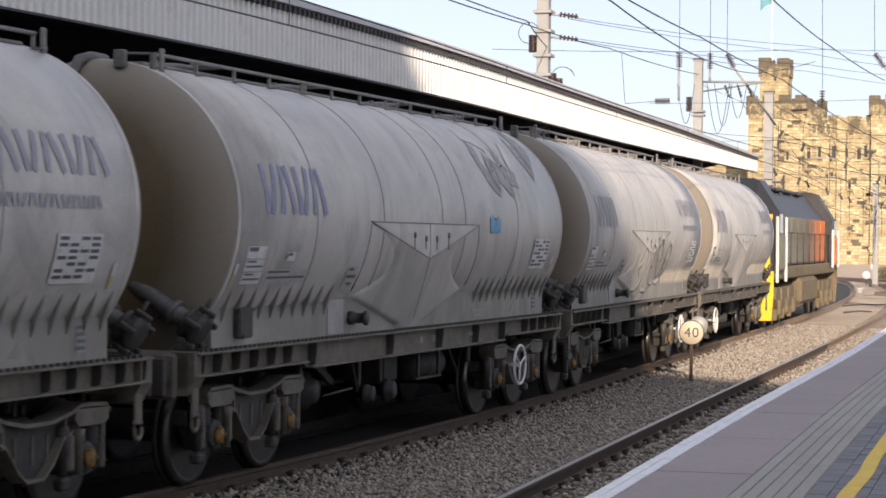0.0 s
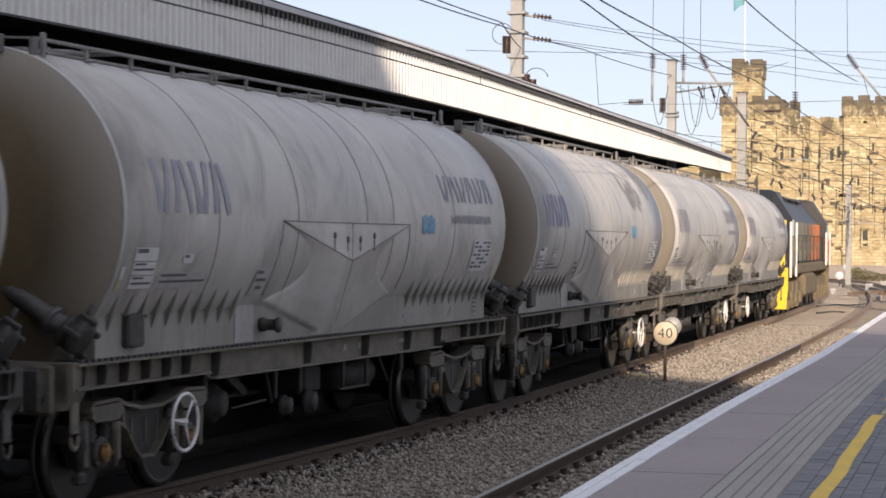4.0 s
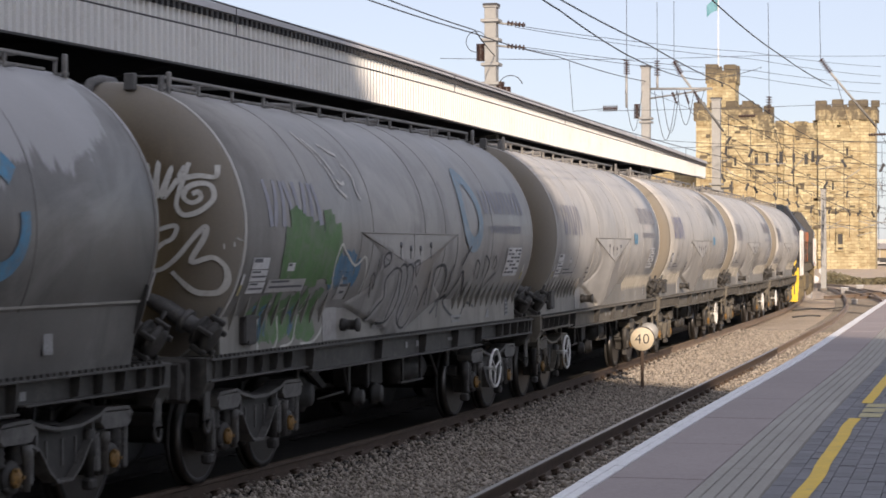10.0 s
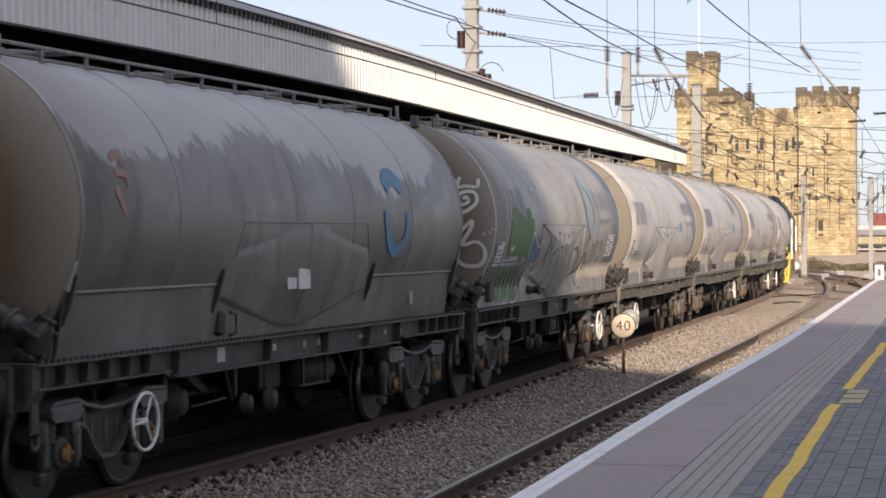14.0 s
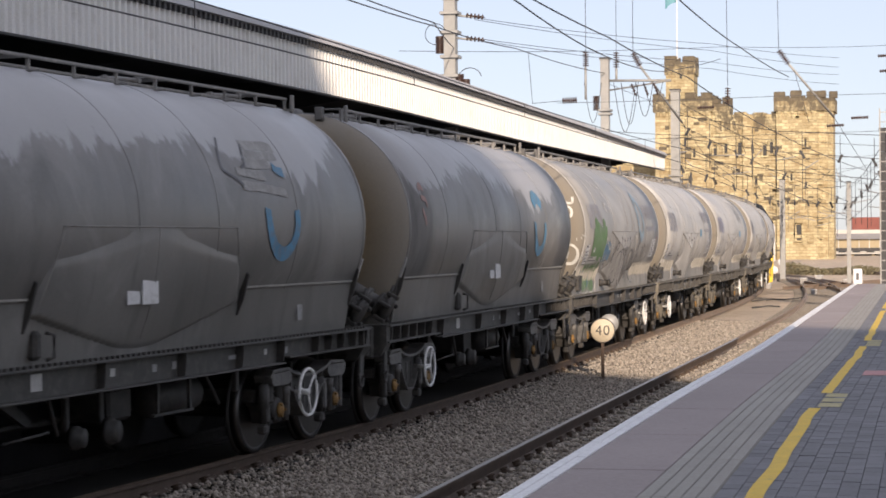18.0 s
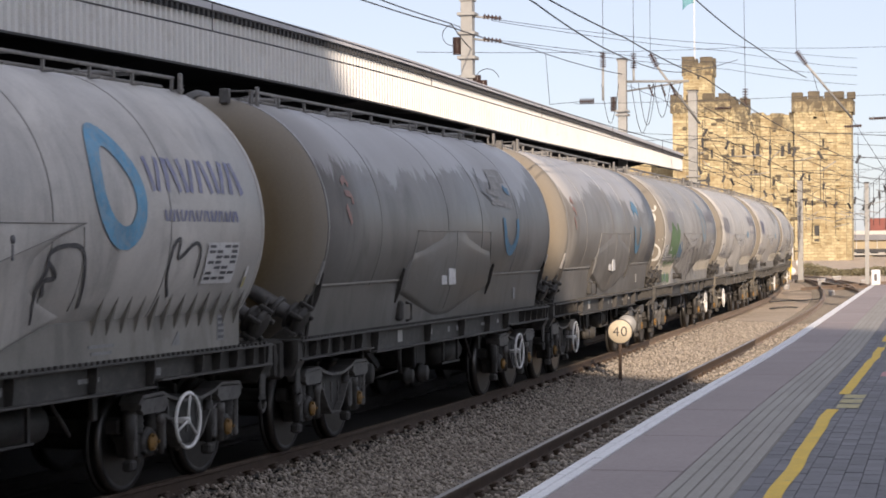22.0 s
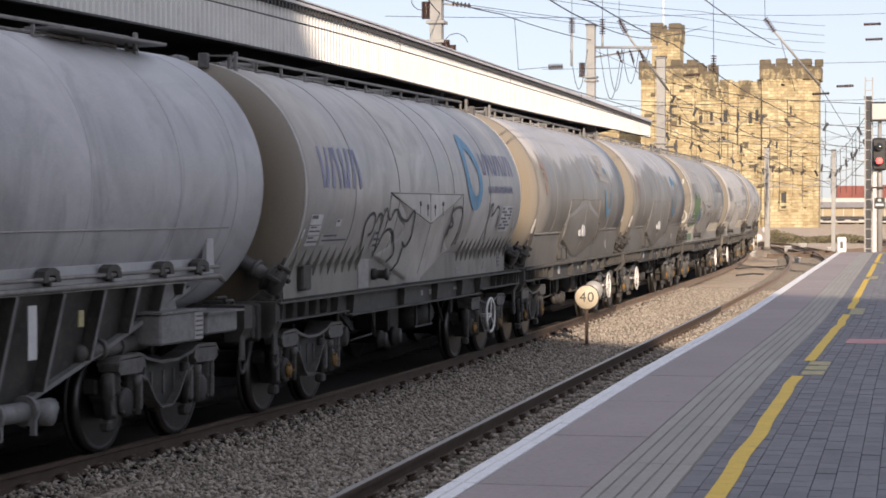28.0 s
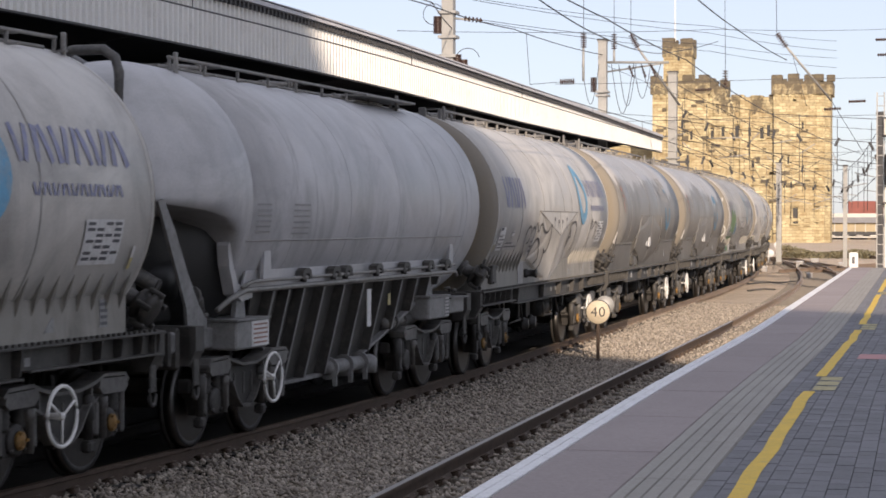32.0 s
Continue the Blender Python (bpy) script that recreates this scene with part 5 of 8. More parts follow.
# ---- distance to the right of the keep ----
def far_building(name, label, x0, x1, y, z0, z1, mat, depth=14.0, rows=0, cols=0, ridge=0.0):
    t = thing(name, label, "building", at=Matrix.Translation((0, 0, view_shift(y))))
    part("wall", Geo().box(((x0 + x1) / 2, y + depth / 2, (z0 + z1) / 2), (x1 - x0, depth, z1 - z0)), mat, t)
    if ridge:
        part("roof", Geo().prism([(y - 0.3, z1), (y + depth / 2, z1 + ridge), (y + depth + 0.3, z1)], x1 - x0 + 0.6, "yz", x0 - 0.3), M_REDBRICK, t)
    for r in range(rows):
        for c in range(cols):
            xx = x0 + (c + 0.5) * (x1 - x0) / cols
            zz = z0 + (r + 0.55) * (z1 - z0) / rows
            w = part("window", Geo().box((xx, y - 0.06, zz), ((x1 - x0) / cols * 0.55, 0.16, (z1 - z0) / rows * 0.5)), M_DARKGLASS, t)
            part("sill", Geo().box((xx, y - 0.15, zz - (z1 - z0) / rows * 0.27), ((x1 - x0) / cols * 0.62, 0.2, 0.1)), M_PALEWALL, w)
    return t


far_building("red_building", "plain red brick block beyond the railway", -13.8, -8.6, 400, 0, 8.9, M_REDBRICK, 12)
far_building("red_building", "low red roofed block beyond the railway", -8.0, -2.5, 410, 0, 9.2, M_REDBRICK, 12)
far_building("white_building", "long pale low building beyond the railway", -26, 14, 380, 0, 6.3, M_PALEWALL, 10, 1, 16)


def footbridge():
    t = thing("station_footbridge", "grey iron railway bridge across the tracks in the distance", "bridge", at=Matrix.Translation((0, 0, view_shift(300))))
    part("deck", Geo().box((-2.0, 300, 2.0), (30, 3.4, 0.2), 0.03), M_PALEWALL, t, "pale deck edge")
    part("girder", Geo().box((-2.0, 300, 2.55), (30, 3.0, 0.5), 0.03), M_STEEL_AND_GLOOM, t, "dark plate girder")
    part("parapet", Geo().box((-2.0, 300, 3.42), (30, 2.8, 1.3)), M_SHED, t, "brown panelled side")
    part("roof", Geo().prism([(298.0, 4.05), (298.4, 4.85), (301.6, 4.85), (302, 4.05)], 30, "yz", -17), M_FARROOF, t, "dark grey roof")
    for i in range(21):
        part("rib", Geo().box((-16.5 + 1.45 * i, 298.55, 3.42), (0.12, 0.12, 1.3)), M_PALEWALL, t)
    part("under_wall", Geo().box((-2.0, 301, 0.85), (30, 1.0, 2.1)), M_FARROOF, t, "dark wall below the deck")
    for i in range(11):
        part("pier", Geo().box((-16 + 2.9 * i, 300, 0.9), (0.4, 2.6, 2.2), 0.03), M_SHED, t)


footbridge()


def shrubs(name, label, n, x0, x1, y0, y1, h, seed, mat):
    """Low scrub: many small leaf blades on thin stems."""
    rng = np.random.default_rng(seed)
    cx, cy = x0 + (x1 - x0) * rng.random(n), y0 + (y1 - y0) * rng.random(n)
    cz = -0.2 + h * rng.random(n) ** 1.3 * (0.55 + 0.45 * np.sin(cx * 0.8) * np.cos(cx * 0.31))
    a, s = rng.random(n) * 6.283, 0.07 + 0.1 * rng.random(n)
    tilt = rng.random(n) * 1.4 - 0.7
    dx, dy, dz = np.cos(a) * s, np.sin(a) * s, np.sin(tilt) * s
    c = np.stack([cx, cy, np.maximum(cz, -0.15)], -1)
    e = np.stack([dx, dy, dz], -1)
    p = np.stack([-dy * 0.5, dx * 0.5, s * 0.6], -1)
    v = np.stack([c - e, c + p * 0.6, c + e, c - p * 0.6], 1).reshape(-1, 3)
    f = np.arange(4 * n).reshape(-1, 4)
    tagged(new(name, raw_mesh(name, v, f, mat)), label, "scrub", kind="stuff")


M_LEAF = worn("scrub_leaves", (0.14, 0.125, 0.07), 0.8, 0, 0.5, 2, (0.24, 0.19, 0.12), 0.5, jitter=False)
shrubs("lineside_scrub", "low dry green lineside scrub below the castle", 7000, -9.4, 4.9, 139, 147, 0.92, 21, M_LEAF)

far_building("castle_outwork", "low ruined stone range beside the keep", -41.0, -32.4, 262, -0.3, 15.6, M_STONE, 8)


# ---- the train ----
R, CZ, RIM = 1.395, 2.40, 5.62  # tank radius, height of its axis, half length of its barrel


def side_x(z, r=R, cz=CZ):
    return math.sqrt(max(0.0, r * r - (z - cz) ** 2))


def hug(name, y0, y1, z0, z1, mat, parent, label="", lift=0.006, r=R, ny=2, nz=5):
    """A thin plate or paint patch that follows the tank's side."""
    g = Geo()
    for i in range(ny + 1):
        for j in range(nz + 1):
            z = z0 + (z1 - z0) * j / nz
            g.v.append((side_x(z, r) + lift, y0 + (y1 - y0) * i / ny, z))
    for i in range(ny):
        for j in range(nz):
            a = i * (nz + 1) + j
            g.f.append((a, a + 1, a + nz + 2, a + nz + 1))
            g.s.append(True)
            g.k.append(0)
    return part(name, g, mat, parent, label)


def smooth_line(pts, n=6):
    """Catmull-Rom through points, for painted strokes."""
    out = []
    P = [pts[0]] + list(pts) + [pts[-1]]
    for i in range(1, len(P) - 2):
        for k in range(n):
            t = k / n
            q = []
            for d in range(2):
                a, b, c, e = P[i - 1][d], P[i][d], P[i + 1][d], P[i + 2][d]
                q.append(0.5 * (2 * b + (c - a) * t + (2 * a - 5 * b + 4 * c - e) * t * t + (3 * b - a - 3 * c + e) * t ** 3))
            out.append(tuple(q))
    out.append(tuple(pts[-1]))
    return out


def stroke(g, pts, w, surf, fine=6):
    """Adds one brush stroke of width w to g; surf maps (a, b) to a place on the body."""
    line = smooth_line(pts, fine)
    base = len(g.v)
    for i, p in enumerate(line):
        a, b = line[max(i - 1, 0)], line[min(i + 1, len(line) - 1)]
        d = Vector((b[0] - a[0], b[1] - a[1]))
        d = d.normalized() if d.length > 1e-6 else Vector((1, 0))
        s = w * (0.75 + 0.5 * abs(noise.noise((p[0] * 3, p[1] * 3, 1))))
        g.v += [surf(p[0] - d.y * s / 2, p[1] + d.x * s / 2), surf(p[0] + d.y * s / 2, p[1] - d.x * s / 2)]
    for i in range(len(line) - 1):
        k = base + 2 * i
        g.f.append((k, k + 1, k + 3, k + 2))
        g.s.append(True)
        g.k.append(0)


def on_side(lift=0.009):
    def f(y, z):
        x = max(side_x(z), skirt_x(z))
        if -2.6 < y < 2.4 and z < 2.4:
            x = max(x, hop_x(y, z) + 0.004)
        return (x + lift, y, z)
    return f


DOME = 0.6


def on_dome(lift=0.02):
    def f(x, z):
        q = min(0.995, (x * x + (z - CZ) ** 2) / (R * R))
        return (x, -RIM - DOME * math.sqrt(1 - q) - lift, z)
    return f


HOPPERS = {  # kind: middle, (height, half width) of the face, softness of its side edges
    "A": (-0.2, ((1.29, 0.42), (1.33, 0.6), (1.65, 2.02), (1.85, 2.03), (2.4, 1.95)), 0.07),
    "B": (-0.15, ((1.27, 0.3), (1.32, 0.5), (1.64, 2.2), (1.85, 2.12), (2.37, 1.9)), 0.06)}


def skirt_x(z, kind="A"):
    """The skirt plate between tank and frame: upright on one kind, leaning in on the other."""
    if kind == "A":
        return 1.12 if z < 1.7 else 0.0
    return 1.14 + (z - 1.22) * 0.173 if z < 1.775 else 0.0


def hop_x(y, z, kind="A"):
    """How far out the hopper face stands under the tank's middle."""
    cy, widths, soft = HOPPERS[kind]
    base = max(side_x(z), skirt_x(z, kind))
    half = float(np.interp(z, [p[0] for p in widths], [p[1] for p in widths]))
    d = abs(y - cy)
    if kind == "A":  # an upright triangle under the top edge, then two planes that fall away from a middle fold
        face = 1.404 - 0.29 * max(0.0, 2.0 + 0.4 * min(1.0, d / 1.95) - z) - 0.02 * d * max(0.0, 2.0 - z)
    else:
        face = 1.404 - 0.21 * max(0.0, 2.37 - z) ** 2 - 0.012 * d
    u = min(1.0, max(0.0, (half + soft - d) / (2 * soft)))
    u = u * u * (3 - 2 * u)
    return base + max(0.0, face - base) * u


def scribble(y0, y1, z0, z1, seed, w, letters):
    """Bubble-letter strokes filling a field, as loops."""
    rng = random.Random(seed)
    g = Geo()
    dy = (y1 - y0) / letters
    for i in range(letters):
        cx = y0 + (i + 0.5) * dy
        h = (z1 - z0) * rng.uniform(0.75, 1.0)
        zb = z0 + rng.uniform(0, (z1 - z0) - h)
        k = rng.randint(0, 2)
        loops = [[(cx - dy * 0.45, zb), (cx - dy * 0.4, zb + h * 0.6), (cx - dy * 0.15, zb + h), (cx + dy * 0.2, zb + h * 0.95), (cx + dy * 0.4, zb + h * 0.6), (cx + dy * 0.15, zb + h * 0.45), (cx + dy * 0.45, zb + h * 0.1), (cx, zb - h * 0.03), (cx - dy * 0.45, zb)],
                 [(cx - dy * 0.4, zb + h * 0.9), (cx - dy * 0.45, zb + h * 0.3), (cx - dy * 0.1, zb), (cx + dy * 0.35, zb + h * 0.2), (cx + dy * 0.4, zb + h * 0.8), (cx + dy * 0.1, zb + h), (cx - dy * 0.1, zb + h * 0.6), (cx + dy * 0.1, zb + h * 0.35)],
                 [(cx - dy * 0.45, zb + h * 0.2), (cx - dy * 0.2, zb + h), (cx, zb + h * 0.5), (cx + dy * 0.2, zb + h), (cx + dy * 0.45, zb + h * 0.15), (cx + dy * 0.2, zb), (cx, zb + h * 0.3), (cx - dy * 0.2, zb), (cx - dy * 0.45, zb + h * 0.2)]]
        stroke(g, loops[k], w, on_side())
        stroke(g, [(cx - dy * 0.1, zb + h * 0.5), (cx + dy * 0.12, zb + h * 0.62)], w, on_side())
    return g


# ---- running gear ----
def wheelset_mesh():
    g = Geo()
    for s in (-1, 1):
        prof = [(0.66, 0.12), (0.66, 0.2), (0.70, 0.38), (0.685, 0.4), (0.685, 0.485), (0.715, 0.485), (0.72, 0.462), (0.82, 0.455), (0.82, 0.4), (0.78, 0.38), (0.75, 0.2), (0.8, 0.12), (0.8, 0.0)]
        g.lathe([(s * a, r) for a, r in prof], 32, "x")
        g.lathe([(s * 0.722, 0.4625), (s * 0.819, 0.4565)], 32, "x", slot=1, smooth=True)
    g.lathe([(-0.7, 0.085), (0.7, 0.085)], 16, "x")
    for a in range(4):  # lightening marks on the wheel plate
        t = a * math.pi / 2
        g.lathe([(0.755, 0.045), (0.775, 0.045), (0.775, 0.0)], 10, "x", (0, 0.29 * math.cos(t), 0.29 * math.sin(t)))
    return g.mesh("wheelset", [M_WHEEL, M_TREAD])


def bogie_frame_mesh():
    """Cast side frames: sagging top flange, deep V web, pedestal caps over the spring nests."""
    g = Geo()
    for s in (-1, 1):
        x = s * 1.0
        web = [(-0.62, 0.84), (-0.1, 0.76), (0.1, 0.76), (0.62, 0.84), (0.6, 0.7), (0.44, 0.64), (0.26, 0.46), (0.12, 0.37), (-0.12, 0.37), (-0.26, 0.46), (-0.44, 0.64), (-0.6, 0.7)]
        # the recessed web is coloured darker, so its depth is shaded in paint
        g.prism(web, 0.05, "yz", x - 0.025, slot=1)
        rim = [(0.62, 0.68), (0.46, 0.63), (0.28, 0.44), (0.13, 0.345), (-0.13, 0.345), (-0.28, 0.44), (-0.46, 0.63), (-0.62, 0.68)]
        for (y0, z0), (y1, z1) in zip(rim[:-1], rim[1:]):
            g.prism([(y0, z0), (y1, z1), (y1, z1 + 0.025), (y0, z0 + 0.025)], 0.15, "yz", x - 0.06 + s * 0.01)
        top = [(-1.2, 0.8), (-1.12, 0.86), (-0.68, 0.87), (-0.52, 0.82), (-0.2, 0.77), (0.2, 0.77), (0.52, 0.82), (0.68, 0.87), (1.12, 0.86), (1.2, 0.8)]
        for (y0, z0), (y1, z1) in zip(top[:-1], top[1:]):
            g.prism([(y0, z0), (y1, z1), (y1, z1 + 0.03), (y0, z0 + 0.03)], 0.2, "yz", x + s * 0.03 - 0.1)
        for y in (-0.5, 0.5):
            g.box((x + s * 0.05, y, 0.73), (0.09, 0.03, 0.2))
        for y in (-0.22, 0.06, 0.3):
            g.box((x + s * 0.03, y, 0.58), (0.012, 0.03, 0.22))
        for e in (-1, 1):
            g.prism([(e * 0.6, 0.86), (e * 1.15, 0.85), (e * 1.17, 0.76), (e * 1.1, 0.72), (e * 0.66, 0.72), (e * 0.58, 0.78)], 0.2, "yz", x + s * 0.03 - 0.1)
            for o in (-0.17, 0.17):
                y = e * 0.875 + o
                g.lathe([(0.54, 0.075), (0.56, 0.095), (0.585, 0.08), (0.61, 0.095), (0.635, 0.08), (0.66, 0.095), (0.685, 0.08), (0.71, 0.095), (0.73, 0.075)], 12, "z", (s * 1.0, y, 0), slot=1)
            g.box((s * 1.04, e * 1.17, 0.55), (0.1, 0.06, 0.4), 0.02)
            g.box((s * 1.06, e * 0.6, 0.52), (0.08, 0.1, 0.3), 0.02)
            g.lathe([(0.34, 0.035), (0.6, 0.035), (0.61, 0.05), (0.7, 0.05)], 10, "z", (s * 1.1, e * 0.7, 0))
    g.box((0, 0, 0.72), (1.9, 0.42, 0.2), 0.03, slot=1)
    for e in (-1, 1):
        g.box((0, e * 1.2, 0.62), (1.9, 0.1, 0.14), 0.02, slot=1)
    g.lathe([(0.8, 0.2), (0.93, 0.2)], 16, "z", slot=1)
    g.v = [(x, y * 0.9, z) for x, y, z in g.v]
    return g.mesh("bogie", [M_BOGIEFRAME, M_BOGIE])


def axlebox_mesh():
    g = Geo()
    g.prism([(-0.3, 0.06), (-0.28, 0.1), (0.28, 0.1), (0.3, 0.06), (0.22, 0.0), (0.17, -0.13), (-0.17, -0.13), (-0.22, 0.0)], 0.2, "yz", -0.1)
    g.lathe([(0.08, 0.14), (0.13, 0.13), (0.14, 0.1), (0.14, 0.0)], 18, "x", (0, 0, 0))
    for y in (-0.1, 0.1):
        g.lathe([(0.1, 0.02), (0.15, 0.02), (0.15, 0.0)], 6, "x", (0, y, -0.08))
    return g.mesh("axlebox", M_BOGIE)


def cap_mesh():
    g = Geo()
    g.lathe([(0.15, 0.08), (0.175, 0.072), (0.178, 0.045), (0.19, 0.03), (0.19, 0.0)], 20, "x")
    for a in range(3):
        t = a * 2.094
        g.box((0.18, 0.065 * math.cos(t), 0.065 * math.sin(t)), (0.03, 0.025, 0.025))
    return g.mesh("cap", M_YELLOW_CAP)


def damper_mesh():
    g = Geo()
    g.lathe([(0.34, 0.04), (0.5, 0.04), (0.51, 0.055), (0.72, 0.055), (0.74, 0.03)], 12, "z")
    g.box((0, 0, 0.28), (0.1, 0.12, 0.1), 0.02)
    return g.mesh("damper", M_BOGIE)


def handwheel_mesh():
    g = Geo()
    g.tube([(0, 0.248 * math.cos(a), 0.248 * math.sin(a)) for a in np.linspace(0, 2 * math.pi, 33)[:-1]], 0.017, 8, close=True)
    for a in (0.4, 2.5, 4.6):
        g.tube([(0, 0, 0), (0, 0.235 * math.cos(a), 0.235 * math.sin(a))], 0.012, 6)
    g.lathe([(-0.16, 0.02), (0.01, 0.035), (0.02, 0.0)], 10, "x")
    return g.mesh("handwheel", M_WHITE)


def brake_mesh():
    g = Geo()
    for s in (-1, 1):
        for e in (-1, 1):
            g.box((s * 0.75, e * 0.36, 0.42), (0.1, 0.09, 0.32), 0.02)
            g.box((s * 0.75, e * 0.36, 0.7), (0.05, 0.05, 0.4), 0.01)
    g.tube([(-0.8, 0.3, 0.36), (0.8, 0.3, 0.36)], 0.03, 8)
    g.tube([(-0.8, -0.3, 0.36), (0.8, -0.3, 0.36)], 0.03, 8)
    return g.mesh("brake_rigging", M_BOGIE)


WHEELSET, BOGIE, AXLEBOX, CAP, DAMPER, HANDWHEEL, BRAKE = wheelset_mesh(), bogie_frame_mesh(), axlebox_mesh(), cap_mesh(), damper_mesh(), handwheel_mesh(), brake_mesh()
WR = 0.46


def add_bogie(parent, y, caps=True):
    b = part("bogie", BOGIE, None, parent, "grimy two-axle freight bogie")
    b.matrix_basis = Matrix.Translation((0, y, 0))
    for e in (-0.79, 0.79):
        w = part("wheelset", WHEELSET, None, b, "dark steel wheels on an axle")
        w.matrix_basis = Matrix.Translation((0, e, WR))
        for s in (-1, 1):
            a = part("axlebox", AXLEBOX, None, b)
            a.matrix_basis = Matrix.Translation((s * 0.95, e, WR)) @ Matrix.Rotation(0 if s > 0 else math.pi, 4, "Z")
            if caps:
                c = part("axle_cap", CAP, None, b, "yellow axle end cap")
                c.matrix_basis = a.matrix_basis.copy()
            d = part("damper", DAMPER, None, b)
            d.matrix_basis = Matrix.Translation((s * 1.05, e - 0.33, 0))
    k = part("brake_rigging", BRAKE, None, b)
    return b


def add_handwheel(bogie, dy, lean=0.0):
    h = part("handwheel", HANDWHEEL, None, bogie, "white-painted spoked brake handwheel")
    h.matrix_basis = Matrix.Translation((1.25, dy, 0.62)) @ Matrix.Rotation(lean, 4, "X")


# ---- pieces shared by the grey tank wagons ----
def dome_profile(y, d, sign, r=R):
    return [(y + sign * d * math.sin(a), r * math.cos(a)) for a in np.linspace(0, math.pi / 2, 14)]


def solebar_mesh(deep, length):
    """Channel side members with gussets under the top flange; the middle is a little deeper."""
    g = Geo()
    e, m = length / 2, deep
    for s in (-1, 1):
        poly = [(-e, 1.02), (-e, 1.205), (e, 1.205), (e, 1.02), (m + 0.12, 1.02), (m, 0.965), (-m, 0.965), (-m - 0.12, 1.02)]
        g.prism(poly, 0.02, "yz", s * 1.17 - 0.01)
        g.box((s * 1.2, 0, 1.213), (0.16, length, 0.022), 0.004)
        for a, b, z in ((-e, -m - 0.12, 1.02), (-m, m, 0.965), (m + 0.12, e, 1.02)):
            g.box((s * 1.2, (a + b) / 2, z), (0.13, b - a, 0.02), 0.004)
        for y in (-e + 0.12, -e + 0.5, -e + 0.92, -e + 1.34, -e + 1.76, -e + 2.18, -m + 0.05, -1.0, 0.75, 2.2, m - 0.05, e - 1.76, e - 1.34, e - 0.92, e - 0.5, e - 0.12):
            lo = 0.97 if abs(y) < m else 1.025
            # gussets take the darker slot, which paints in the shade under the flange
            g.prism([(1.165, 1.205), (1.272, 1.205), (1.272, 1.15), (1.255, lo + 0.02), (1.165, lo)], 0.022, "xz", y - 0.011, slot=1, m=Matrix.Diagonal((s, 1, 1, 1)))
    g.box((0, 0, 1.08), (0.4, length - 0.4, 0.2))
    for y in np.arange(-e + 1, e, 1.9):
        g.box((0, y, 1.1), (2.3, 0.12, 0.16))
    return g.mesh("solebar", [M_FRAME, M_BOGIE])


def headstock_mesh():
    g = Geo()
    g.box((0, 0, 1.07), (2.4, 0.14, 0.33), 0.02)
    for s in (-1, 1):
        g.box((s * 0.87, 0.08, 1.02), (0.42, 0.06, 0.4), 0.03)
        g.prism([(1.02, 1.23), (1.24, 1.23), (1.24, 1.0), (1.16, 0.86), (1.02, 0.86)], 0.2, "xz", -0.13, m=Matrix.Diagonal((s, 1, 1, 1)))
    g.box((0.55, 0.12, 0.8), (0.06, 0.04, 0.3), 0.01)
    for s in (-1, 1):  # tow loops below the ends
        g.box((s * 1.18, -0.06, 0.8), (0.03, 0.12, 0.26), 0.01)
        g.tube([(s * 1.18, -0.06 + 0.06 * math.cos(a), 0.64 + 0.09 * math.sin(a)) for a in np.linspace(0, 6.283, 15)[:-1]], 0.022, 6, close=True)
    g.tube([(1.0, -0.05, 1.27), (1.0, 0.12, 1.27), (1.0, 0.16, 1.2), (1.0, 0.16, 0.95)], 0.02, 6)
    g.tube([(0.9, -0.05, 1.3), (0.9, 0.16, 1.3), (0.9, 0.2, 1.22), (0.9, 0.2, 0.95)], 0.02, 6)
    return g.mesh("headstock", M_FRAME)


def buffer_mesh():
    g = Geo()
    g.lathe([(0.0, 0.17), (0.05, 0.17), (0.06, 0.125), (0.2, 0.115), (0.2, 0.09), (0.24, 0.085)], 20, "y")
    g.box((0, 0.262, 0), (0.46, 0.045, 0.34), 0.02)
    return g.mesh("buffer", M_FRAME)


def coupling_mesh():
    g = Geo()
    g.tube([(0, 0, 1.0), (0, 0.14, 0.98), (0, 0.22, 0.92), (0, 0.27, 0.86)], 0.035, 8)
    g.box((0, 0.1, 1.0), (0.2, 0.2, 0.2), 0.03)
    return g.mesh("coupling", M_FRAME)


def hose_mesh():
    g = Geo()
    for x in (0.3, 0.45):
        g.tube([(x, 0.05, 0.95), (x, 0.14, 0.8), (x - 0.02, 0.2, 0.65), (x - 0.08, 0.27, 0.62)], 0.022, 7)
    return g.mesh("brake_hose", M_BLACK)


HEADSTOCK, BUFFER, COUPLING, HOSE = headstock_mesh(), buffer_mesh(), coupling_mesh(), hose_mesh()


def add_ends(t, y, rear=None):
    for s in (-1, 1):
        e = abs(rear) if rear and s < 0 else y
        r = Matrix.Rotation(0 if s > 0 else math.pi, 4, "Z")
        h = part("headstock", HEADSTOCK, None, t)
        h.matrix_basis = Matrix.Translation((0, s * e, 0)) @ r
        for x in (-0.87, 0.87):
            b = part("buffer", BUFFER, None, h, "greasy round buffer")
            b.matrix_basis = Matrix.Translation((x, 0.06, 1.03))
        part("coupling", COUPLING, None, h).matrix_basis = Matrix.Translation((0, 0.06, 0))
        part("brake_hose", HOSE, None, h)


def rivets_mesh(length, x, z):
    g = Geo()
    for s in (-1, 1):
        y = -length / 2
        while y < length / 2:
            g.box((s * x, y, z), (0.03, 0.04, 0.03))
            y += 0.11
    return g.mesh("rivets", M_FRAME)


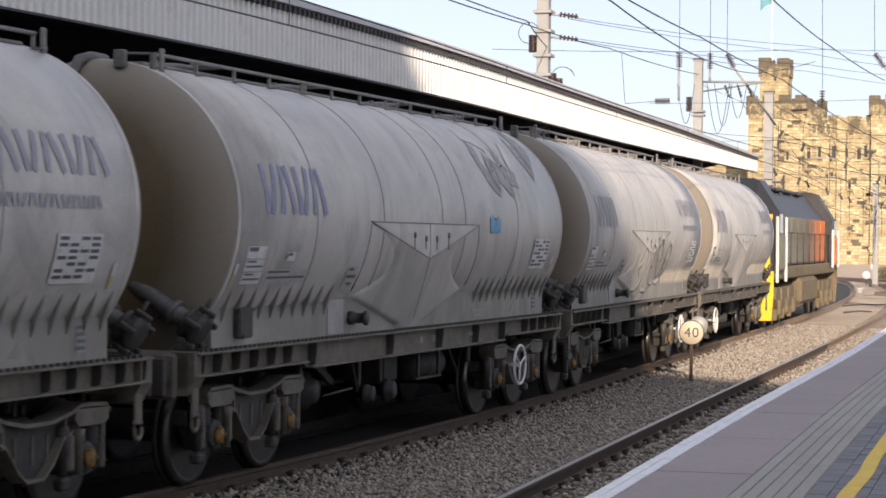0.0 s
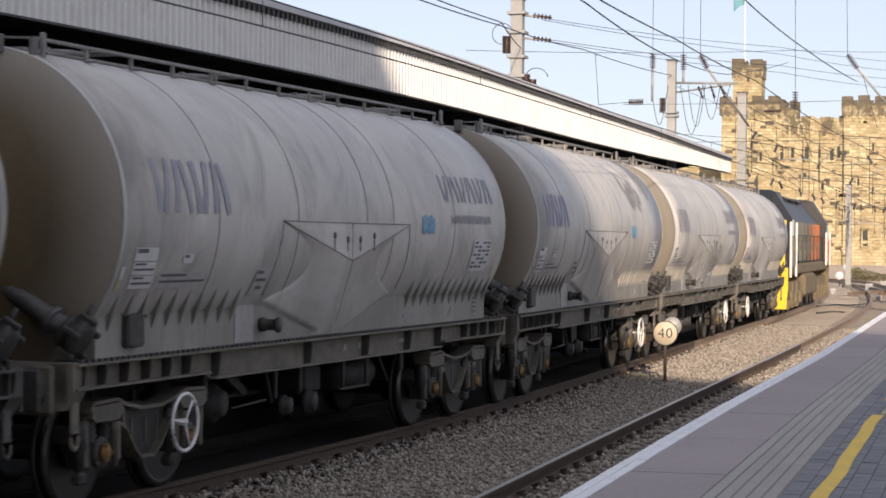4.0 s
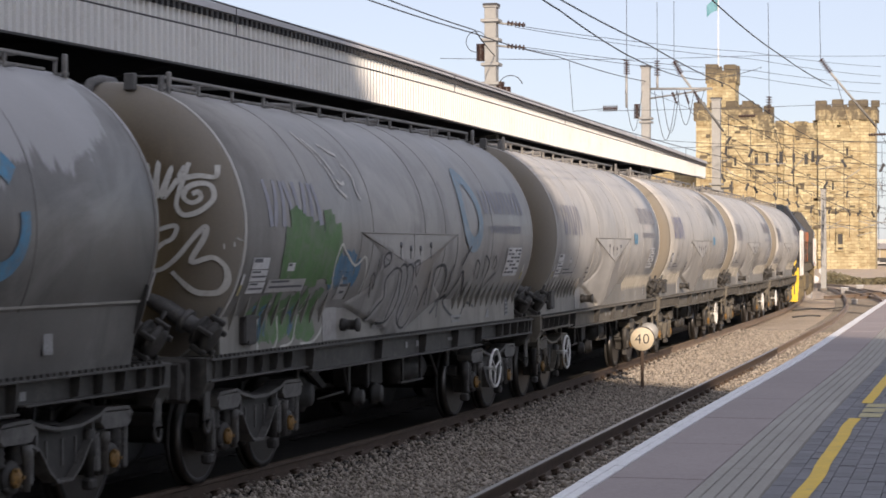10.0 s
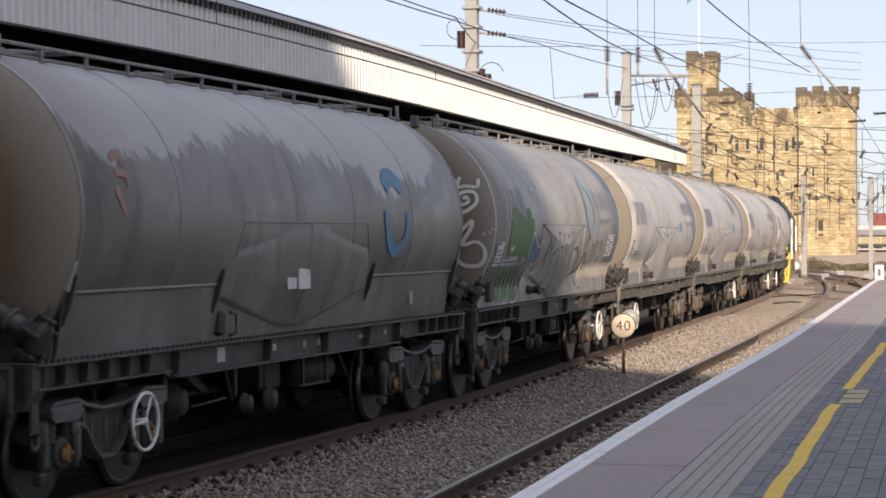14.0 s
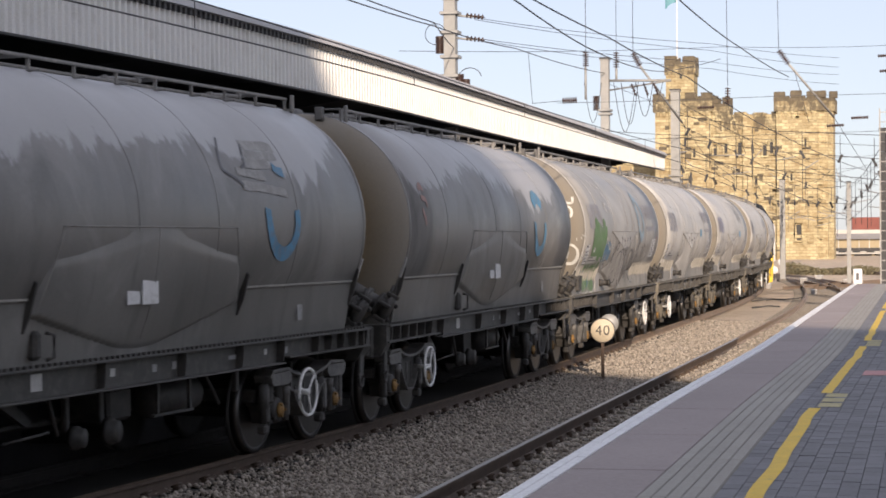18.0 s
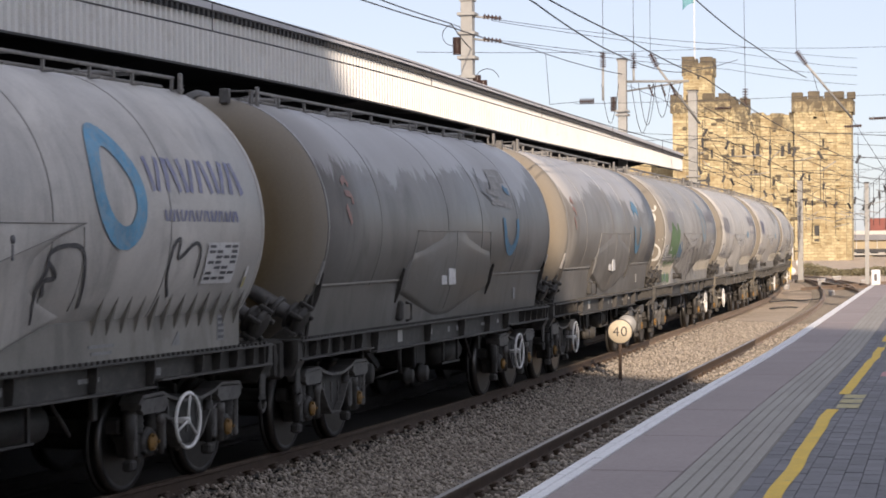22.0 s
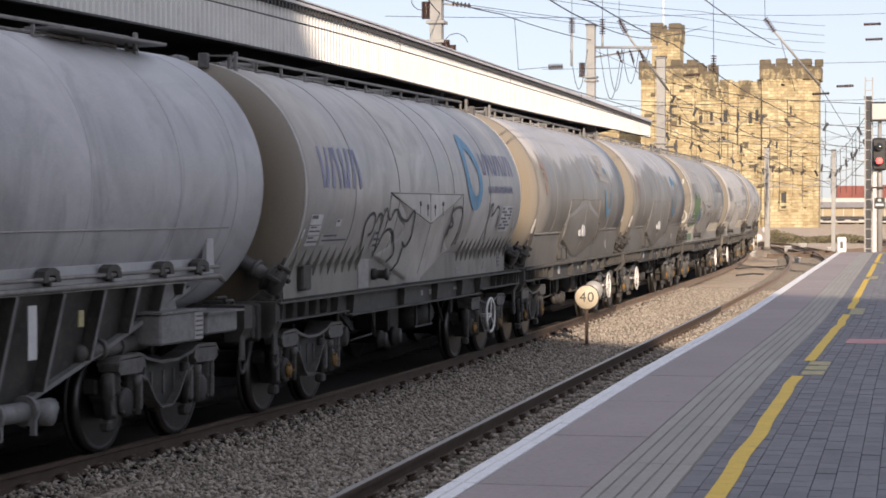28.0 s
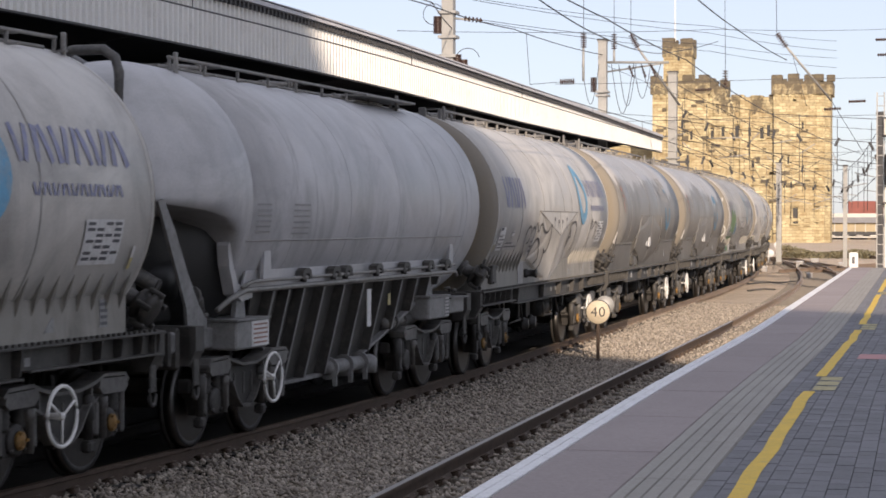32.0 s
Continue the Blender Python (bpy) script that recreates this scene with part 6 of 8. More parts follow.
def rib_mesh():
    g = Geo()
    a, b = 0.008, 0.022
    sec = [(1.10, 1.44, a), (1.13, 1.45, a), (1.19, 1.6, b), (1.25, 1.79, a), (1.2, 1.8, a), (1.10, 1.7, b)]
    n = len(sec)
    g.add([(x, -t, z) for x, z, t in sec] + [(x, t, z) for x, z, t in sec], [tuple(range(n)), tuple(range(n, 2 * n))] + [(i, (i + 1) % n, n + (i + 1) % n, n + i) for i in range(n)])
    return g.mesh("rib", M_SKIRT)


RIB = rib_mesh()


def transverse_pipe_mesh():
    """A slanting discharge pipe with its flanged valve."""
    g = Geo()
    g.tube([(0.0, 0, 2.0), (0.35, 0, 1.93), (0.85, 0, 1.62), (1.12, 0, 1.46)], 0.085, 12)
    for p in ((0.45, 1.87), (0.95, 1.56)):
        g.lathe([(-0.025, 0.12), (0.025, 0.12)], 16, "x", m=Matrix.Translation((p[0], 0, p[1])) @ Matrix.Rotation(radians(32), 4, "Y"))
    return g.mesh("discharge_pipe", M_PIPE)


def valve_mesh():
    g = Geo()
    m = Matrix.Translation((1.13, 0, 1.45)) @ Matrix.Rotation(radians(30), 4, "Y")
    g.lathe([(-0.06, 0.15), (-0.02, 0.15), (-0.02, 0.11), (0.05, 0.11), (0.05, 0.16), (0.1, 0.16), (0.12, 0.1), (0.12, 0.0)], 18, "x", m=m)
    for a in range(5):
        t = a * 1.2566 + 0.3
        g.box((0.06, 0.17 * math.cos(t), 0.17 * math.sin(t)), (0.16, 0.05, 0.05), 0.01, m=m)
    g.tube([(1.2, 0.05, 1.55), (1.25, 0.1, 1.68)], 0.02, 6)
    return g.mesh("valve", M_BOGIE)


PIPE_T, VALVE = transverse_pipe_mesh(), valve_mesh()


def walkway(t, y0, y1, x0=0.45, z=3.765):
    w = part("walkway", Geo().box((0.24, (y0 + y1) / 2, z + 0.005), (0.2, y1 - y0, 0.03), 0.005), M_WALKWAY, t, "narrow grating walkway along the tank top")
    part("side_rail", Geo().box((x0, (y0 + y1) / 2, z + 0.085), (0.04, y1 - y0, 0.03), 0.006), M_WALKWAY, w)
    part("far_plank", Geo().box((-0.24, (y0 + y1) / 2, z + 0.005), (0.2, y1 - y0, 0.03), 0.005), M_WALKWAY, w)
    n = int((y1 - y0) / 0.9)
    for i in range(n + 1):
        y = y0 + 0.03 + (y1 - y0 - 0.06) * i / n
        part("rail_post", Geo().box((x0, y, z), (0.03, 0.025, 0.2)).box((x0 + 0.06, y, z - 0.04), (0.13, 0.04, 0.018)), M_WALKWAY, w)
    for y in (y0, y1):
        part("end_stanchion", Geo().box((x0 + 0.08, y, z - 0.02), (0.04, 0.06, 0.3), 0.01), M_WALKWAY, w)
    for y in (y0 + 1.2, y0 + 4.1, y1 - 3.8, y1 - 1.1):
        g = Geo()
        g.lathe([(z - 0.15, 0.28), (z + 0.03, 0.28), (z + 0.03, 0.32), (z + 0.07, 0.32), (z + 0.09, 0.2), (z + 0.1, 0.0)], 20, "z", (0.0, y, 0))
        for a in range(6):
            g.box((0.31 * math.cos(a), y + 0.31 * math.sin(a), z + 0.06), (0.05, 0.05, 0.07))
        g.box((0.16, y + 0.5, z + 0.1), (0.3, 0.35, 0.02), 0.008)
        part("hatch", g, M_WALKWAY, t, "dusty round tank hatch")
    return w


def gear_mesh():
    """Brake cylinder, reservoirs, outlet stubs, levers and brackets under the frame."""
    g = Geo()
    g.lathe([(0.35, 0.0), (0.36, 0.19), (0.8, 0.19), (0.82, 0.14), (0.9, 0.12), (0.9, 0)], 18, "x", (0, -2.4, 0.66))
    g.lathe([(-1.5, 0.0), (-1.49, 0.17), (-0.45, 0.17), (-0.44, 0.0)], 18, "y", (0.72, 2.5, 0.74))
    for y, r, a in ((-0.15, 0.1, 0.98), (-0.85, 0.085, 0.98)):  # outlet stubs with flanges
        g.lathe([(0.4, r * 0.7), (a - 0.12, r * 0.7), (a - 0.12, r * 1.25), (a - 0.06, r * 1.25), (a - 0.06, r), (a, r), (a, 0.0)], 16, "x", (0, y, 0.54))
        g.box((0.8, y, 0.76), (0.05, 0.08, 0.4), 0.01)
    g.tube([(0.2, -3.6, 0.6), (0.2, 3.6, 0.6)], 0.03, 8)
    g.tube([(0.95, -1.5, 0.96), (0.97, -1.35, 0.6)], 0.02, 6)
    g.tube([(0.9, -2.2, 0.6), (0.96, -1.5, 0.64)], 0.014, 6)
    for y in (0.78, 1.55):
        g.box((0.95, y, 0.8), (0.03, 0.05, 0.36))
    g.box((0.95, 1.15, 0.615), (0.04, 0.95, 0.025))
    g.tube([(0.95, 1.9, 0.96), (0.95, 2.3, 0.62)], 0.02, 6)
    for y in (-3.0, 2.75):
        g.box((0.95, y, 0.84), (0.05, 0.09, 0.26), 0.01)
        g.box((-0.95, y, 0.84), (0.05, 0.09, 0.26), 0.01)
    g.prism([(-2.0, 0.96), (-1.7, 0.96), (-1.2, 0.7), (-1.3, 0.66)], 0.05, "yz", 0.6)
    g.box((0.5, 0.4, 0.74), (0.5, 0.5, 0.3), 0.03)
    return g.mesh("brake_gear", M_BOGIE)


GEAR = gear_mesh()


def hopper_mesh(s, kind, mat):
    """The hopper face that swells out of one side of the tank's underside and runs to a low point."""
    cy, widths, soft = HOPPERS[kind]
    w, top = max(p[1] for p in widths) + 2 * soft, widths[-1][0]
    ny, nz = 181, 49
    g = Geo()
    for i in range(ny):
        y = cy - w + 2 * w * i / (ny - 1)
        for j in range(nz):
            z = 1.25 + (top - 1.25) * j / (nz - 1)
            x = hop_x(y, z, kind)
            base = max(side_x(z), skirt_x(z, kind))
            g.v.append((s * (x + 0.004 - 0.016 * max(0.0, 1 - (x - base) / 0.012)), y, z))
    for i in range(ny - 1):
        for j in range(nz - 1):
            k = i * nz + j
            g.f.append((k, k + 1, k + nz + 1, k + nz))
            g.s.append(True)
            g.k.append(0)
    return g.mesh("hopper", mat)


def add_hopper(t, kind, mat):
    cy, widths, soft = HOPPERS[kind]
    top, w = widths[-1]
    for s in (-1, 1):
        h = part("hopper", hopper_mesh(s, kind, mat), None, t, "steel hopper face under the tank")

        def seam(pts):
            part("weld_seam", Geo().tube([(s * (hop_x(cy + q, z, kind) + 0.003), cy + q, z) for q, z in pts], 0.006, 5), M_SEAM, h)
        seam([(-w + 2 * w * i / 8, top - 0.012) for i in range(9)])
        if kind == "A":
            seam([(-w + w * i / 6, 2.39 - 0.065 * i) for i in range(7)])
            seam([(w - w * i / 6, 2.39 - 0.065 * i) for i in range(7)])
            seam([(0.0, 2.39 - 0.08 * i) for i in range(14)])
        else:
            seam([(0.0, top - 0.1 * i) for i in range(11)])
        for e in (-1, 1):
            seam([(e * (float(np.interp(z, [p[0] for p in widths], [p[1] for p in widths])) - 0.03), z) for z in (2.36, 2.2, 2.0, 1.8, 1.68)])


def base_tank_wagon(kind, paint):
    t = thing("tank_wagon", "grey cement tank wagon with ribbed skirts and dusty ochre ends", "wagon", "train wagons")
    shell = part("tank", Geo().lathe([(-RIM, R), (-4.2, R), (-2.5, R), (-0.8, R), (0.9, R), (2.6, R), (4.3, R), (RIM, R)], 64, "y", (0, 0, CZ)), paint, t, "dusty grey steel tank barrel")
    for y in (-RIM, RIM):
        part("tank_rim", Geo().lathe([(y - 0.03, R), (y - 0.025, R + 0.004), (y + 0.025, R + 0.004), (y + 0.03, R)], 64, "y", (0, 0, CZ)), paint, shell)
    bands = (-3.68, -1.72, 0.3, 1.18, 3.45) if kind == "A" else (-3.6, -0.55, 1.28, 3.45)
    for y in bands:
        part("weld_band", Geo().lathe([(y - 0.011, R), (y - 0.008, R + 0.004), (y + 0.008, R + 0.004), (y + 0.011, R)], 64, "y", (0, 0, CZ)), M_SEAM if kind == "A" else paint, shell)
    # the second kind's rear dome has sunlight painted into its ochre
    part("rear_dome", Geo().lathe(dome_profile(-RIM, DOME, -1), 56, "y", (0, 0, CZ)), M_DOME if kind == "A" else M_DOME_SUNNED, t, "domed tank end caked in ochre dust")
    part("front_dome", Geo().lathe(dome_profile(RIM, DOME, 1), 56, "y", (0, 0, CZ)), M_DOME, t, "domed tank end caked in ochre dust")
    part("solebar", solebar_mesh(3.4, 12.36), None, t, "grimy channel-section underframe")
    tagged(part("rivets", rivets_mesh(12.2, 1.25, 1.236), None, t), kind="stuff")
    add_hopper(t, kind, paint)
    for s in (-1, 1):
        g = Geo()
        if kind == "A":
            g.prism([(-RIM, 1.22), (-RIM, 1.66), (RIM, 1.66), (RIM, 1.22)], 0.016, "yz", s * 1.12 - 0.008)
        else:
            q = [(s * skirt_x(1.22, "B"), 1.22), (s * skirt_x(1.77, "B"), 1.77), (s * (skirt_x(1.77, "B") - 0.016), 1.77), (s * (skirt_x(1.22, "B") - 0.016), 1.22)]
            g.prism(q, 2 * RIM, "xz", -RIM)
        part("skirt", g, M_SKIRT if kind == "A" else paint, t, "dusty grey skirt plate between tank and frame")
    for y in (-RIM + 0.01, RIM - 0.01):
        part("end_plate", Geo().prism([(-1.11, 1.22), (1.11, 1.22), (1.11, 1.66), (0.7, 1.4), (-0.7, 1.4), (-1.11, 1.66)], 0.02, "xz", y - 0.01), M_SKIRT, t)
    ribs = ([-5.4 + 0.288 * i for i in range(10)] + [2.38 + 0.282 * i for i in range(12)]) if kind == "A" else []
    for y in ribs:
        for s in (-1, 1):
            r = part("rib", RIB, None, t, "dark tapered stiffening rib")
            r.matrix_basis = Matrix.Translation((0, y, 0)) @ Matrix.Rotation(0 if s > 0 else math.pi, 4, "Z")
    if kind == "B":
        for s in (-1, 1):
            for y in (-5.6, -2.4, 2.2, 5.6):
                g = Geo().prism([(1.17, 1.5), (1.2, 1.5), (1.27, 1.66), (1.33, 1.9), (1.3, 1.93), (1.2, 1.78)], 0.03, "xz", y - 0.015, m=Matrix.Diagonal((s, 1, 1, 1)))
                part("rib", g, M_BOGIE, t, "dark curved rib on the skirt")
            for yy, ll in ((-4.0, 3.15), (3.9, 3.35)):
                part("skirt_lip", Geo().box((s * 1.238, yy, 1.775), (0.05, ll, 0.02)), M_SKIRT, t)
            for y in (-5.66, 5.66):
                part("corner_flag", Geo().prism([(1.28, 1.78), (1.36, 2.02), (1.34, 2.03), (1.25, 1.8)], 0.05, "xz", y - 0.025, m=Matrix.Diagonal((s, 1, 1, 1))), M_PATCH, t)
    for y, s in ((-6.02, 1), (6.0, 1), (-6.02, -1), (6.0, -1)):
        p = part("discharge_pipe", PIPE_T, None, t, "slanting grey discharge pipe")
        p.matrix_basis = Matrix.Translation((0, y, 0)) @ Matrix.Rotation(0 if s > 0 else math.pi, 4, "Z")
        part("valve", VALVE, None, p, "black flanged valve")
    # small boxes on the skirt
    if kind == "A":
        g = Geo().box((1.16, -4.97, 1.445), (0.08, 0.32, 0.28), 0.02).box((1.2, -4.97, 1.56), (0.02, 0.36, 0.03)).box((1.2, -4.97, 1.33), (0.02, 0.2, 0.03))
        part("document_box", g, M_BOGIE, t, "dark document box on the skirt")
        g = Geo().lathe([(1.12, 0.07), (1.18, 0.07), (1.18, 0.055), (1.3, 0.055), (1.3, 0.075), (1.33, 0.075), (1.33, 0)], 16, "x", (0, -2.05, 1.4))
        part("level_plug", g, M_BOGIE, t)
    else:
        g = Geo().box((1.19, -2.2, 1.4), (0.1, 0.12, 0.24), 0.03)
        g.tube([(1.25, -2.1, 1.5), (1.3, -2.05, 1.48), (1.3, -2.05, 1.3), (1.25, -2.1, 1.28)], 0.018, 6)
        part("skirt_lamp_bracket", g, M_FRAME, t)
    walkway(t, -5.42, 5.6)
    g = Geo().tube([(-0.1, -5.95, 3.3), (-0.1, -5.93, 3.66), (-0.1, -5.82, 3.78), (-0.1, -5.6, 3.82), (-0.1, -5.3, 3.82)], 0.05, 8)
    g.box((0.3, -5.8, 3.78), (0.1, 0.1, 0.16), 0.01)
    g.prism([(-5.6, 3.85), (-5.52, 3.85), (-5.58, 3.55), (-5.64, 3.52)], 0.03, "yz", 0.5)
    g.tube([(0.3, -5.8, 3.83), (0.45, -5.45, 3.85)], 0.012, 6)
    part("vent_pipe", g, M_PIPE, t)
    add_ends(t, 6.15)
    for y in (-4.5, 4.5):
        add_bogie(t, y)
    part("brake_gear", GEAR, None, t, "dark brake cylinders and rods under the frame")
    for y in (0.2, 0.65, 2.2, 3.6):
        part("frame_marking", Geo().box((1.184, y, 1.09), (0.004, 0.1 if y != 2.2 else 0.4, 0.07 if y != 2.2 else 0.04)), M_MARK, t, "small stencilled marking")
    return t


def letters(t, y0, y1, z0, z1, mat, n, label):
    """A faded name as a row of plain upright and leaning bars."""
    w = (y1 - y0) / n
    for i in range(n):
        a, b = y0 + i * w + w * 0.2, y0 + i * w + w * 0.68
        lean = (0.16 if i % 2 else -0.16) * w
        for x, q, wide, lift in ((a, -lean * 0.5, 0.27, 0.006), (b, lean, 0.25, 0.0065)):
            g = Geo()
            stroke(g, [(x + q, z0), (x, (z0 + z1) / 2), (x - q, z1)], w * wide, on_side(lift), 3)
            part("name_bar", g, mat, t, label)


def ring(t, y, z, r, mat, label, a0=0.0, a1=6.2832, w=0.23):
    g = Geo()
    n = 40
    f = on_side()
    for i in range(n + 1):
        a = a0 + (a1 - a0) * i / n
        for q in (r - w / 2, r + w / 2):
            g.v.append(f(y + q * 1.1 * math.cos(a) - 0.05 * math.sin(a), z + (q * 1.06 + (0.12 * max(0.0, math.cos(a - 1.9)) ** 3 if a1 - a0 > 6 else 0.0)) * math.sin(a)))
    for i in range(n):
        g.f.append((2 * i, 2 * i + 1, 2 * i + 3, 2 * i + 2))
        g.s.append(True)
        g.k.append(0)
    part("logo_ring", g, mat, t, label)


def data_panel(t, y, z, w, h, rows, label="white data panel with small dark markings", mat=None):
    p = hug("data_panel", y, y + w, z, z + h, mat or M_LABEL, t, label, 0.012)
    lines = rows * 2 if h > 0.3 else rows
    for i in range(lines):
        zz = z + h * (0.92 - 0.84 * i / lines)
        a, b = ((0.06, 0.55), (0.06, 0.94), (0.3, 0.8), (0.06, 0.75))[i % 4]
        hug("panel_line", y + w * a, y + w * b, zz - h * 0.34 / lines, zz, M_INK, p, "", 0.016, nz=1)
    return p


def yellow_tag(t, y, z):
    hug("hazard_tag", y, y + 0.06, z, z + 0.1, M_YPALE, t, "small yellow hazard tag", 0.014)
    hug("hazard_tag", y, y + 0.06, z + 0.1, z + 0.2, M_LABEL, t, "", 0.014)


def dress(t, ring_mat=None, name_mat=None, owner_mat=None, full=True):
    """The lettering and panels that a grey tank wagon carries."""
    data_panel(t, -5.37, 2.025, 0.44, 0.11, 1)
    data_panel(t, -5.36, 1.91, 0.44, 0.105, 2)
    data_panel(t, -5.34, 1.795, 0.44, 0.105, 2)
    data_panel(t, -4.82, 1.795, 1.08, 0.125, 2, mat=M_LABEL_DIM)
    data_panel(t, -4.38, 2.0, 0.2, 0.08, 1)
    yellow_tag(t, -5.56, 1.78)
    grid_panel(t, 4.28, 1.85, 0.74, 0.38)
    yellow_tag(t, 5.3, 1.8)
    if full:
        data_panel(t, -2.6, 1.68, 0.3, 0.26, 3, mat=M_LABEL_DIM)
    if ring_mat:
        ring(t, 2.45, 2.65, 0.36, ring_mat, "sky-blue painted ring emblem", w=0.19)
    if name_mat:
        letters(t, 3.05, 5.2, 2.68, 2.98, name_mat, 6, "faded dark blue lettering bars")
        letters(t, 3.3, 5.0, 2.42, 2.52, name_mat, 10, "")
    if owner_mat:
        letters(t, -5.05, -3.4, 2.43, 2.88, owner_mat, 4, "faded blue owner's lettering bars")
    # a slanting facet's lighter tone, painted on as a flat pale patch
    part("skirt_panel", Geo().box((1.132, -2.48, 1.445), (0.012, 0.46, 0.39)), M_PATCH, t, "pale patch on the skirt")
    st = part("stencil", Geo().box((1.13, 5.15, 1.42), (0.006, 0.16, 0.24)), M_MARK, t, "small stencilled table")
    for i in range(4):
        part("stencil_line", Geo().box((1.135, 5.15, 1.5 - 0.055 * i), (0.004, 0.13, 0.028)), M_INK, st)
    part("stencil_mark", Geo().prism([(4.0, 1.3), (4.18, 1.3), (4.18, 1.42), (4.14, 1.42)], 0.006, "yz", 1.129), M_MARK, t)
    for i in range(2):
        part("stencil_text", Geo().box((1.131, 2.55, 1.36 - 0.06 * i), (0.006, 0.5 - 0.1 * i, 0.028)), M_MARK, t)
    # dark raised discs and bars paint in the shade of the bolt holes
    for i, y in enumerate((-0.74, -0.35, 0.04, 0.48)):
        g = Geo().lathe([(0, 0.035), (0.02, 0.035), (0.02, 0)], 10, "x", (hop_x(y, 2.24) - 0.006, y, 2.26 if i in (0, 3) else 2.22))
        g.box((hop_x(y, 2.2) + 0.005, y, 2.16), (0.004, 0.03, 0.12))
        part("bolt_hole", g, M_INK, t)


def grid_panel(t, y, z, w, h):
    """A white table of small dark cells."""
    p = hug("data_panel", y, y + w, z, z + h, M_LABEL, t, "white data table with rows of dark markings", 0.012)
    rows = 7
    for i in range(rows):
        zz = z + h * (0.94 - 0.9 * i / rows)
        for k in range(4):
            if (i * 3 + k * 5) % 7 < 5:
                hug("panel_line", y + w * (0.05 + 0.235 * k), y + w * (0.05 + 0.235 * k + 0.19), zz - h * 0.07, zz, M_INK, p, "", 0.016, ny=1, nz=1)
    return p


# ---- the covered pale wagon with sloping hopper ribs ----
def hopper_wagon():
    t = thing("hopper_tank_wagon", "pale blue-grey powder wagon with leaning hopper ribs and a cut-away end", "wagon", "train wagons")
    r, cz = 1.36, 2.44
    shell = part("tank", Geo().lathe([(-4.0, r), (-2, r), (0, r), (2, r), (5.28, r)], 64, "y", (0, 0, cz)), M_TANK_C, t, "pale blue-grey tank barrel")
    for y in (-2.6, -0.7, 1.3, 3.2, 4.6):
        part("weld_band", Geo().lathe([(y - 0.01, r), (y - 0.007, r + 0.003), (y + 0.007, r + 0.003), (y + 0.01, r)], 64, "y", (0, 0, cz)), M_TANK_C, shell)
    part("front_dome", Geo().lathe([(5.28 + 0.42 * math.sin(a), r * math.cos(a)) for a in np.linspace(0, math.pi / 2, 14)], 56, "y", (0, 0, cz)), M_TANK_C, t, "rounded pale tank end")
    # rear end: the barrel runs on over an arch cut out of its underside
    g = Geo()
    n, rings = 48, 26
    for j in range(rings + 1):
        u = j / rings
        y = -4.0 - 1.75 * u
        rad = r * (1 - 0.34 * max(0.0, u - 0.2) ** 2 / 0.64)
        floor = float(np.interp(-y, (4.0, 4.1, 4.2, 4.35, 4.6, 5.0, 5.75), (1.0, 1.66, 1.95, 2.14, 2.24, 2.32, 2.4)))
        for i in range(n + 1):
            a = math.pi * (-0.5 + 2.0 * i / n)
            g.v.append((rad * math.cos(a), y, max(cz + rad * math.sin(a), floor)))
    for j in range(rings):
        for i in range(n):
            k = j * (n + 1) + i
            g.f.append((k, k + 1, k + n + 2, k + n + 1))
            g.s.append(True)
            g.k.append(0)
    last = rings * (n + 1)
    g.f.append(tuple(last + i for i in range(n + 1)))
    g.s.append(False)
    g.k.append(0)
    part("rear_body", g, M_TANK_C, t, "tapering pale tank end over an open platform")
    # black paint puts the shade under the arch into this cone
    part("inner_end", Geo().lathe([(-4.05, 1.2), (-4.4, 0.95), (-4.9, 0.5), (-5.0, 0.0)], 32, "y", (0, 0, 1.95)), M_BLACK, t, "tank cone painted black for the shade inside the end opening")
    for s in (-1, 1):
        part("end_strut", Geo().prism([(-5.75, 2.4), (-5.6, 2.42), (-5.3, 2.1), (-5.0, 1.72), (-4.72, 1.42), (-4.5, 1.26), (-4.5, 1.18), (-5.0, 1.18), (-5.05, 1.4), (-5.2, 1.62), (-5.5, 2.05)], 0.03, "yz", s * 1.04 - 0.015), M_HOPRIB, t, "curved grey end strut")
        g = Geo()
        g.prism([(-3.6, 1.55), (-4.02, 1.6), (-4.18, 1.85), (-4.24, 2.02), (-4.3, 1.98), (-4.26, 1.78), (-4.12, 1.5), (-3.9, 1.42), (-3.6, 1.45)], 0.12, "yz", s * 1.14 - 0.06)
        part("end_cheek", g, M_TANK_C, t, "curved grey cheek plate under the arch")
    g = Geo().tube([(0.95, -4.75, 1.2), (0.95, -4.75, 1.42), (0.95, -4.6, 1.5), (0.95, -4.45, 1.45), (0.95, -4.4, 1.3)], 0.05, 10)
    g.lathe([(0.0, 0.09), (0.05, 0.09)], 12, "y", (0.95, -4.65, 1.5)).lathe([(1.28, 0.08), (1.32, 0.08)], 12, "z", (0.95, -4.4, 0))
    g.box((0.95, -4.78, 1.6), (0.04, 0.2, 0.03))
    part("end_valve", g, M_PIPE, t, "small pipe elbow and valve on the end platform")
    # an added black block and drum that fill the end with painted shade
    part("platform_gear", Geo().box((0, -4.9, 1.35), (1.3, 1.0, 0.3), 0.05).lathe([(-0.5, 0.2), (0.75, 0.2), (0.78, 0.0)], 16, "x", (0, -4.6, 1.65)), M_BLACK, t, "black stand-in for shaded gear on the end platform")
    # waist rails, lower side band, seam and feet
    for s in (-1, 1):
        g = Geo()
        g.tube([(s * 1.2, -4.6, 1.36), (s * 1.23, -4.3, 1.46), (s * 1.235, -3.9, 1.53), (s * 1.235, 4.4, 1.55), (s * 1.22, 4.55, 1.5)], 0.028, 8)
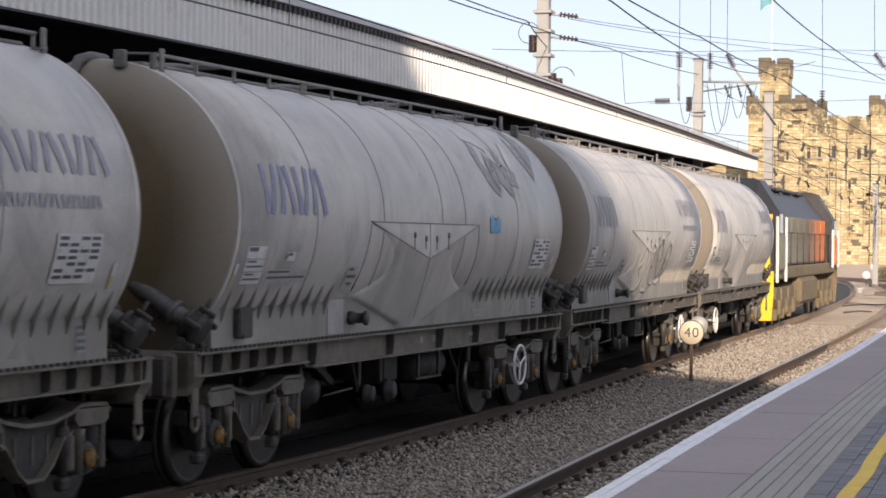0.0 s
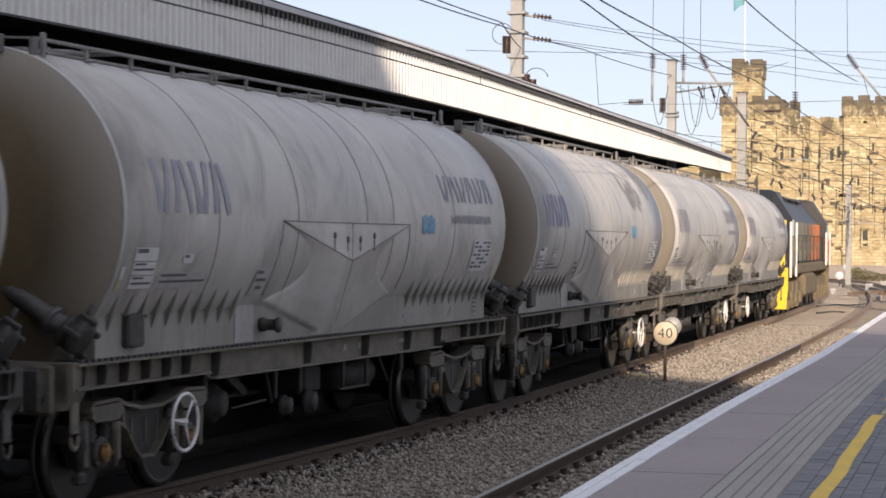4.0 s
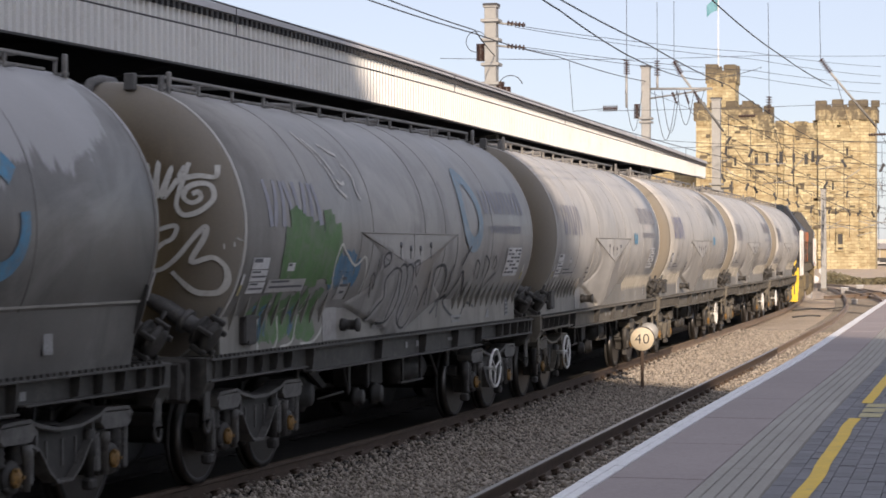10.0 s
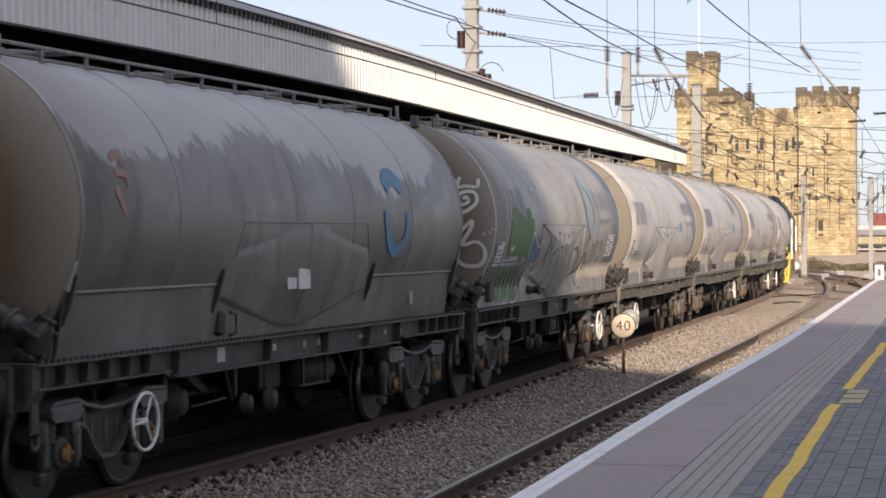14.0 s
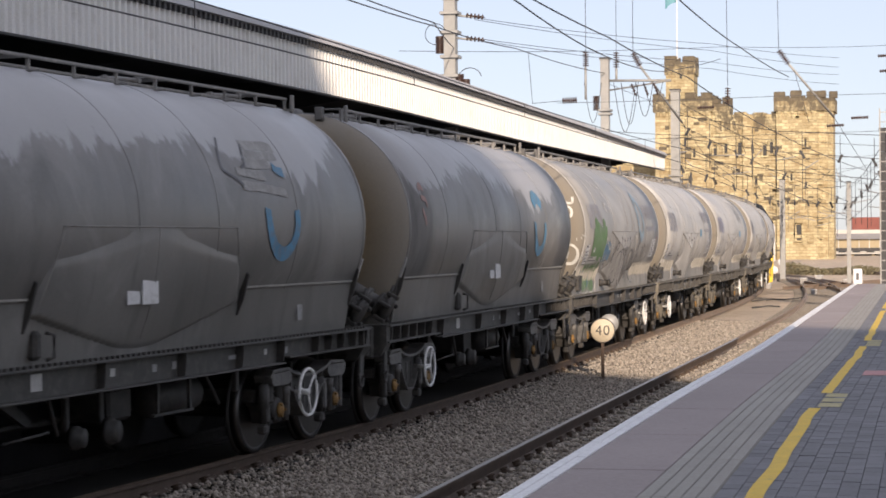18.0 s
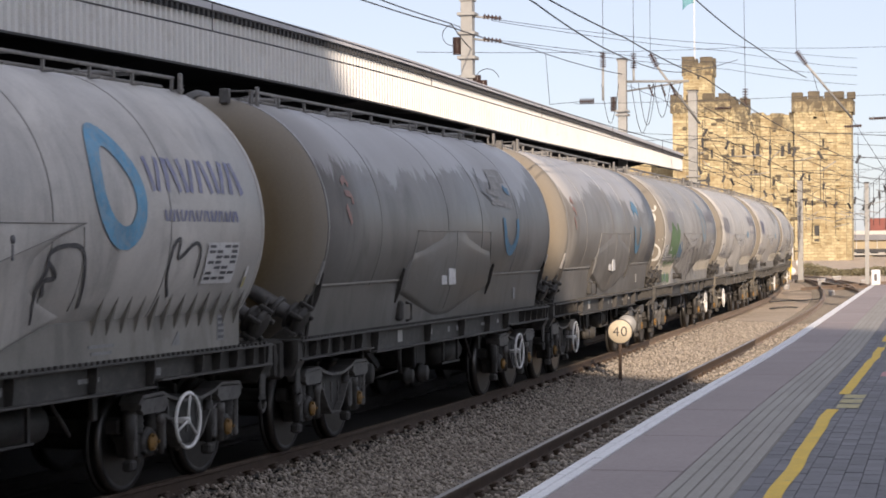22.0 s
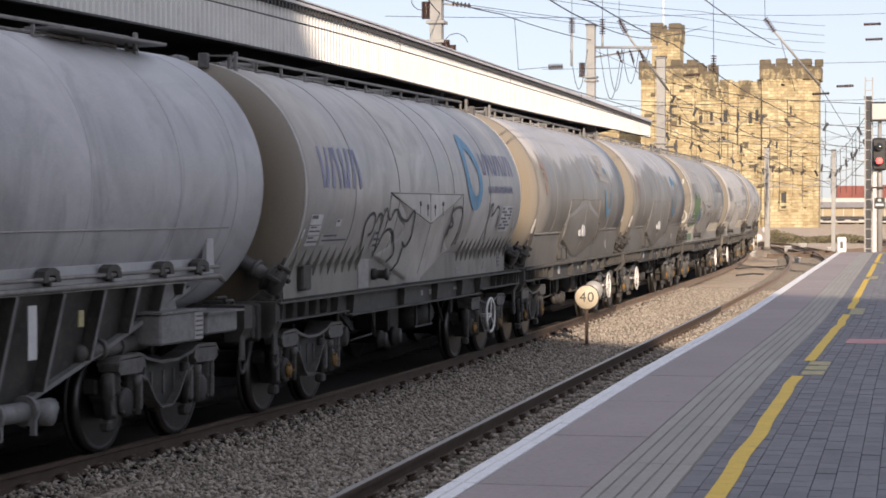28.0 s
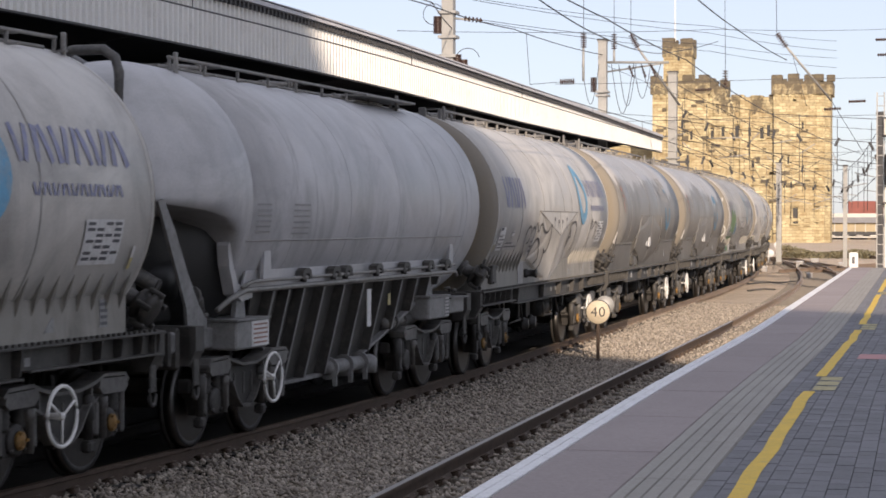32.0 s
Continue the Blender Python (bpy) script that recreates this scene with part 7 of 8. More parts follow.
        g.tube([(s * 1.24, -4.0, 1.56), (s * 1.255, -3.7, 1.615), (s * 1.255, 4.35, 1.64)], 0.018, 8)
        part("waist_rail", g, M_WALKWAY, t, "tubular rail along the tank's waist")
        part("side_band", Geo().prism([(-3.85, 1.5), (-3.7, 1.72), (4.3, 1.72), (4.5, 1.5)], 0.02, "yz", s * 1.16 - 0.01), M_TANK_C, t, "grey band between tank and waist rail")
        part("weld_seam", Geo().tube([(s * (side_x(2.02, r, cz) + 0.002), -4.05, 2.02), (s * (side_x(2.02, r, cz) + 0.002), 4.5, 2.02)], 0.008, 5), M_PATCH, t)
        lower = Geo()
        lower.add([(s * 1.15, 4.4, 1.7), (s * 1.15, 4.45, 1.55), (s * 0.9, 5.0, 1.85), (s * 1.1, 4.95, 2.0)], [(0, 1, 2, 3)])
        part("corner_sheet", lower, M_TANK_C, t)
        for a, b in ((-3.42, -3.2), (4.02, 4.2)):
            part("support_foot", Geo().prism([(a, 1.62), (b + 0.04, 1.62), (b, 2.03), (a + 0.06, 2.05)], 0.04, "yz", s * 1.235 - 0.02), M_TANK_C, t)

        # hopper side that falls inwards, and the ribs on it
        def at(z):
            return 1.12 - 0.24 * (1.5 - z)

        env_y, env_z = (-3.4, -3.3, -2.3, -2.1, 0.3, 2.0, 3.3, 3.8), (1.45, 1.15, 0.6, 0.47, 0.47, 0.92, 1.3, 1.45)
        side = [(-3.4, 1.5), (3.8, 1.5), (3.8, 1.45), (3.3, 1.3), (2.0, 0.92), (0.3, 0.47), (-2.1, 0.47), (-2.3, 0.6), (-3.3, 1.15)]
        g = Geo()
        k = len(side)
        g.add([(s * at(z), y, z) for y, z in side] + [(s * (at(z) - 0.02), y, z) for y, z in side], [tuple(range(k)), tuple(range(k, 2 * k))] + [(i, (i + 1) % k, k + (i + 1) % k, k + i) for i in range(k)])
        part("hopper_side", g, M_FRAME, t, "dark hopper side falling inwards")
        g = Geo()
        for (y0, z0), (y1, z1) in zip(side[2:-1], side[3:]):
            g.add([(s * (at(z) + d), y, z + e) for y, z in ((y0, z0), (y1, z1)) for d, e in ((-0.05, -0.02), (0.08, -0.02), (0.08, 0.02), (-0.05, 0.02))], [(0, 1, 5, 4), (1, 2, 6, 5), (2, 3, 7, 6), (3, 0, 4, 7), (0, 1, 2, 3), (4, 5, 6, 7)])
        part("hopper_lip", g, M_HOPRIB, t)
        for y in (-3.05, -2.55, -2.05, -1.35, -0.6, 0.15, 1.0, 1.8, 2.5, 3.1, 3.55):
            zb = float(np.interp(y, env_y, env_z)) + 0.02
            g, e = Geo(), Geo()
            # dark sides and light outer edges put the fall of skylight into the colours
            for gg, x0, x1, w in ((g, 0.0, 0.12, 0.016), (e, 0.12, 0.128, 0.05)):
                gg.add([(s * (at(z) + x), y + b, z) for z in (1.5, zb) for x, b in ((x0, -w / 2), (x1, -w / 2), (x1, w / 2), (x0, w / 2))], [(0, 1, 5, 4), (1, 2, 6, 5), (2, 3, 7, 6), (3, 0, 4, 7), (0, 1, 2, 3), (4, 5, 6, 7)])
            rib = part("hopper_rib", g, M_FRAME, t, "dark steel hopper rib leaning inwards")
            part("rib_edge", e, M_HOPRIB, rib, "grey rib edge, lighter than its sides")
    for y in (-2.05, -1.0, -0.55, 0.7, 1.9, 3.05, 3.9):
        g = Geo().prism([(y - 0.16, 1.6), (y - 0.13, 1.69), (y - 0.05, 1.72), (y + 0.05, 1.72), (y + 0.13, 1.69), (y + 0.16, 1.6), (y + 0.08, 1.6), (y + 0.05, 1.66), (y - 0.05, 1.66), (y - 0.08, 1.6)], 0.09, "yz", 1.19)
        g.lathe([(0.0, 0.035), (0.06, 0.035), (0.06, 0.0)], 10, "x", (1.2, y, 1.6))
        part("rail_bracket", g, M_FRAME, t)
    part("underframe", Geo().box((0, -4.55, 1.08), (2.1, 1.9, 0.2), 0.02).box((0, 4.5, 1.08), (2.1, 1.6, 0.2), 0.02).box((0, 0, 1.15), (0.4, 8, 0.2)), M_HOPRIB, t, "grey underframe")
    for y, ln, lab in ((-3.85, 0.95, "pale grey cabinet with a warning panel"), (3.35, 1.0, "pale grey cabinet")):
        c = part("side_cabinet", Geo().box((1.08, y, 1.1), (0.44, ln, 0.29), 0.02).box((1.08, y, 1.25), (0.48, ln + 0.04, 0.02)), M_HOPRIB, t, lab)
        w = 0.5 if y < 0 else 0.2
        yy = y + ln / 2 - w / 2 - 0.02
        part("cabinet_panel", Geo().box((1.303, yy, 1.1), (0.006, w, 0.25), 0.0), M_LABEL if y < 0 else M_LABEL_DIM, c)
        for i in range(5):
            part("panel_line", Geo().box((1.308, yy, 1.19 - 0.045 * i), (0.004, w * 0.8, 0.018)), M_RED_FADED if y < 0 else M_INK, c)
        part("cabinet_post", Geo().prism([(y - 0.12, 1.25), (y + 0.2, 1.25), (y + 0.12, 1.5), (y - 0.04, 1.5)], 0.05, "yz", 1.1), M_HOPRIB, c)
    part("end_step", Geo().box((1.1, 4.45, 1.1), (0.3, 0.8, 0.22), 0.02).box((1.1, 4.45, 1.2), (0.4, 0.95, 0.02)), M_HOPRIB, t, "grey end step plate")
    g = Geo()
    g.tube([(1.0, -0.55, 0.55), (1.0, 1.2, 0.53)], 0.085, 12)
    for y in (-0.5, 0.1, 0.7):
        g.lathe([(0.0, 0.13), (0.05, 0.13)], 14, "y", (1.0, y, 0.54))
        g.box((1.08, y + 0.03, 0.42), (0.05, 0.04, 0.16))
    g.lathe([(0.9, 0.1), (1.14, 0.1), (1.14, 0.0)], 14, "x", (0, 0.95, 0.5))
    part("outlet_pipe", g, M_HOPRIB, t, "grey outlet pipe with flanges")
    g = Geo().tube([(1.0, 1.7, 0.95), (1.0, 3.1, 0.98)], 0.075, 10)
    for y in (2.1, 2.5):
        g.lathe([(0.0, 0.1), (0.06, 0.1)], 12, "y", (1.0, y, 0.965))
    part("frame_pipe", g, M_PIPE, t)
    part("notice", Geo().prism([(0.4, 1.42), (0.55, 1.42), (0.55, 0.98), (0.4, 0.98)], 0.01, "yz", 1.2), M_LABEL, t, "white notice strip between the ribs")
    part("yellow_notice", Geo().box((1.17, 1.45, 1.27), (0.01, 0.1, 0.14)), M_YPALE, t)
    walkway(t, -4.0, 4.0, 0.45, 3.77)
    part("walk_plank", Geo().box((0.5, 3.3, 3.81), (0.34, 2.3, 0.03), 0.006), M_WALKWAY, t)
    part("vent_pipe", Geo().tube([(-0.2, -4.6, 3.74), (-0.1, -5.3, 3.8), (0.1, -5.5, 3.82), (0.4, -5.5, 3.82), (0.52, -5.5, 3.74), (0.56, -5.5, 3.6), (0.56, -5.52, 3.1)], 0.05, 10), M_PIPE, t, "bent grey vent pipe over the tank end")
    part("lower_pipe", Geo().tube([(-0.4, -5.2, 2.1), (0.4, -5.35, 1.85), (0.9, -5.4, 1.6)], 0.08, 10), M_PIPE, t)
    add_ends(t, 5.2)
    for y in (-3.45, 3.45):
        add_bogie(t, y, False)
    for i in range(6):
        hug("stencil", -3.9, -3.45, 2.1 + 0.055 * i, 2.12 + 0.055 * i, M_MARK, t, "", 0.008, r)
        hug("stencil", -2.75, -2.2, 2.08 + 0.06 * i, 2.1 + 0.06 * i, M_MARK, t, "", 0.008, r)
    return t


# ---- the locomotive ----
def locomotive():
    t = thing("locomotive", "black and orange diesel locomotive with yellow cab ends", "locomotive")

    def hull(name, y0, y1, z0, z1, w, cham, mat, label="", taper=0.0):
        g = Geo()
        h = w / 2
        sec = [(-h, z0), (h, z0), (h, z1 - cham * 1.2), (h - cham, z1), (-h + cham, z1), (-h, z1 - cham * 1.2)]
        for y, k in ((y0, 0), (y1, taper)):
            g.v += [(x * (1 - 0.08 * k), y, z if z < z1 - cham * 1.3 else z - 0.25 * k) for x, z in sec]
        for i in range(6):
            j = (i + 1) % 6
            g.f.append((i, j, 6 + j, 6 + i))
        g.f += [tuple(range(6)), tuple(range(6, 12))]
        g.s += [False] * 8
        g.k += [0] * 8
        return part(name, g, mat, t, label)

    hull("engine_hood", -7.7, 7.7, 1.62, 3.72, 2.06, 0.62, M_LOCO_BLACK, "black engine hood with sloped shoulders")
    for s in (-1, 1):
        for i in range(8):
            y = -6.6 + 1.88 * i
            p = part("side_panel", Geo().box((s * 1.035, y, 2.3), (0.05, 1.8, 1.3), 0.02), M_LOCO_SIDE, t, "grimy hood door, orange towards the front cab")
            for k in range(4):
                part("louvre", Geo().box((s * 1.06, y, 2.6 + 0.07 * k), (0.03, 1.3, 0.025)), M_LOCO_SIDE, p)
            part("door_handle", Geo().box((s * 1.07, y + 0.6, 2.1), (0.03, 0.04, 0.2)), M_FRAME, p)
        part("hand_rail", Geo().tube([(s * 1.22, -7.5, 2.5), (s * 1.22, 7.5, 2.5)], 0.018, 6), M_FRAME, t)
        for i in range(9):
            part("rail_post", Geo().tube([(s * 1.22, -7.4 + 1.85 * i, 1.6), (s * 1.22, -7.4 + 1.85 * i, 2.5)], 0.016, 6), M_FRAME, t)
    for e in (-1, 1):
        g = Geo()
        for y, zt, hw in ((e * 7.6, 3.86, 1.28), (e * 9.0, 3.84, 1.28), (e * 9.75, 3.05, 1.24), (e * 10.1, 2.5, 1.2), (e * 10.2, 1.5, 1.2)):
            g.v += [(-hw, y, 1.5), (hw, y, 1.5), (hw, y, max(1.55, zt - 0.85)), (hw - 0.55, y, zt), (-hw + 0.55, y, zt), (-hw, y, max(1.55, zt - 0.85))]
        for j in range(4):
            for i in range(6):
                k = (i + 1) % 6
                g.f.append((6 * j + i, 6 * j + k, 6 * j + 6 + k, 6 * j + 6 + i))
                g.s.append(False)
                g.k.append(0)
        g.f += [tuple(range(6)), tuple(range(24, 30))]
        g.s += [False] * 2
        g.k += [0] * 2
        c = part("cab", g, M_LOCO_BLACK, t, "black sloping cab")
        part("warning_panel", Geo().prism([(e * 9.6, 2.95), (e * 9.98, 2.62), (e * 10.14, 2.45), (e * 10.23, 1.3), (e * 10.19, 1.3), (e * 10.08, 2.4), (e * 9.6, 2.9)], 2.3, "yz", -1.15), M_LOCO_YELLOW, c, "yellow warning panel")
        part("windscreen", Geo().prism([(e * 9.06, 3.8), (e * 9.7, 3.12), (e * 9.72, 3.16), (e * 9.08, 3.86)], 1.3, "yz", -0.65), M_DARKGLASS, c, "black windscreen")
        part("cab_roof", Geo().box((0, e * 8.3, 3.87), (1.2, 1.3, 0.06), 0.03), M_LOCO_BLACK, c)
        for s in (-1, 1):
            part("side_window", Geo().box((s * 1.285, e * 8.75, 2.72), (0.03, 0.6, 0.5), 0.01), M_GLASS_SKY, c, "cab side window tinted pale for the sky's reflection")
            part("cab_side", Geo().box((s * 1.275, e * 8.75, 1.98), (0.05, 2.0, 0.9), 0.02), M_LOCO_PALE if e < 0 else M_ORANGE, c, "grimy pale lower cab side" if e < 0 else "orange lower cab side")
            if e > 0:
                part("cab_door", Geo().box((s * 1.31, 8.5, 1.98), (0.03, 0.7, 0.86), 0.01), M_ORANGE, c, "orange cab door")
                part("door_window", Geo().box((s * 1.325, 8.3, 2.1), (0.02, 0.12, 0.5), 0.01), M_DARKGLASS, c)
            for y in (e * 7.65, e * 9.85):
                part("corner_pillar", Geo().box((s * 1.3, y, 2.05), (0.08, 0.13 if e > 0 else 0.07, 1.25 if e > 0 else 1.7), 0.02), M_LABEL, c, "white grab post at the cab corner")
            part("lamp", Geo().lathe([(0, 0.09), (0.05, 0.1), (0.06, 0.0)] if e > 0 else [(0, 0.09), (-0.05, 0.1), (-0.06, 0)], 14, "y", (s * 0.75, e * 10.2, 1.8)), M_DARKGLASS, c)
        part("plough", Geo().prism([(-1.2, 0.25), (1.2, 0.25), (1.25, 0.9), (1.25, 1.5), (-1.25, 1.5), (-1.25, 0.9)], 0.12, "xz", e * 10.2 - 0.06), M_LOCO_YELLOW if e < 0 else M_LOCO_DIRT, t, "dirty buffer beam")
        for s in (-1, 1):
            b = part("buffer", BUFFER, None, t)
            b.matrix_basis = Matrix.Translation((s * 0.87, e * 10.25, 1.03)) @ Matrix.Rotation(0 if e > 0 else math.pi, 4, "Z")
    part("underframe", Geo().box((0, 0, 1.42), (2.4, 20.2, 0.34), 0.04), M_LOCO_DIRT, t, "grey-brown frame")
    part("fuel_tank", Geo().box((0, 0, 0.85), (2.5, 5.2, 0.8), 0.12), M_LOCO_DIRT, t, "grimy fuel tank")
    for y in (-6.4, 6.4):
        g = Geo()
        for s in (-1, 1):
            g.prism([(-2.5, 0.75), (-2.3, 1.05), (2.3, 1.05), (2.5, 0.75), (2.2, 0.5), (-2.2, 0.5)], 0.16, "yz", s * 1.1 - 0.08)
            for e in (-1.85, 0, 1.85):
                g.box((s * 1.14, e, 0.52), (0.24, 0.5, 0.42), 0.05)
                g.box((s * 1.12, e + 0.55, 0.85), (0.2, 0.3, 0.4), 0.04)
                g.box((s * 1.12, e - 0.5, 0.35), (0.14, 0.2, 0.3), 0.03)
        g.box((0, 0, 0.8), (1.9, 4.0, 0.3), 0.03)
        b = part("bogie", g, M_LOCO_DIRT, t, "three-axle bogie caked in brown dirt")
        b.matrix_basis = Matrix.Translation((0, y, 0))
        for e in (-1.85, 0, 1.85):
            w = part("wheelset", WHEELSET, None, b)
            w.matrix_basis = Matrix.Translation((0, e, WR))
    for y in (-5, -2, 1, 4):
        part("roof_grille", Geo().box((0, y, 3.76), (1.1, 2.2, 0.1), 0.03), M_LOCO_BLACK, t)
    part("exhaust", Geo().box((0, 5.9, 3.78), (0.7, 0.9, 0.2), 0.04), M_FRAME, t)
    return t


WAGON_A = base_tank_wagon("A", M_TANK)
WAGONS = {1: WAGON_A}
for n in (2, 3, 4, 5, 8, 10):
    WAGONS[n] = copy_thing(WAGON_A, Matrix.Identity(4))
WAGONS[6] = base_tank_wagon("B", M_TANK_B)
tagged(WAGONS[6], "dark grey cement tank wagon with plain skirts and peeling dust")
WAGONS[7] = copy_thing(WAGONS[6], Matrix.Identity(4))
WAGONS[9] = hopper_wagon()
LOCO = locomotive()


def bogies_of(t):
    return sorted([c for c in t.children if c.name.split(".")[0] == "bogie"], key=lambda c: c.matrix_basis.translation.y)


for n, end, lean in ((1, 0, 0.2), (2, 1, 0.9), (3, 1, 0.0), (4, 0, 0.5), (5, 1, 0.0), (6, 0, 0.7), (7, 1, 0.4), (8, 1, 1.0), (9, 0, 0.3), (10, 1, 0.1)):
    add_handwheel(bogies_of(WAGONS[n])[end], (0.32 if n == 9 else 0.38) if end == 0 else -0.36, lean)

for n in (5,):  # duller paint on the most sprayed wagon
    for c in WAGONS[n].children:
        if c.name.split(".")[0] in ("tank", "hopper"):
            c.material_slots[0].link = "OBJECT"
            c.material_slots[0].material = M_TANK_D
for n in (1, 2, 3, 4):  # the leading wagons' paler frames: ochre dust, with sunlight put into the colour
    for c in WAGONS[n].children:
        if c.name.split(".")[0] in ("solebar", "headstock", "bogie", "valve"):
            c.material_slots[0].link = "OBJECT"
            c.material_slots[0].material = M_FRAME_LIT_DUSTY


# ---- lettering, panels and graffiti of each wagon ----
dress(WAGONS[1], None, M_BLUE_PALE, M_BLUE_PALE)
dress(WAGONS[2], None, M_BLUE_PALE, M_BLUE_PALE)
dress(WAGONS[3], None, None, M_BLUE)
dress(WAGONS[4], None, M_BLUE_PALE, M_BLUE_PALE)
dress(WAGONS[5], M_CYAN_PALE, M_BLUE_PALE, M_BLUE_PALE)
dress(WAGONS[8], M_CYAN, M_BLUE, M_BLUE)
dress(WAGONS[10], M_CYAN, M_BLUE, M_BLUE)
tagged(WAGONS[2], "grey cement tank wagon with white outlined graffiti on its side")
tagged(WAGONS[3], "grey cement tank wagon with faded blue lettering and wiped patches")
tagged(WAGONS[5], "grey tank wagon with green and blue graffiti and a tagged end")
tagged(WAGONS[8], "grey tank wagon with a blue ring emblem and black graffiti loops")
tagged(WAGONS[10], "grey tank wagon with dark blue lettering bars")
for n in (3, 4):
    g = Geo()
    for i in range(5):
        stroke(g, [(2.25 + 0.08 * i, 2.3 + 0.03 * (i % 2)), (2.27 + 0.08 * i, 2.4), (2.25 + 0.08 * i, 2.5 - 0.04 * (i % 3))], 0.14, on_side(0.007 + 0.0005 * i), 4)
    part("blue_smear", g, M_CYAN, WAGONS[n], "small sky-blue paint smear")
for n in (6, 7):
    t = WAGONS[n]
    ring(t, 3.0 if n == 7 else 2.84, 2.5 if n == 7 else 2.45, 0.38, M_CYAN_WORN, "worn sky-blue arc of an emblem", 3.0, 6.4, 0.14)
    if n == 6:
        ring(t, 2.84, 2.5, 0.38, M_CYAN_WORN, "", 0.7, 2.4, 0.2)
    part("white_label", Geo().box((hop_x(-0.25, 1.82, "B") + 0.012, -0.25, 1.835), (0.012, 0.34, 0.31)), M_LABEL, t, "white label stuck on the hopper")
    part("white_label", Geo().box((hop_x(-0.56, 1.76, "B") + 0.008, -0.56, 1.76), (0.012, 0.27, 0.15)), M_LABEL, t)
    g = Geo()
    for pts in ([(-4.95, 2.86), (-4.8, 2.92), (-4.72, 2.84)], [(-4.92, 2.76), (-4.72, 2.74), (-4.68, 2.64)], [(-4.95, 2.62), (-4.85, 2.5), (-4.8, 2.42)]):
        stroke(g, pts, 0.09, on_side(), 5)
    part("red_emblem", g, M_RED_FADED, t, "small faded red emblem")
    part("stencil", Geo().box((1.195, 4.0, 1.5), (0.006, 0.16, 0.22)), M_MARK, t)
    for y, w in ((-2.15, 0.2), (-0.7, 0.1), (3.0, 0.08)):
        part("frame_plate", Geo().box((1.184, y, 1.1), (0.006, w, w * 0.7)), M_LABEL_DIM, t)
part("dome_tag", Geo().box((0, 0, 0), (0.12, 0.012, 0.16), m=Matrix.Translation((0.3, -RIM - 0.9 * DOME - 0.02, 2.9)) @ Matrix.Rotation(radians(10), 4, "Z")), M_LOCO_YELLOW, WAGONS[3], "small yellow tag on the domed end")


def wiped(t, name, mat, label, lines, w, lift=0.005):
    """Broad smears where the dust was wiped or the paint has come away, one part each."""
    for i, pts in enumerate(lines):
        g = Geo()
        stroke(g, pts, w, on_side(lift + 0.0004 * i), 6)
        part(name, g, mat, t, label)


wiped(WAGONS[3], "wiped_patch", M_WIPED, "dark wiped patch in the dust near the tank top", (
    ((2.55, 3.4), (2.4, 3.15), (2.6, 2.92), (2.85, 2.83)), ((2.9, 3.25), (2.75, 3.05), (2.95, 2.88)), ((3.1, 3.2), (3.05, 3.0), (3.45, 2.82)),
    ((3.4, 3.32), (3.33, 3.09), (3.77, 2.96)), ((5.2, 3.68), (5.15, 3.5), (4.95, 3.3)), ((5.0, 3.6), (4.95, 3.4), (4.8, 3.2)), ((4.75, 3.5), (4.55, 3.3), (4.75, 3.05))), 0.24)
wiped(WAGONS[3], "dust_streak", M_DUST_PALE, "pale run of cement dust", (((2.4, 3.5), (2.84, 3.44), (3.1, 3.33)), ((4.1, 3.44), (3.8, 3.25), (3.7, 3.1))), 0.13, 0.009)
wiped(WAGONS[5], "dust_streak", M_DUST_PALE, "broken pale streak of dried cement", (
    ((-3.21, 3.43), (-3.12, 3.33), (-3.01, 3.23), (-2.95, 3.1)), ((-2.9, 3.08), (-2.77, 2.87), (-2.63, 2.8), (-2.51, 2.76)), ((-2.66, 3.32), (-2.45, 3.25), (-2.27, 3.22)),
    ((-2.3, 3.12), (-2.12, 2.99), (-2.16, 2.85), (-2.06, 2.75)), ((-3.05, 3.36), (-2.86, 3.2), (-2.7, 3.0)), ((-2.7, 2.95), (-2.6, 2.9), (-2.48, 2.92))), 0.04, 0.009)
wiped(WAGONS[7], "peeled_patch", M_PEELED, "torn pale patch of peeling paint", (
    ((2.4, 3.19), (2.85, 3.2), (3.3, 3.19)), ((2.35, 3.1), (2.8, 3.09), (3.25, 3.11)), ((2.25, 3.0), (2.7, 3.0), (2.95, 3.02)), ((1.95, 2.92), (2.3, 2.9), (2.7, 2.88)), ((2.0, 2.78), (2.6, 2.76), (3.2, 2.72))), 0.11)
wiped(WAGONS[7], "torn_edge", M_INK, "dark ragged edge of the peeling paint", (((1.84, 3.24), (1.62, 3.05), (1.6, 2.92), (1.8, 2.86), (2.04, 2.78)), ((2.42, 3.2), (2.3, 3.1), (2.25, 3.0), (2.1, 2.95))), 0.03, 0.009)
wiped(WAGONS[7], "emblem_fleck", M_CYAN_WORN, "sky-blue fleck of the old emblem", (((3.0, 2.99), (3.1, 2.95), (3.26, 2.93)),), 0.12, 0.009)
# white outlines on the second wagon
part("graffiti", scribble(-1.4, 2.3, 1.42, 2.3, 4, 0.07, 4), M_GRAF_WHITE, WAGONS[2], "white outlined graffiti letters")
part("graffiti_outline", scribble(-1.3, 2.2, 1.38, 2.24, 4, 0.03, 4), M_GRAF_DARK, WAGONS[2])
# the painted wagon: green cloud, blue letters, silver and black outlines, tagged end
W5 = WAGONS[5]


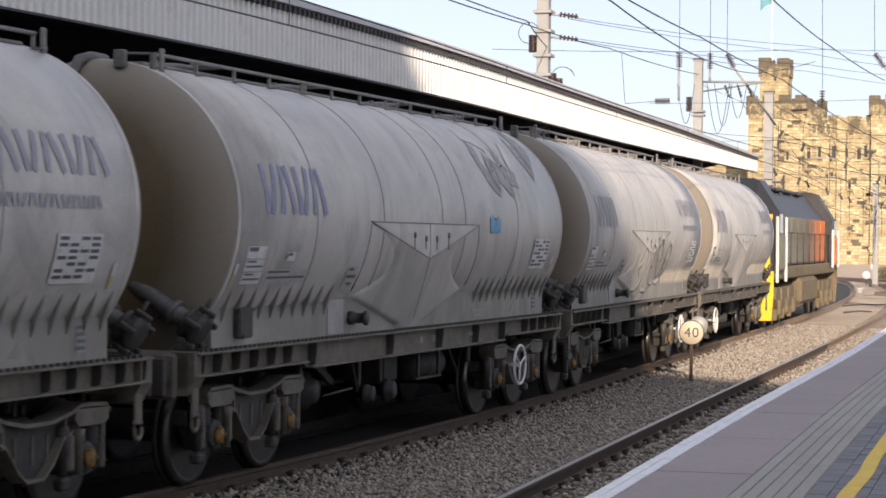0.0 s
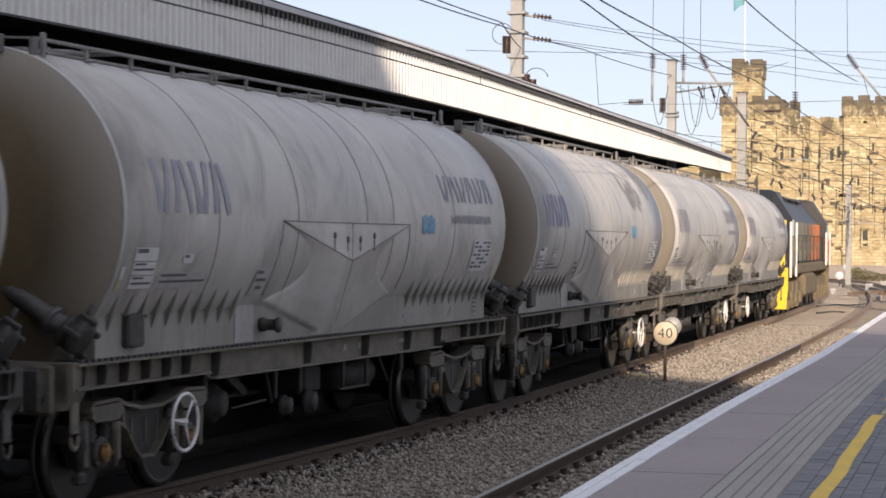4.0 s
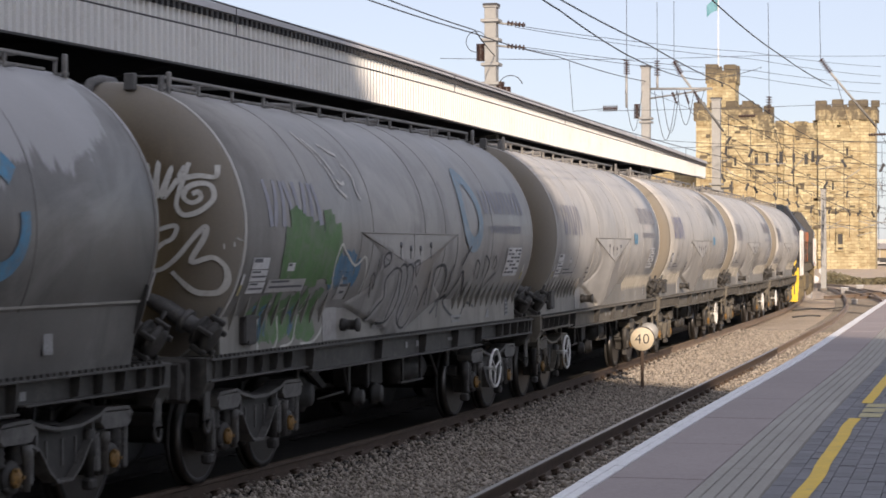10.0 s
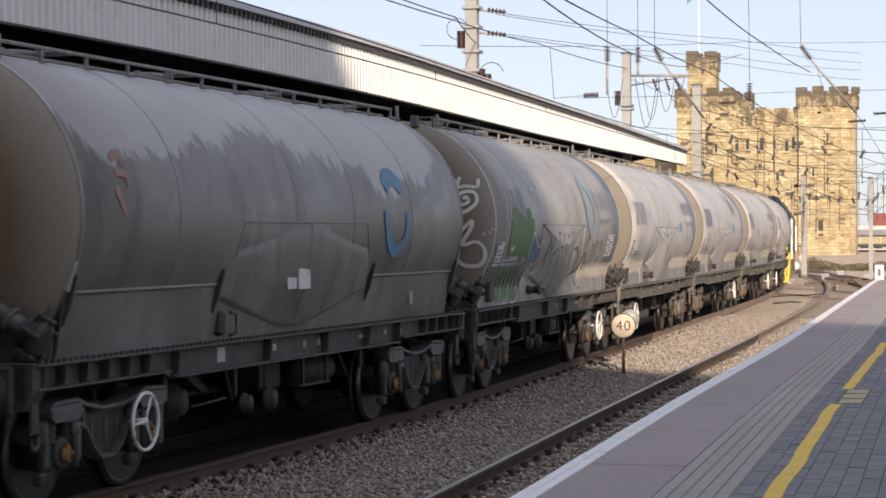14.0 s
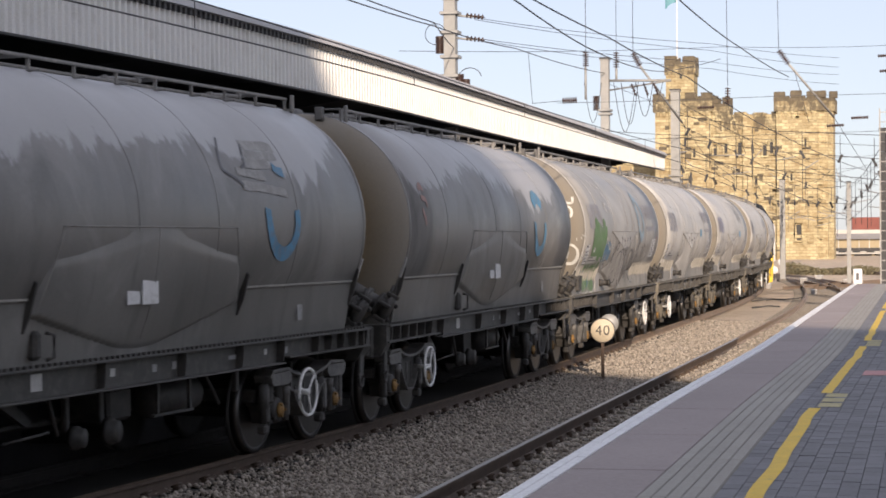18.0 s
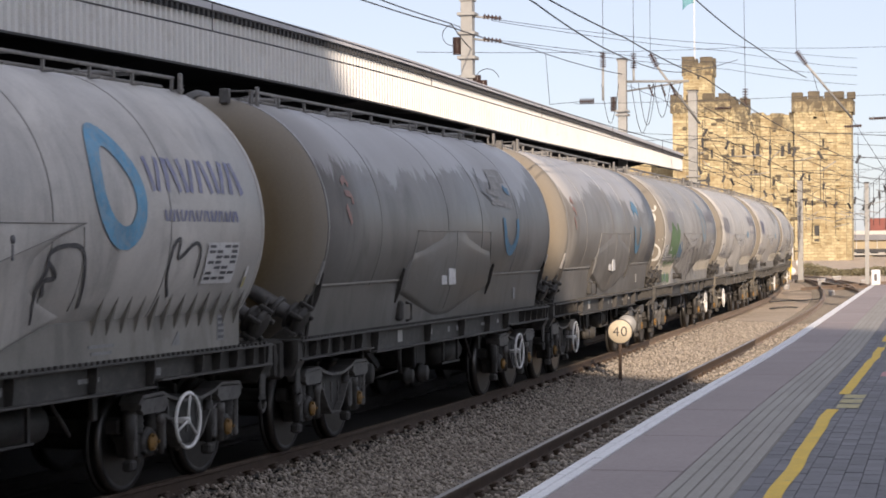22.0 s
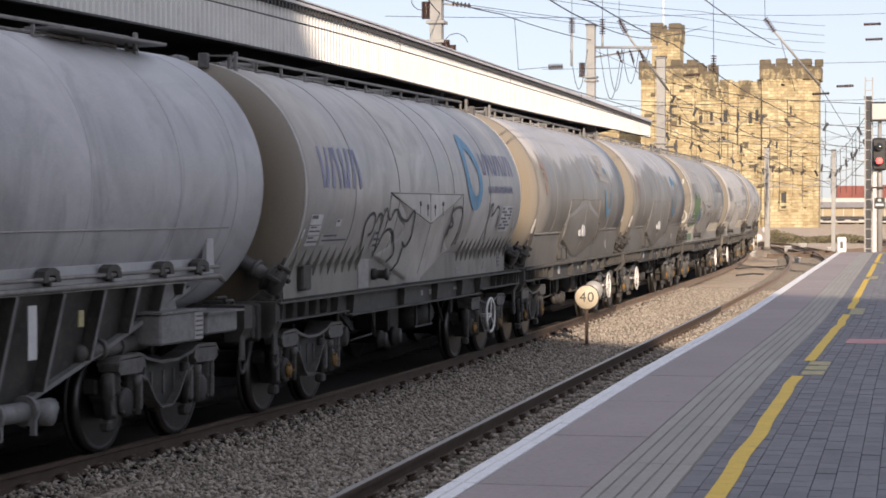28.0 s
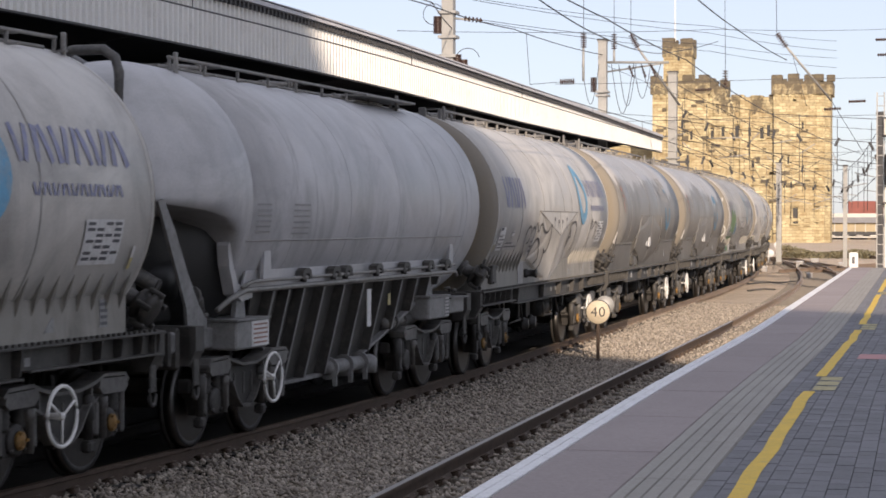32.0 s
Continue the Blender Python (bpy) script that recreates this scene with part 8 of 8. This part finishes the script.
def cloud(t, y0, y1, z0, z1, seed, mat, label, n=26, w=0.2):
    rng = random.Random(seed)
    g = Geo()
    for i in range(n):
        y = y0 + (y1 - y0) * (i + 0.5) / n
        a, b = z0 + rng.uniform(0, 0.2) * (z1 - z0), z1 - rng.uniform(0, 0.3) * (z1 - z0)
        stroke(g, [(y + rng.uniform(-0.05, 0.05), a), (y + rng.uniform(-0.1, 0.1), (a + b) / 2), (y + rng.uniform(-0.05, 0.05), b)], w * rng.uniform(0.6, 1.0), on_side(0.0085 + 0.0004 * (i % 3)), 5)
    tagged(part("graffiti_fill", g, mat, t, label), kind="stuff")


cloud(W5, -4.45, -2.95, 1.82, 2.62, 1, M_GRAF_GREEN, "green sprayed graffiti cloud", 20, 0.32)
cloud(W5, -4.9, -3.0, 1.27, 1.82, 2, M_GRAF_GREEN, "green sprayed graffiti on the skirt", 20, 0.24)
cloud(W5, -2.95, -2.2, 1.8, 2.2, 3, M_GRAF_BLUE, "blue sprayed graffiti letters", 9)
cloud(W5, -4.85, -4.45, 1.3, 1.68, 4, M_GRAF_BLUE, "", 5, 0.14)
cloud(W5, -3.95, -3.7, 1.35, 1.68, 12, M_GRAF_BLUE, "", 3, 0.12)
SILVER = (
    ((-1.22, 2.02), (-1.29, 2.11), (-1.22, 2.17), (-1.1, 2.15), (-1.08, 2.06), (-1.22, 2.01)),
    ((-1.31, 1.44), (-1.1, 1.59), (-0.97, 1.67), (-1.06, 1.85), (-0.96, 1.95), (-0.8, 2.0), (-0.62, 1.95), (-0.56, 1.82), (-0.5, 1.61), (-0.69, 1.4), (-1.01, 1.38)),
    ((-0.74, 1.4), (-0.64, 1.75), (-0.69, 1.98), (-0.58, 2.04), (-0.44, 1.97), (-0.34, 1.75), (-0.4, 1.48), (-0.3, 1.34)),
    ((-0.47, 2.02), (-0.33, 2.04), (-0.21, 1.93), (-0.14, 1.7), (-0.3, 1.38), (-0.05, 1.3), (0.26, 1.45), (0.35, 1.64), (0.08, 1.78), (-0.0, 1.67), (-0.0, 1.53)),
    ((-0.24, 2.05), (-0.05, 2.08), (0.02, 2.04), (-0.04, 1.9), (-0.23, 2.05)),
)
BLACK = (
    ((0.52, 1.48), (0.62, 1.68), (0.73, 1.78), (0.65, 1.94), (0.85, 1.53)),
    ((1.08, 1.52), (0.96, 1.82), (0.94, 1.98), (1.27, 2.01), (1.51, 1.86), (1.61, 1.56), (1.32, 1.42)),
    ((1.62, 1.36), (1.7, 1.56), (1.87, 1.63), (1.99, 1.5), (2.31, 1.38), (2.71, 1.34), (2.99, 1.52), (3.42, 1.46)),
    ((1.77, 1.7), (1.67, 1.94), (1.71, 2.02)),
    ((1.95, 1.6), (2.11, 1.78), (2.21, 1.93), (2.63, 1.64), (2.62, 1.8)),
    ((2.08, 2.01), (2.19, 2.12), (2.38, 2.25)),
)
BLACK_TAGS = (
    ((2.83, 1.85), (2.76, 2.06), (2.94, 2.01), (3.04, 1.82)),
    ((3.24, 1.85), (3.16, 2.12), (3.44, 2.01), (3.39, 1.87)),
    ((3.6, 1.95), (3.67, 2.12), (3.79, 2.01), (3.68, 1.94)),
    ((3.27, 1.54), (3.56, 1.73), (3.89, 1.9)),
    ((-1.43, 1.68), (-1.56, 1.9), (-1.48, 1.94), (-1.39, 1.77), (-1.44, 2.11)),
)
OUTLINES = (
    ((-4.63, 1.24), (-4.67, 1.45), (-4.55, 1.62), (-4.47, 1.69)),
    ((-4.54, 1.22), (-4.24, 1.22), (-4.08, 1.33), (-4.09, 1.56), (-3.92, 1.64)),
    ((-4.0, 1.24), (-3.66, 1.28), (-3.53, 1.48), (-3.4, 1.61)),
    ((-3.4, 1.25), (-3.05, 1.25), (-2.77, 1.35), (-2.66, 1.48)),
    ((-2.8, 1.79), (-2.94, 2.04), (-2.81, 2.26), (-2.63, 2.17), (-2.27, 2.04), (-1.97, 2.13), (-1.82, 1.93), (-1.81, 1.75)),
)
TAG_HIGH = (
    ((0.54, 3.0), (0.6, 2.68), (0.61, 2.99), (0.67, 2.66), (0.71, 3.02), (0.72, 2.69), (0.83, 2.97), (0.77, 2.68), (0.89, 2.86)),
    ((0.94, 2.98), (0.91, 2.87), (1.06, 2.89), (1.19, 2.88), (1.19, 2.99)),
    ((0.97, 3.01), (0.91, 2.75), (0.89, 2.62), (0.95, 2.53), (1.08, 2.56), (1.19, 2.67), (1.17, 2.79), (1.08, 2.82), (0.98, 2.78), (0.95, 2.69), (1.02, 2.64), (1.09, 2.68), (1.07, 2.74), (1.02, 2.72)),
)
TAG_LOW = (
    ((0.56, 2.23), (0.62, 2.32), (0.73, 2.39), (0.89, 2.43), (0.86, 2.32), (0.76, 2.26), (0.66, 2.14), (0.63, 2.04), (0.74, 2.03), (0.89, 2.14), (1.06, 2.35), (1.14, 2.42), (1.12, 2.31), (1.01, 2.1), (1.18, 2.14), (1.27, 2.06), (1.27, 1.93), (1.21, 1.83), (1.12, 1.81), (1.0, 1.84), (0.84, 2.01)),
    ((1.27, 2.24), (1.28, 2.24)),
    ((1.34, 2.26), (1.35, 2.26)),
    ((1.37, 2.3), (1.38, 2.31)),
)


def sprayed(t, groups, w, mat, label, surf=None, name="graffiti"):
    """Each stroke of a piece of graffiti as a mesh of its own."""
    for pts in groups:
        g = Geo()
        stroke(g, pts, w, surf or on_side(), 6)
        part(name, g, mat, t, label)


sprayed(W5, SILVER, 0.16, M_PATCH, "pale silver graffiti fill", on_side(0.007), "graffiti_fill")
sprayed(W5, SILVER, 0.035, M_GRAF_DARK, "dark graffiti outline")
sprayed(W5, BLACK, 0.045, M_GRAF_DARK, "black sprayed graffiti letters")
sprayed(W5, BLACK_TAGS, 0.03, M_GRAF_DARK, "thin black graffiti tag")
sprayed(W5, OUTLINES, 0.035, M_GRAF_WHITE, "white graffiti outline", on_side(0.012))
sprayed(W5, TAG_HIGH + TAG_LOW, 0.05, M_GRAF_WHITE, "silver graffiti tag on the tank end", on_dome(), "end_graffiti")
# black loops on the eighth wagon
LOOPS = (
    ((-2.91, 1.69), (-3.14, 1.98), (-2.98, 2.13), (-2.77, 2.11), (-2.74, 1.93), (-2.89, 1.88)),
    ((-2.69, 2.03), (-2.59, 2.13), (-2.43, 2.08), (-2.43, 1.87), (-2.18, 1.61)),
    ((-2.43, 2.08), (-2.31, 2.2), (-2.1, 2.06), (-1.95, 2.16), (-1.79, 2.18), (-1.55, 2.08), (-1.24, 2.05), (-1.05, 2.17), (-0.91, 1.86), (-1.04, 1.72), (-1.22, 1.78)),
    ((-2.27, 1.72), (-2.22, 1.87), (-2.02, 1.95), (-1.7, 1.87), (-1.44, 1.65), (-1.63, 1.54)),
    ((-1.14, 1.72), (-1.15, 1.53), (-1.27, 1.45), (-1.19, 1.37)),
    ((1.12, 1.59), (1.06, 1.84), (1.14, 2.02), (1.15, 2.15), (1.41, 2.21), (1.71, 2.18), (1.84, 1.96), (1.93, 1.7)),
    ((1.2, 1.81), (1.14, 1.93), (1.33, 1.96), (1.15, 2.08)),
    ((3.67, 1.75), (3.49, 1.95), (3.52, 2.19), (3.65, 2.26), (3.66, 2.09), (3.97, 2.22), (4.13, 2.16), (4.12, 1.91)),
)
sprayed(WAGONS[8], LOOPS, 0.045, M_GRAF_DARK, "black sprayed graffiti loops")


# ---- lengths: the vehicles above are shortened to fit the camera's view; their rigid fittings and bogies keep their size ----
RIGID = (HEADSTOCK, BUFFER, COUPLING, HOSE, RIB, PIPE_T, VALVE, BOGIE, WHEELSET)


def shorten(t, k, done):
    for c in t.children:
        x, y, z = c.matrix_basis.translation
        c.matrix_basis.translation = (x, y * k, z)
        if c.data in RIGID:
            continue
        if c.data and c.data.name not in done:
            done.add(c.data.name)
            c.data.transform(Matrix.Diagonal((1, k, 1, 1)))
        shorten(c, k, done)


DRAWN = set()
for t in list(WAGONS.values()) + [LOCO]:
    shorten(t, 0.907, DRAWN)


# ---- motion ----
SPEEDS = ((0.0, 2.637), (6.0, 2.448), (13.0, 2.262), (19.0, 2.121), (25.0, 2.016), (32.0, 1.94))


def travelled(t):
    s = 0.0
    for (a, va), (b, vb) in zip(SPEEDS[:-1], SPEEDS[1:]):
        u = min(max(t, a), b)
        vu = va + (vb - va) * (u - a) / (b - a)
        s += (va + vu) / 2 * (u - a)
    return s


PITCH = 11.834
START = {n: 21.814 + (3 - n) * PITCH for n in range(1, 9)}
START[9] = START[8] - PITCH / 2 - 5.03
START[10] = START[9] - 5.03 - PITCH / 2


def on_line(y, half):
    """Pose of a vehicle whose bogies stand half ahead and behind of y on the line."""
    a, b = Vector((TRAIN_X - bend_train(y - half), y - half, 0)), Vector((TRAIN_X - bend_train(y + half), y + half, 0))
    c = (a + b) / 2
    return Matrix.Translation(c) @ Matrix.Rotation(math.atan2(-(b.x - a.x), b.y - a.y), 4, "Z")


def motions():
    times = [0.5 * i for i in range(65)]
    for n, t in WAGONS.items():
        half = 3.13 if n == 9 else 4.08
        walk(t, [(s, on_line(START[n] + travelled(s), half)) for s in times])
    walk(LOCO, [(s, on_line(START[1] + 15.7 + travelled(s), 5.8)) for s in times])
    turns = [0.2 * i for i in range(161)]
    for t in list(WAGONS.values()) + [LOCO]:
        for b in bogies_of(t):
            for w in b.children:
                if w.name.split(".")[0] == "wheelset":
                    x, y, z = w.matrix_basis.translation
                    walk(w, [(s, pose(x, y, z, -math.degrees(travelled(s) / WR))) for s in turns])


motions()
